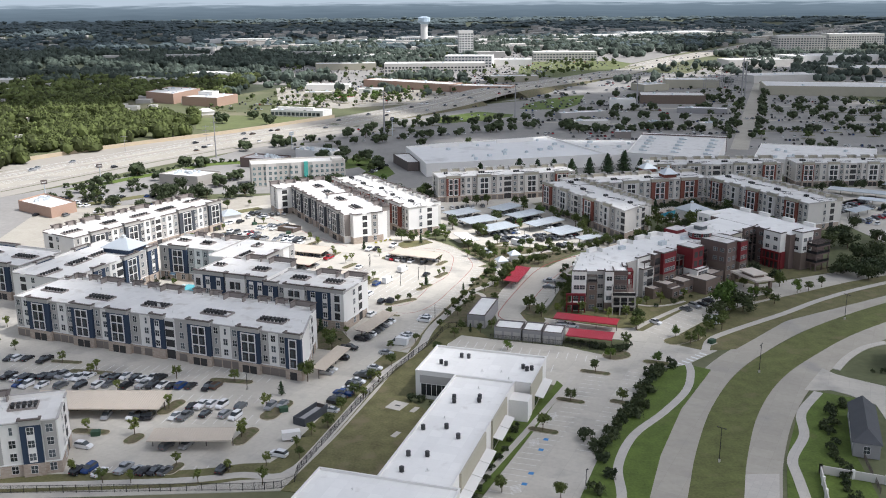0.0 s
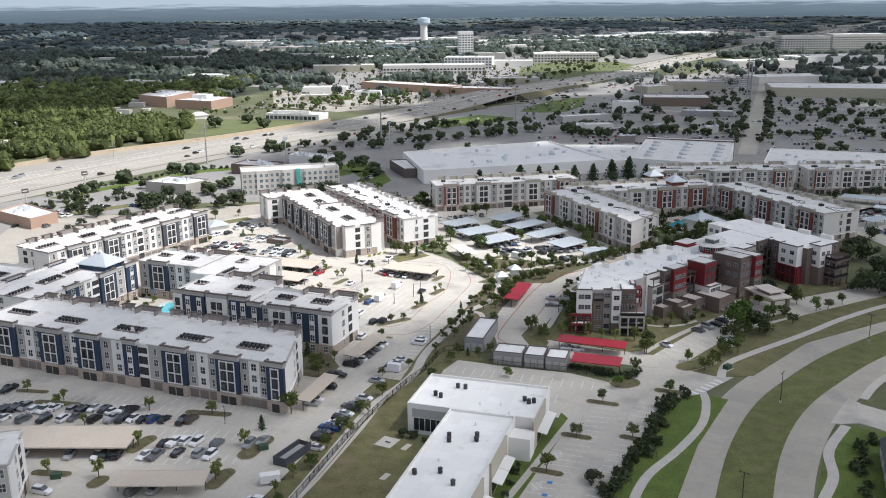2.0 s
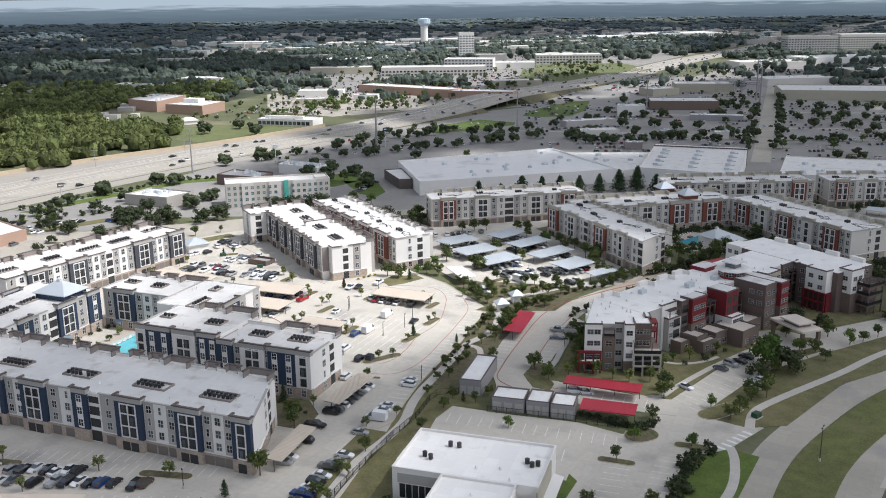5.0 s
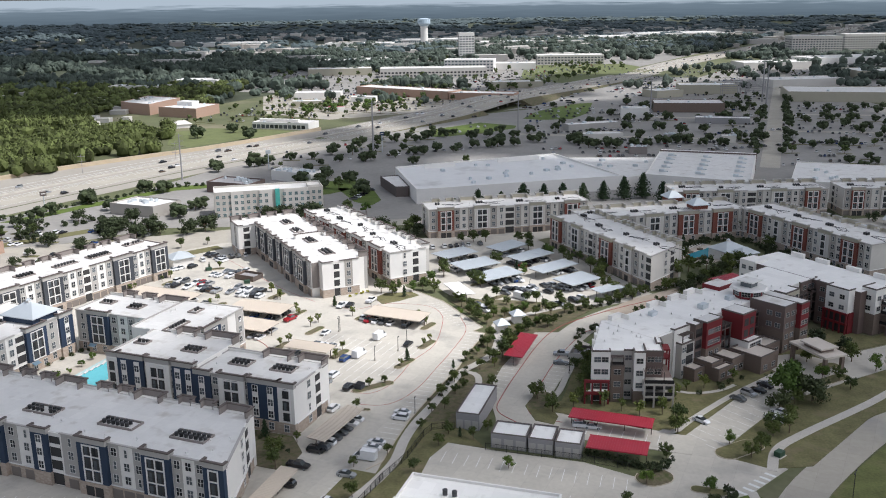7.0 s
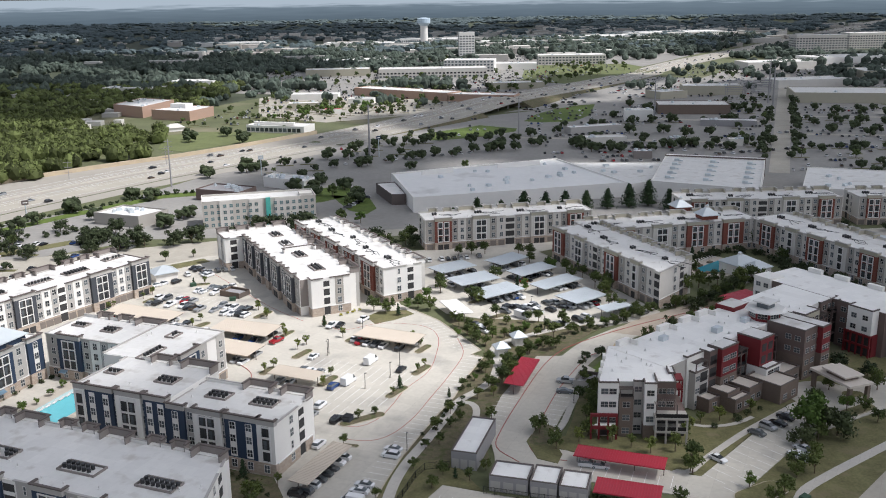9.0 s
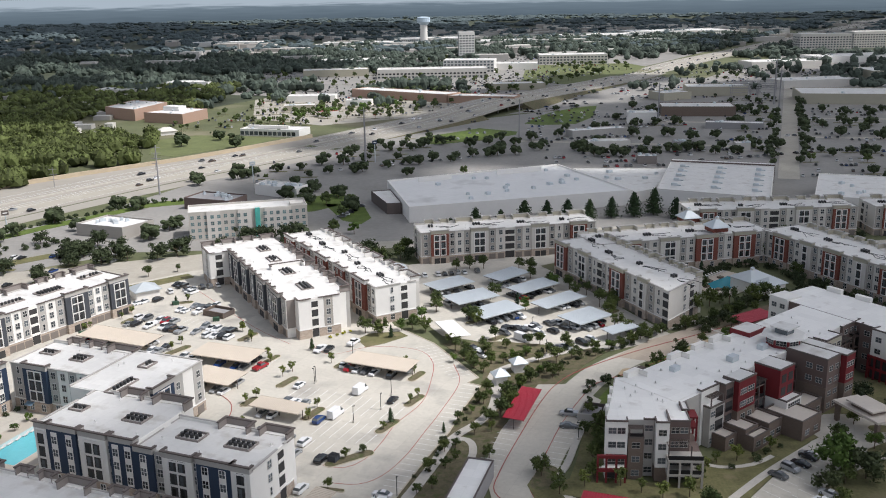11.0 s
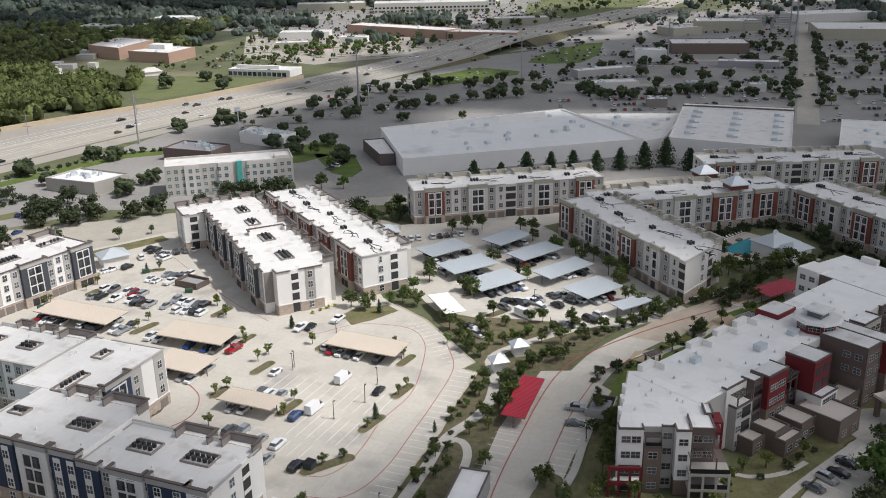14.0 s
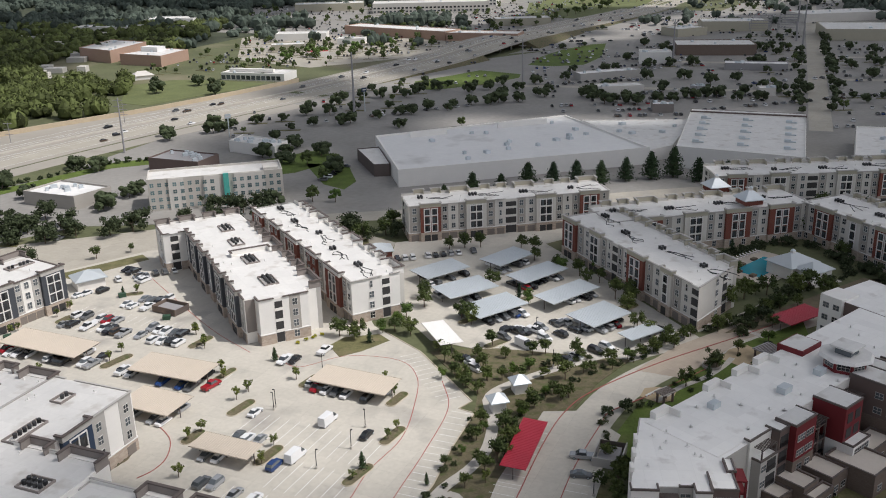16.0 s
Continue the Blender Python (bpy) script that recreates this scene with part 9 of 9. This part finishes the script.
# lamps, poles, fences
def lamp(x, y, turn=0.0, h=8.6):
    e = thing("street_lamp", x, y, turn, "dark bronze parking-lot lamp on a concrete base", "street lamp", "parking lamps")
    bm = bmesh.new(); cyl(bm, 0, 0, 0, 0.7, 0.28, n=10)
    part("base", bm, M["pavement"], e)
    bm = bmesh.new(); cyl(bm, 0, 0, 0.7, h, 0.10, 0.07, 8)
    part("pole", bm, M["black"], e)
    for s in (-1, 1) if h > 6 else (1,):
        bm = bmesh.new()
        r = 0.9 if h > 6 else 0.25
        bx(bm, min(0, s * r), max(0, s * r), -0.05, 0.05, h - 0.15, h - 0.05)
        bx(bm, s * r - 0.26, s * r + 0.26, -0.14, 0.14, h - 0.17, h - 0.02)
        part("head", bm, M["black"], e)
for x, y in [(-30, 354.7), (-7.7, 345.9), (-16.5, 329.5), (35.2, 395.5), (37.7, 374.6), (61, 390.7), (39.7, 318.2), (-21.1, 374.6), (88.9, 244.6), (62.6, 192.5), (131.6, 288.9), (30.3, 180.9), (-54.3, 235), (-10, 337.1), (-3.4, 292.8), (-29.8, 356.1)]:
    lamp(x, y, (x * 31) % 180, 8.7 if x > 60 and y < 300 else 4.7)
def pylon(x, y, h, r, label):
    e = thing("utility_pole", x, y, 0, label, "pole", "tall poles")
    bm = bmesh.new(); cyl(bm, 0, 0, 0, h, r, r * 0.5, 10)
    part("mast", bm, M["hut"], e)
    for k in range(3):
        box_part("cross_arm", -2.4, 2.4, -0.12, 0.12, h - 1.5 - k * 3, h - 1.25 - k * 3, M["hut"], e)
for x, y, h, r in ((-154.3, 622.5, 28, 0.55), (-46, 714, 36, 0.8), (62, 810, 30, 0.6), (182, 880, 34, 0.8), (305, 948, 40, 1.0), (320, 1005, 42, 1.0), (560, 960, 40, 1.0), (-180, 700, 12, 0.2), (-225, 650, 12, 0.2)):
    pylon(x, y, h, r, "tall grey steel utility pole with cross arms" if h > 20 else "slim grey pole beside the highway")
def gantry(x, y, w):
    e = thing("gantry", x, y, -8, "thin grey steel gantry of an electrical yard", "gantry", "electrical yard")
    for q in (0, w):
        box_part("post", q - 0.25, q + 0.25, -0.25, 0.25, -0.1, 13, M["hut"], e)
    box_part("beam", -0.8, w + 0.8, -0.3, 0.3, 11.4, 12.2, M["hut"], e)
    box_part("beam", 0.25, w - 0.25, -0.15, 0.15, 7.2, 7.6, M["hut"], e)
for k in range(8):
    gantry(290 + (k % 2) * 26 + k // 2 * 9, 1046 + k // 2 * 24, 17)
def sign(x, y, h, m, label):
    e = thing("pole_sign", x, y, 35, label, "sign")
    bm = bmesh.new(); cyl(bm, 0, 0, 0, h, 0.3, n=8)
    part("pole", bm, M["steel"], e)
    box_part("board", -1.6, 1.6, -0.3, 0.3, h - 1.9, h + 0.4, M[m], e, "plain sign board")
    box_part("lettering_bar", -1.1, 1.1, -0.34, -0.3, h - 1.0, h - 0.5, M["frame"], e)
sign(-108, 655, 12, "steel", "tall roadside sign with a pale blue board")
sign(-40, 718, 14, "blue", "tall shopping sign board on a steel mast")
sign(-205, 545, 9, "taupe", "tall roadside sign with a dark board")
sign(-215, 490, 10, "taupe", "tall roadside sign with a dark board")
def fence(line, gap, h, m, label, rails=True):
    e = thing("fence", line[0][0], line[0][1], 0, label, "fence")
    pts = smooth(line, gap)
    o = Vector(line[0])
    bm = bmesh.new()
    for z in (0.2, h - 0.15):
        ribbon_bm([p - o for p in pts], 0.05, z, z + 0.06, 0, bm)
    part("rail", bm, M[m], e)
    post = bmesh.new(); bx(post, -0.06, 0.06, -0.06, 0.06, 0, h)
    me = mesh_of("post", post, M[m])
    for p in pts:
        part("post", me, None, e, "", Matrix.Translation((p.x - o.x, p.y - o.y, 0)))
    bm = bmesh.new()
    for a, b in zip(pts, pts[1:]):
        n = 14
        for k in range(1, n):
            q = a.lerp(b, k / n) - o
            bx(bm, q.x - 0.014, q.x + 0.014, q.y - 0.014, q.y + 0.014, 0.1, h)
    tagged(part("picket", bm, M[m], e), "thin black pickets", kind="stuff")
fence([(-100, 180.5), (-60, 181), (-36, 182), (-33.5, 189), (-28.8, 205), (-21.5, 229), (-9.5, 259), (-8.1, 261.5), (-4.4, 269), (-0.9, 279.6), (1, 283.2), (6.8, 284)], 2.6, 1.9, "black", "black metal picket fence along the footpath")
fence([(14, 272.5), (24, 269.5), (36, 266.2), (46, 262)], 2.6, 1.9, "black", "black metal picket fence behind the garages")
fence([(93, 178), (97, 196), (104, 215), (108, 223)], 2.6, 1.5, "taupe", "low brown garden fence")

# townhouse and garden walls beside the parkway
def townhouse():
    e = thing("townhouse", 93.7, 194.8, 69.9, "small grey townhouse with a dark hipped shingle roof", "house")
    L, W = 23.3, 6.6
    box_part("wall", 0.3, L - 0.3, -W + 0.4, -0.4, 0, 3.6, M["hut"], e)
    bm = bmesh.new()
    lo = [bm.verts.new(p) for p in ((0, -W, 3.6), (L, -W, 3.6), (L, 0, 3.6), (0, 0, 3.6))]
    hi = [bm.verts.new(p) for p in ((W * 0.55, -W / 2, 6.0), (L, -W / 2, 6.0))]
    for f in ((lo[0], lo[1], hi[1], hi[0]), (lo[1], lo[2], hi[1]), (lo[2], lo[3], hi[0], hi[1]), (lo[3], lo[0], hi[0]), lo[::-1]):
        bm.faces.new(f)
    part("roof", bm, M["shingle"], e, "dark grey shingle roof")
    for k in range(4):
        part("window", WIN2, None, e, "", pose(3 + k * (L - 6) / 3, -0.4, 1.0, 0, 0, 180))
    part("window", WIN2, None, e, "", pose(0.3, -W / 2, 1.0, 0, 0, -90))
M["shingle"] = mat("grey_shingle", (0.075, 0.078, 0.085), 0.9, size=3, var=0.15, fine=4)
townhouse()
def garden_wall(line, h, label):
    e = thing("garden_wall", line[0][0], line[0][1], 0, label, "wall")
    o = Vector(line[0])
    part("panel", ribbon_bm([Vector(p) - o for p in line], 0.25, 0, h), M["pale"], e)
    pts = smooth(line, 4.5)
    for p in pts:
        box_part("pier", p.x - o.x - 0.28, p.x - o.x + 0.28, p.y - o.y - 0.28, p.y - o.y + 0.28, 0, h + 0.25, M["white"], e)
garden_wall([(83.6, 187.0), (77.80000000000001, 165.8)], 2.0, "pale panelled garden wall with capped piers")
garden_wall([(83.6, 187.0), (96.0, 181.9)], 2.0, "pale panelled garden wall with capped piers")
slab("driveway_apron", [(97.3, 232.7), (102.1, 239.5), (108.0, 247.6), (110.0, 243.4), (112.4, 240.9), (120.2, 234.6), (110.9, 214.3), (112.3, 223.0), (107.6, 229.5), (104.3, 232.5), (99.6, 232.2)], -0.2, 0.005, M["concrete"], "pale concrete drive joining the parkway", "driveway")
ribbon("walkway", smooth([(111.6, 246.7), (118.6, 255.6), (127.2, 263.7), (135.6, 267.8)], 2.5), 2.2, -0.2, 0.08, M["pavement"], "concrete sidewalk beside the parkway", "walkway")
def villa(x, y):
    e = thing("villa", x, y, 62, "two-storey pale rendered house beside the drive", "house")
    block(e, 0, 14, -12, 0, -0.2, 6.6, "white", "greyroof", 0.3)
    rows_of_windows(e, 1, 13, 0.0, [1.0, 4.2], 3, WIN2, 180)
    rows_of_windows(e, -11, -1, 0.0, [1.0, 4.2], 3, WIN2, -90)
villa(125.4, 245.6)
planted("shrub", [(121.0, 244.6), (126.0, 242.6)], 2.0, 0.6, "hedge before the villa", 0.4, 41)
# small service things
def dumpster_yard(x, y, angle, w, d, m, label):
    e = thing("bin_enclosure", x, y, angle, label, "enclosure")
    for a in ((0, w, 0, 0.25), (0, w, d - 0.25, d), (0, 0.25, 0.25, d - 0.25)):
        box_part("wall", *a, 0, 2.1, M[m], e)
    box_part("gate", w - 0.1, w, 0.25, d - 0.25, 0.1, 1.9, M["taupe"], e)
    box_part("bin", 0.8, w - 1.2, 0.9, d - 0.9, 0, 1.4, M["hut"], e, "grey steel bin")
def waste_bin(x, y, angle):
    e = thing("waste_bin", x, y, angle, "dark grey ribbed waste bin standing in a parking bay", "waste bin")
    bm = bmesh.new(); bx(bm, -1.1, 1.1, -1.0, 1.0, 0.15, 1.5)
    for k in range(6):
        bx(bm, -1.05 + k * 0.4, -0.95 + k * 0.4, -1.06, 1.06, 0.2, 1.45)
    part("body", bm, M["charcoal"], e)
    for s in (-1, 1):
        bm = bmesh.new()
        for v in bx(bm, min(0.03 * s, 1.15 * s), max(0.03 * s, 1.15 * s), -1.06, 1.06, 1.5, 1.58):
            v.co.z += 0.12 if v.co.y > 0 else 0
        part("lid", bm, M["black"], e)
waste_bin(-19.2, 309.3, 66)
dumpster_yard(-77, 415, -28, 9, 6, "brownstone", "brown stone bin enclosure with a gate")
dumpster_yard(-35.2, 211.9, 62, 10, 3.6, "charcoal", "dark trellised bin enclosure")
dumpster_yard(46.5, 327, 70, 8, 6, "grey", "green-trimmed service enclosure beside the care home")
def trailer(x, y, angle):
    e = thing("trailer", x, y, angle, "white box trailer parked beside the enclosure", "trailer")
    box_part("box", -2.2, 2.2, -1, 1, 0.55, 2.4, M["frame"], e)
    for s in (-1.05, 1.05):
        part("wheel", WHEEL, None, e, "", Matrix.Translation((0, s, 0.33)))
    box_part("hitch", 2.2, 3.4, -0.06, 0.06, 0.5, 0.6, M["black"], e)
trailer(-37.5, 205.0, 15)
def slab_box(x, y, angle, w, d, h, m, name, label, category):
    e = thing(name, x, y, angle, label, category)
    bm = bmesh.new(); bx(bm, -w / 2, w / 2, -d / 2, d / 2, 0, h)
    bmesh.ops.bevel(bm, geom=bm.edges[:], offset=0.06, segments=1, affect="EDGES")
    part("body", bm, M[m], e)
    bm = bmesh.new(); bx(bm, -w / 2 - 0.3, w / 2 + 0.3, -d / 2 - 0.3, d / 2 + 0.3, -0.05, 0.12)
    part("plinth", bm, M["pavement"], e)
for x, y, a in ((-112, 397, 40), (-90, 427, 30), (82, 268, 40), (-86, 208, 10), (-71, 409, 10), (-42, 221, 20)):
    slab_box(x, y, a, 2.2, 1.7, 1.35, "hedge_green", "transformer_box", "dark green transformer box on a concrete pad", "utility box")
for x, y, w, d in ((-12.8, 224.1, 5.0, 4.4), (-8.1, 221.5, 3.2, 1.4), (-12.3, 207.4, 3.0, 1.4)):
    e = thing("drain_apron", x, y, 62, "flat pale concrete drain apron in the lawn", "drain")
    box_part("slab", -w / 2, w / 2, -d / 2, d / 2, -0.1, 0.14, M["pavement"], e)
    if w > 4:
        box_part("grate", -0.3, 0.3, -0.9, 0.5, 0.1, 0.16, M["black"], e, "dark drain grate")
# bridge piers below the overpass
for k in range(6):
    p = Vector((36, 985)).lerp(Vector((88, 1070)), k / 5)
    for s in (-22, -8, 8, 22):
        bm = bmesh.new(); cyl(bm, 0, 0, -0.3, 6.0, 0.8, n=10)
        tagged(part("bridge_pier", bm, M["highway"], None, "", Matrix.Translation((p.x + 0.85 * s, p.y - 0.52 * s, 0))), "round concrete pier below the overpass", "pier", "bridge piers", "structure")
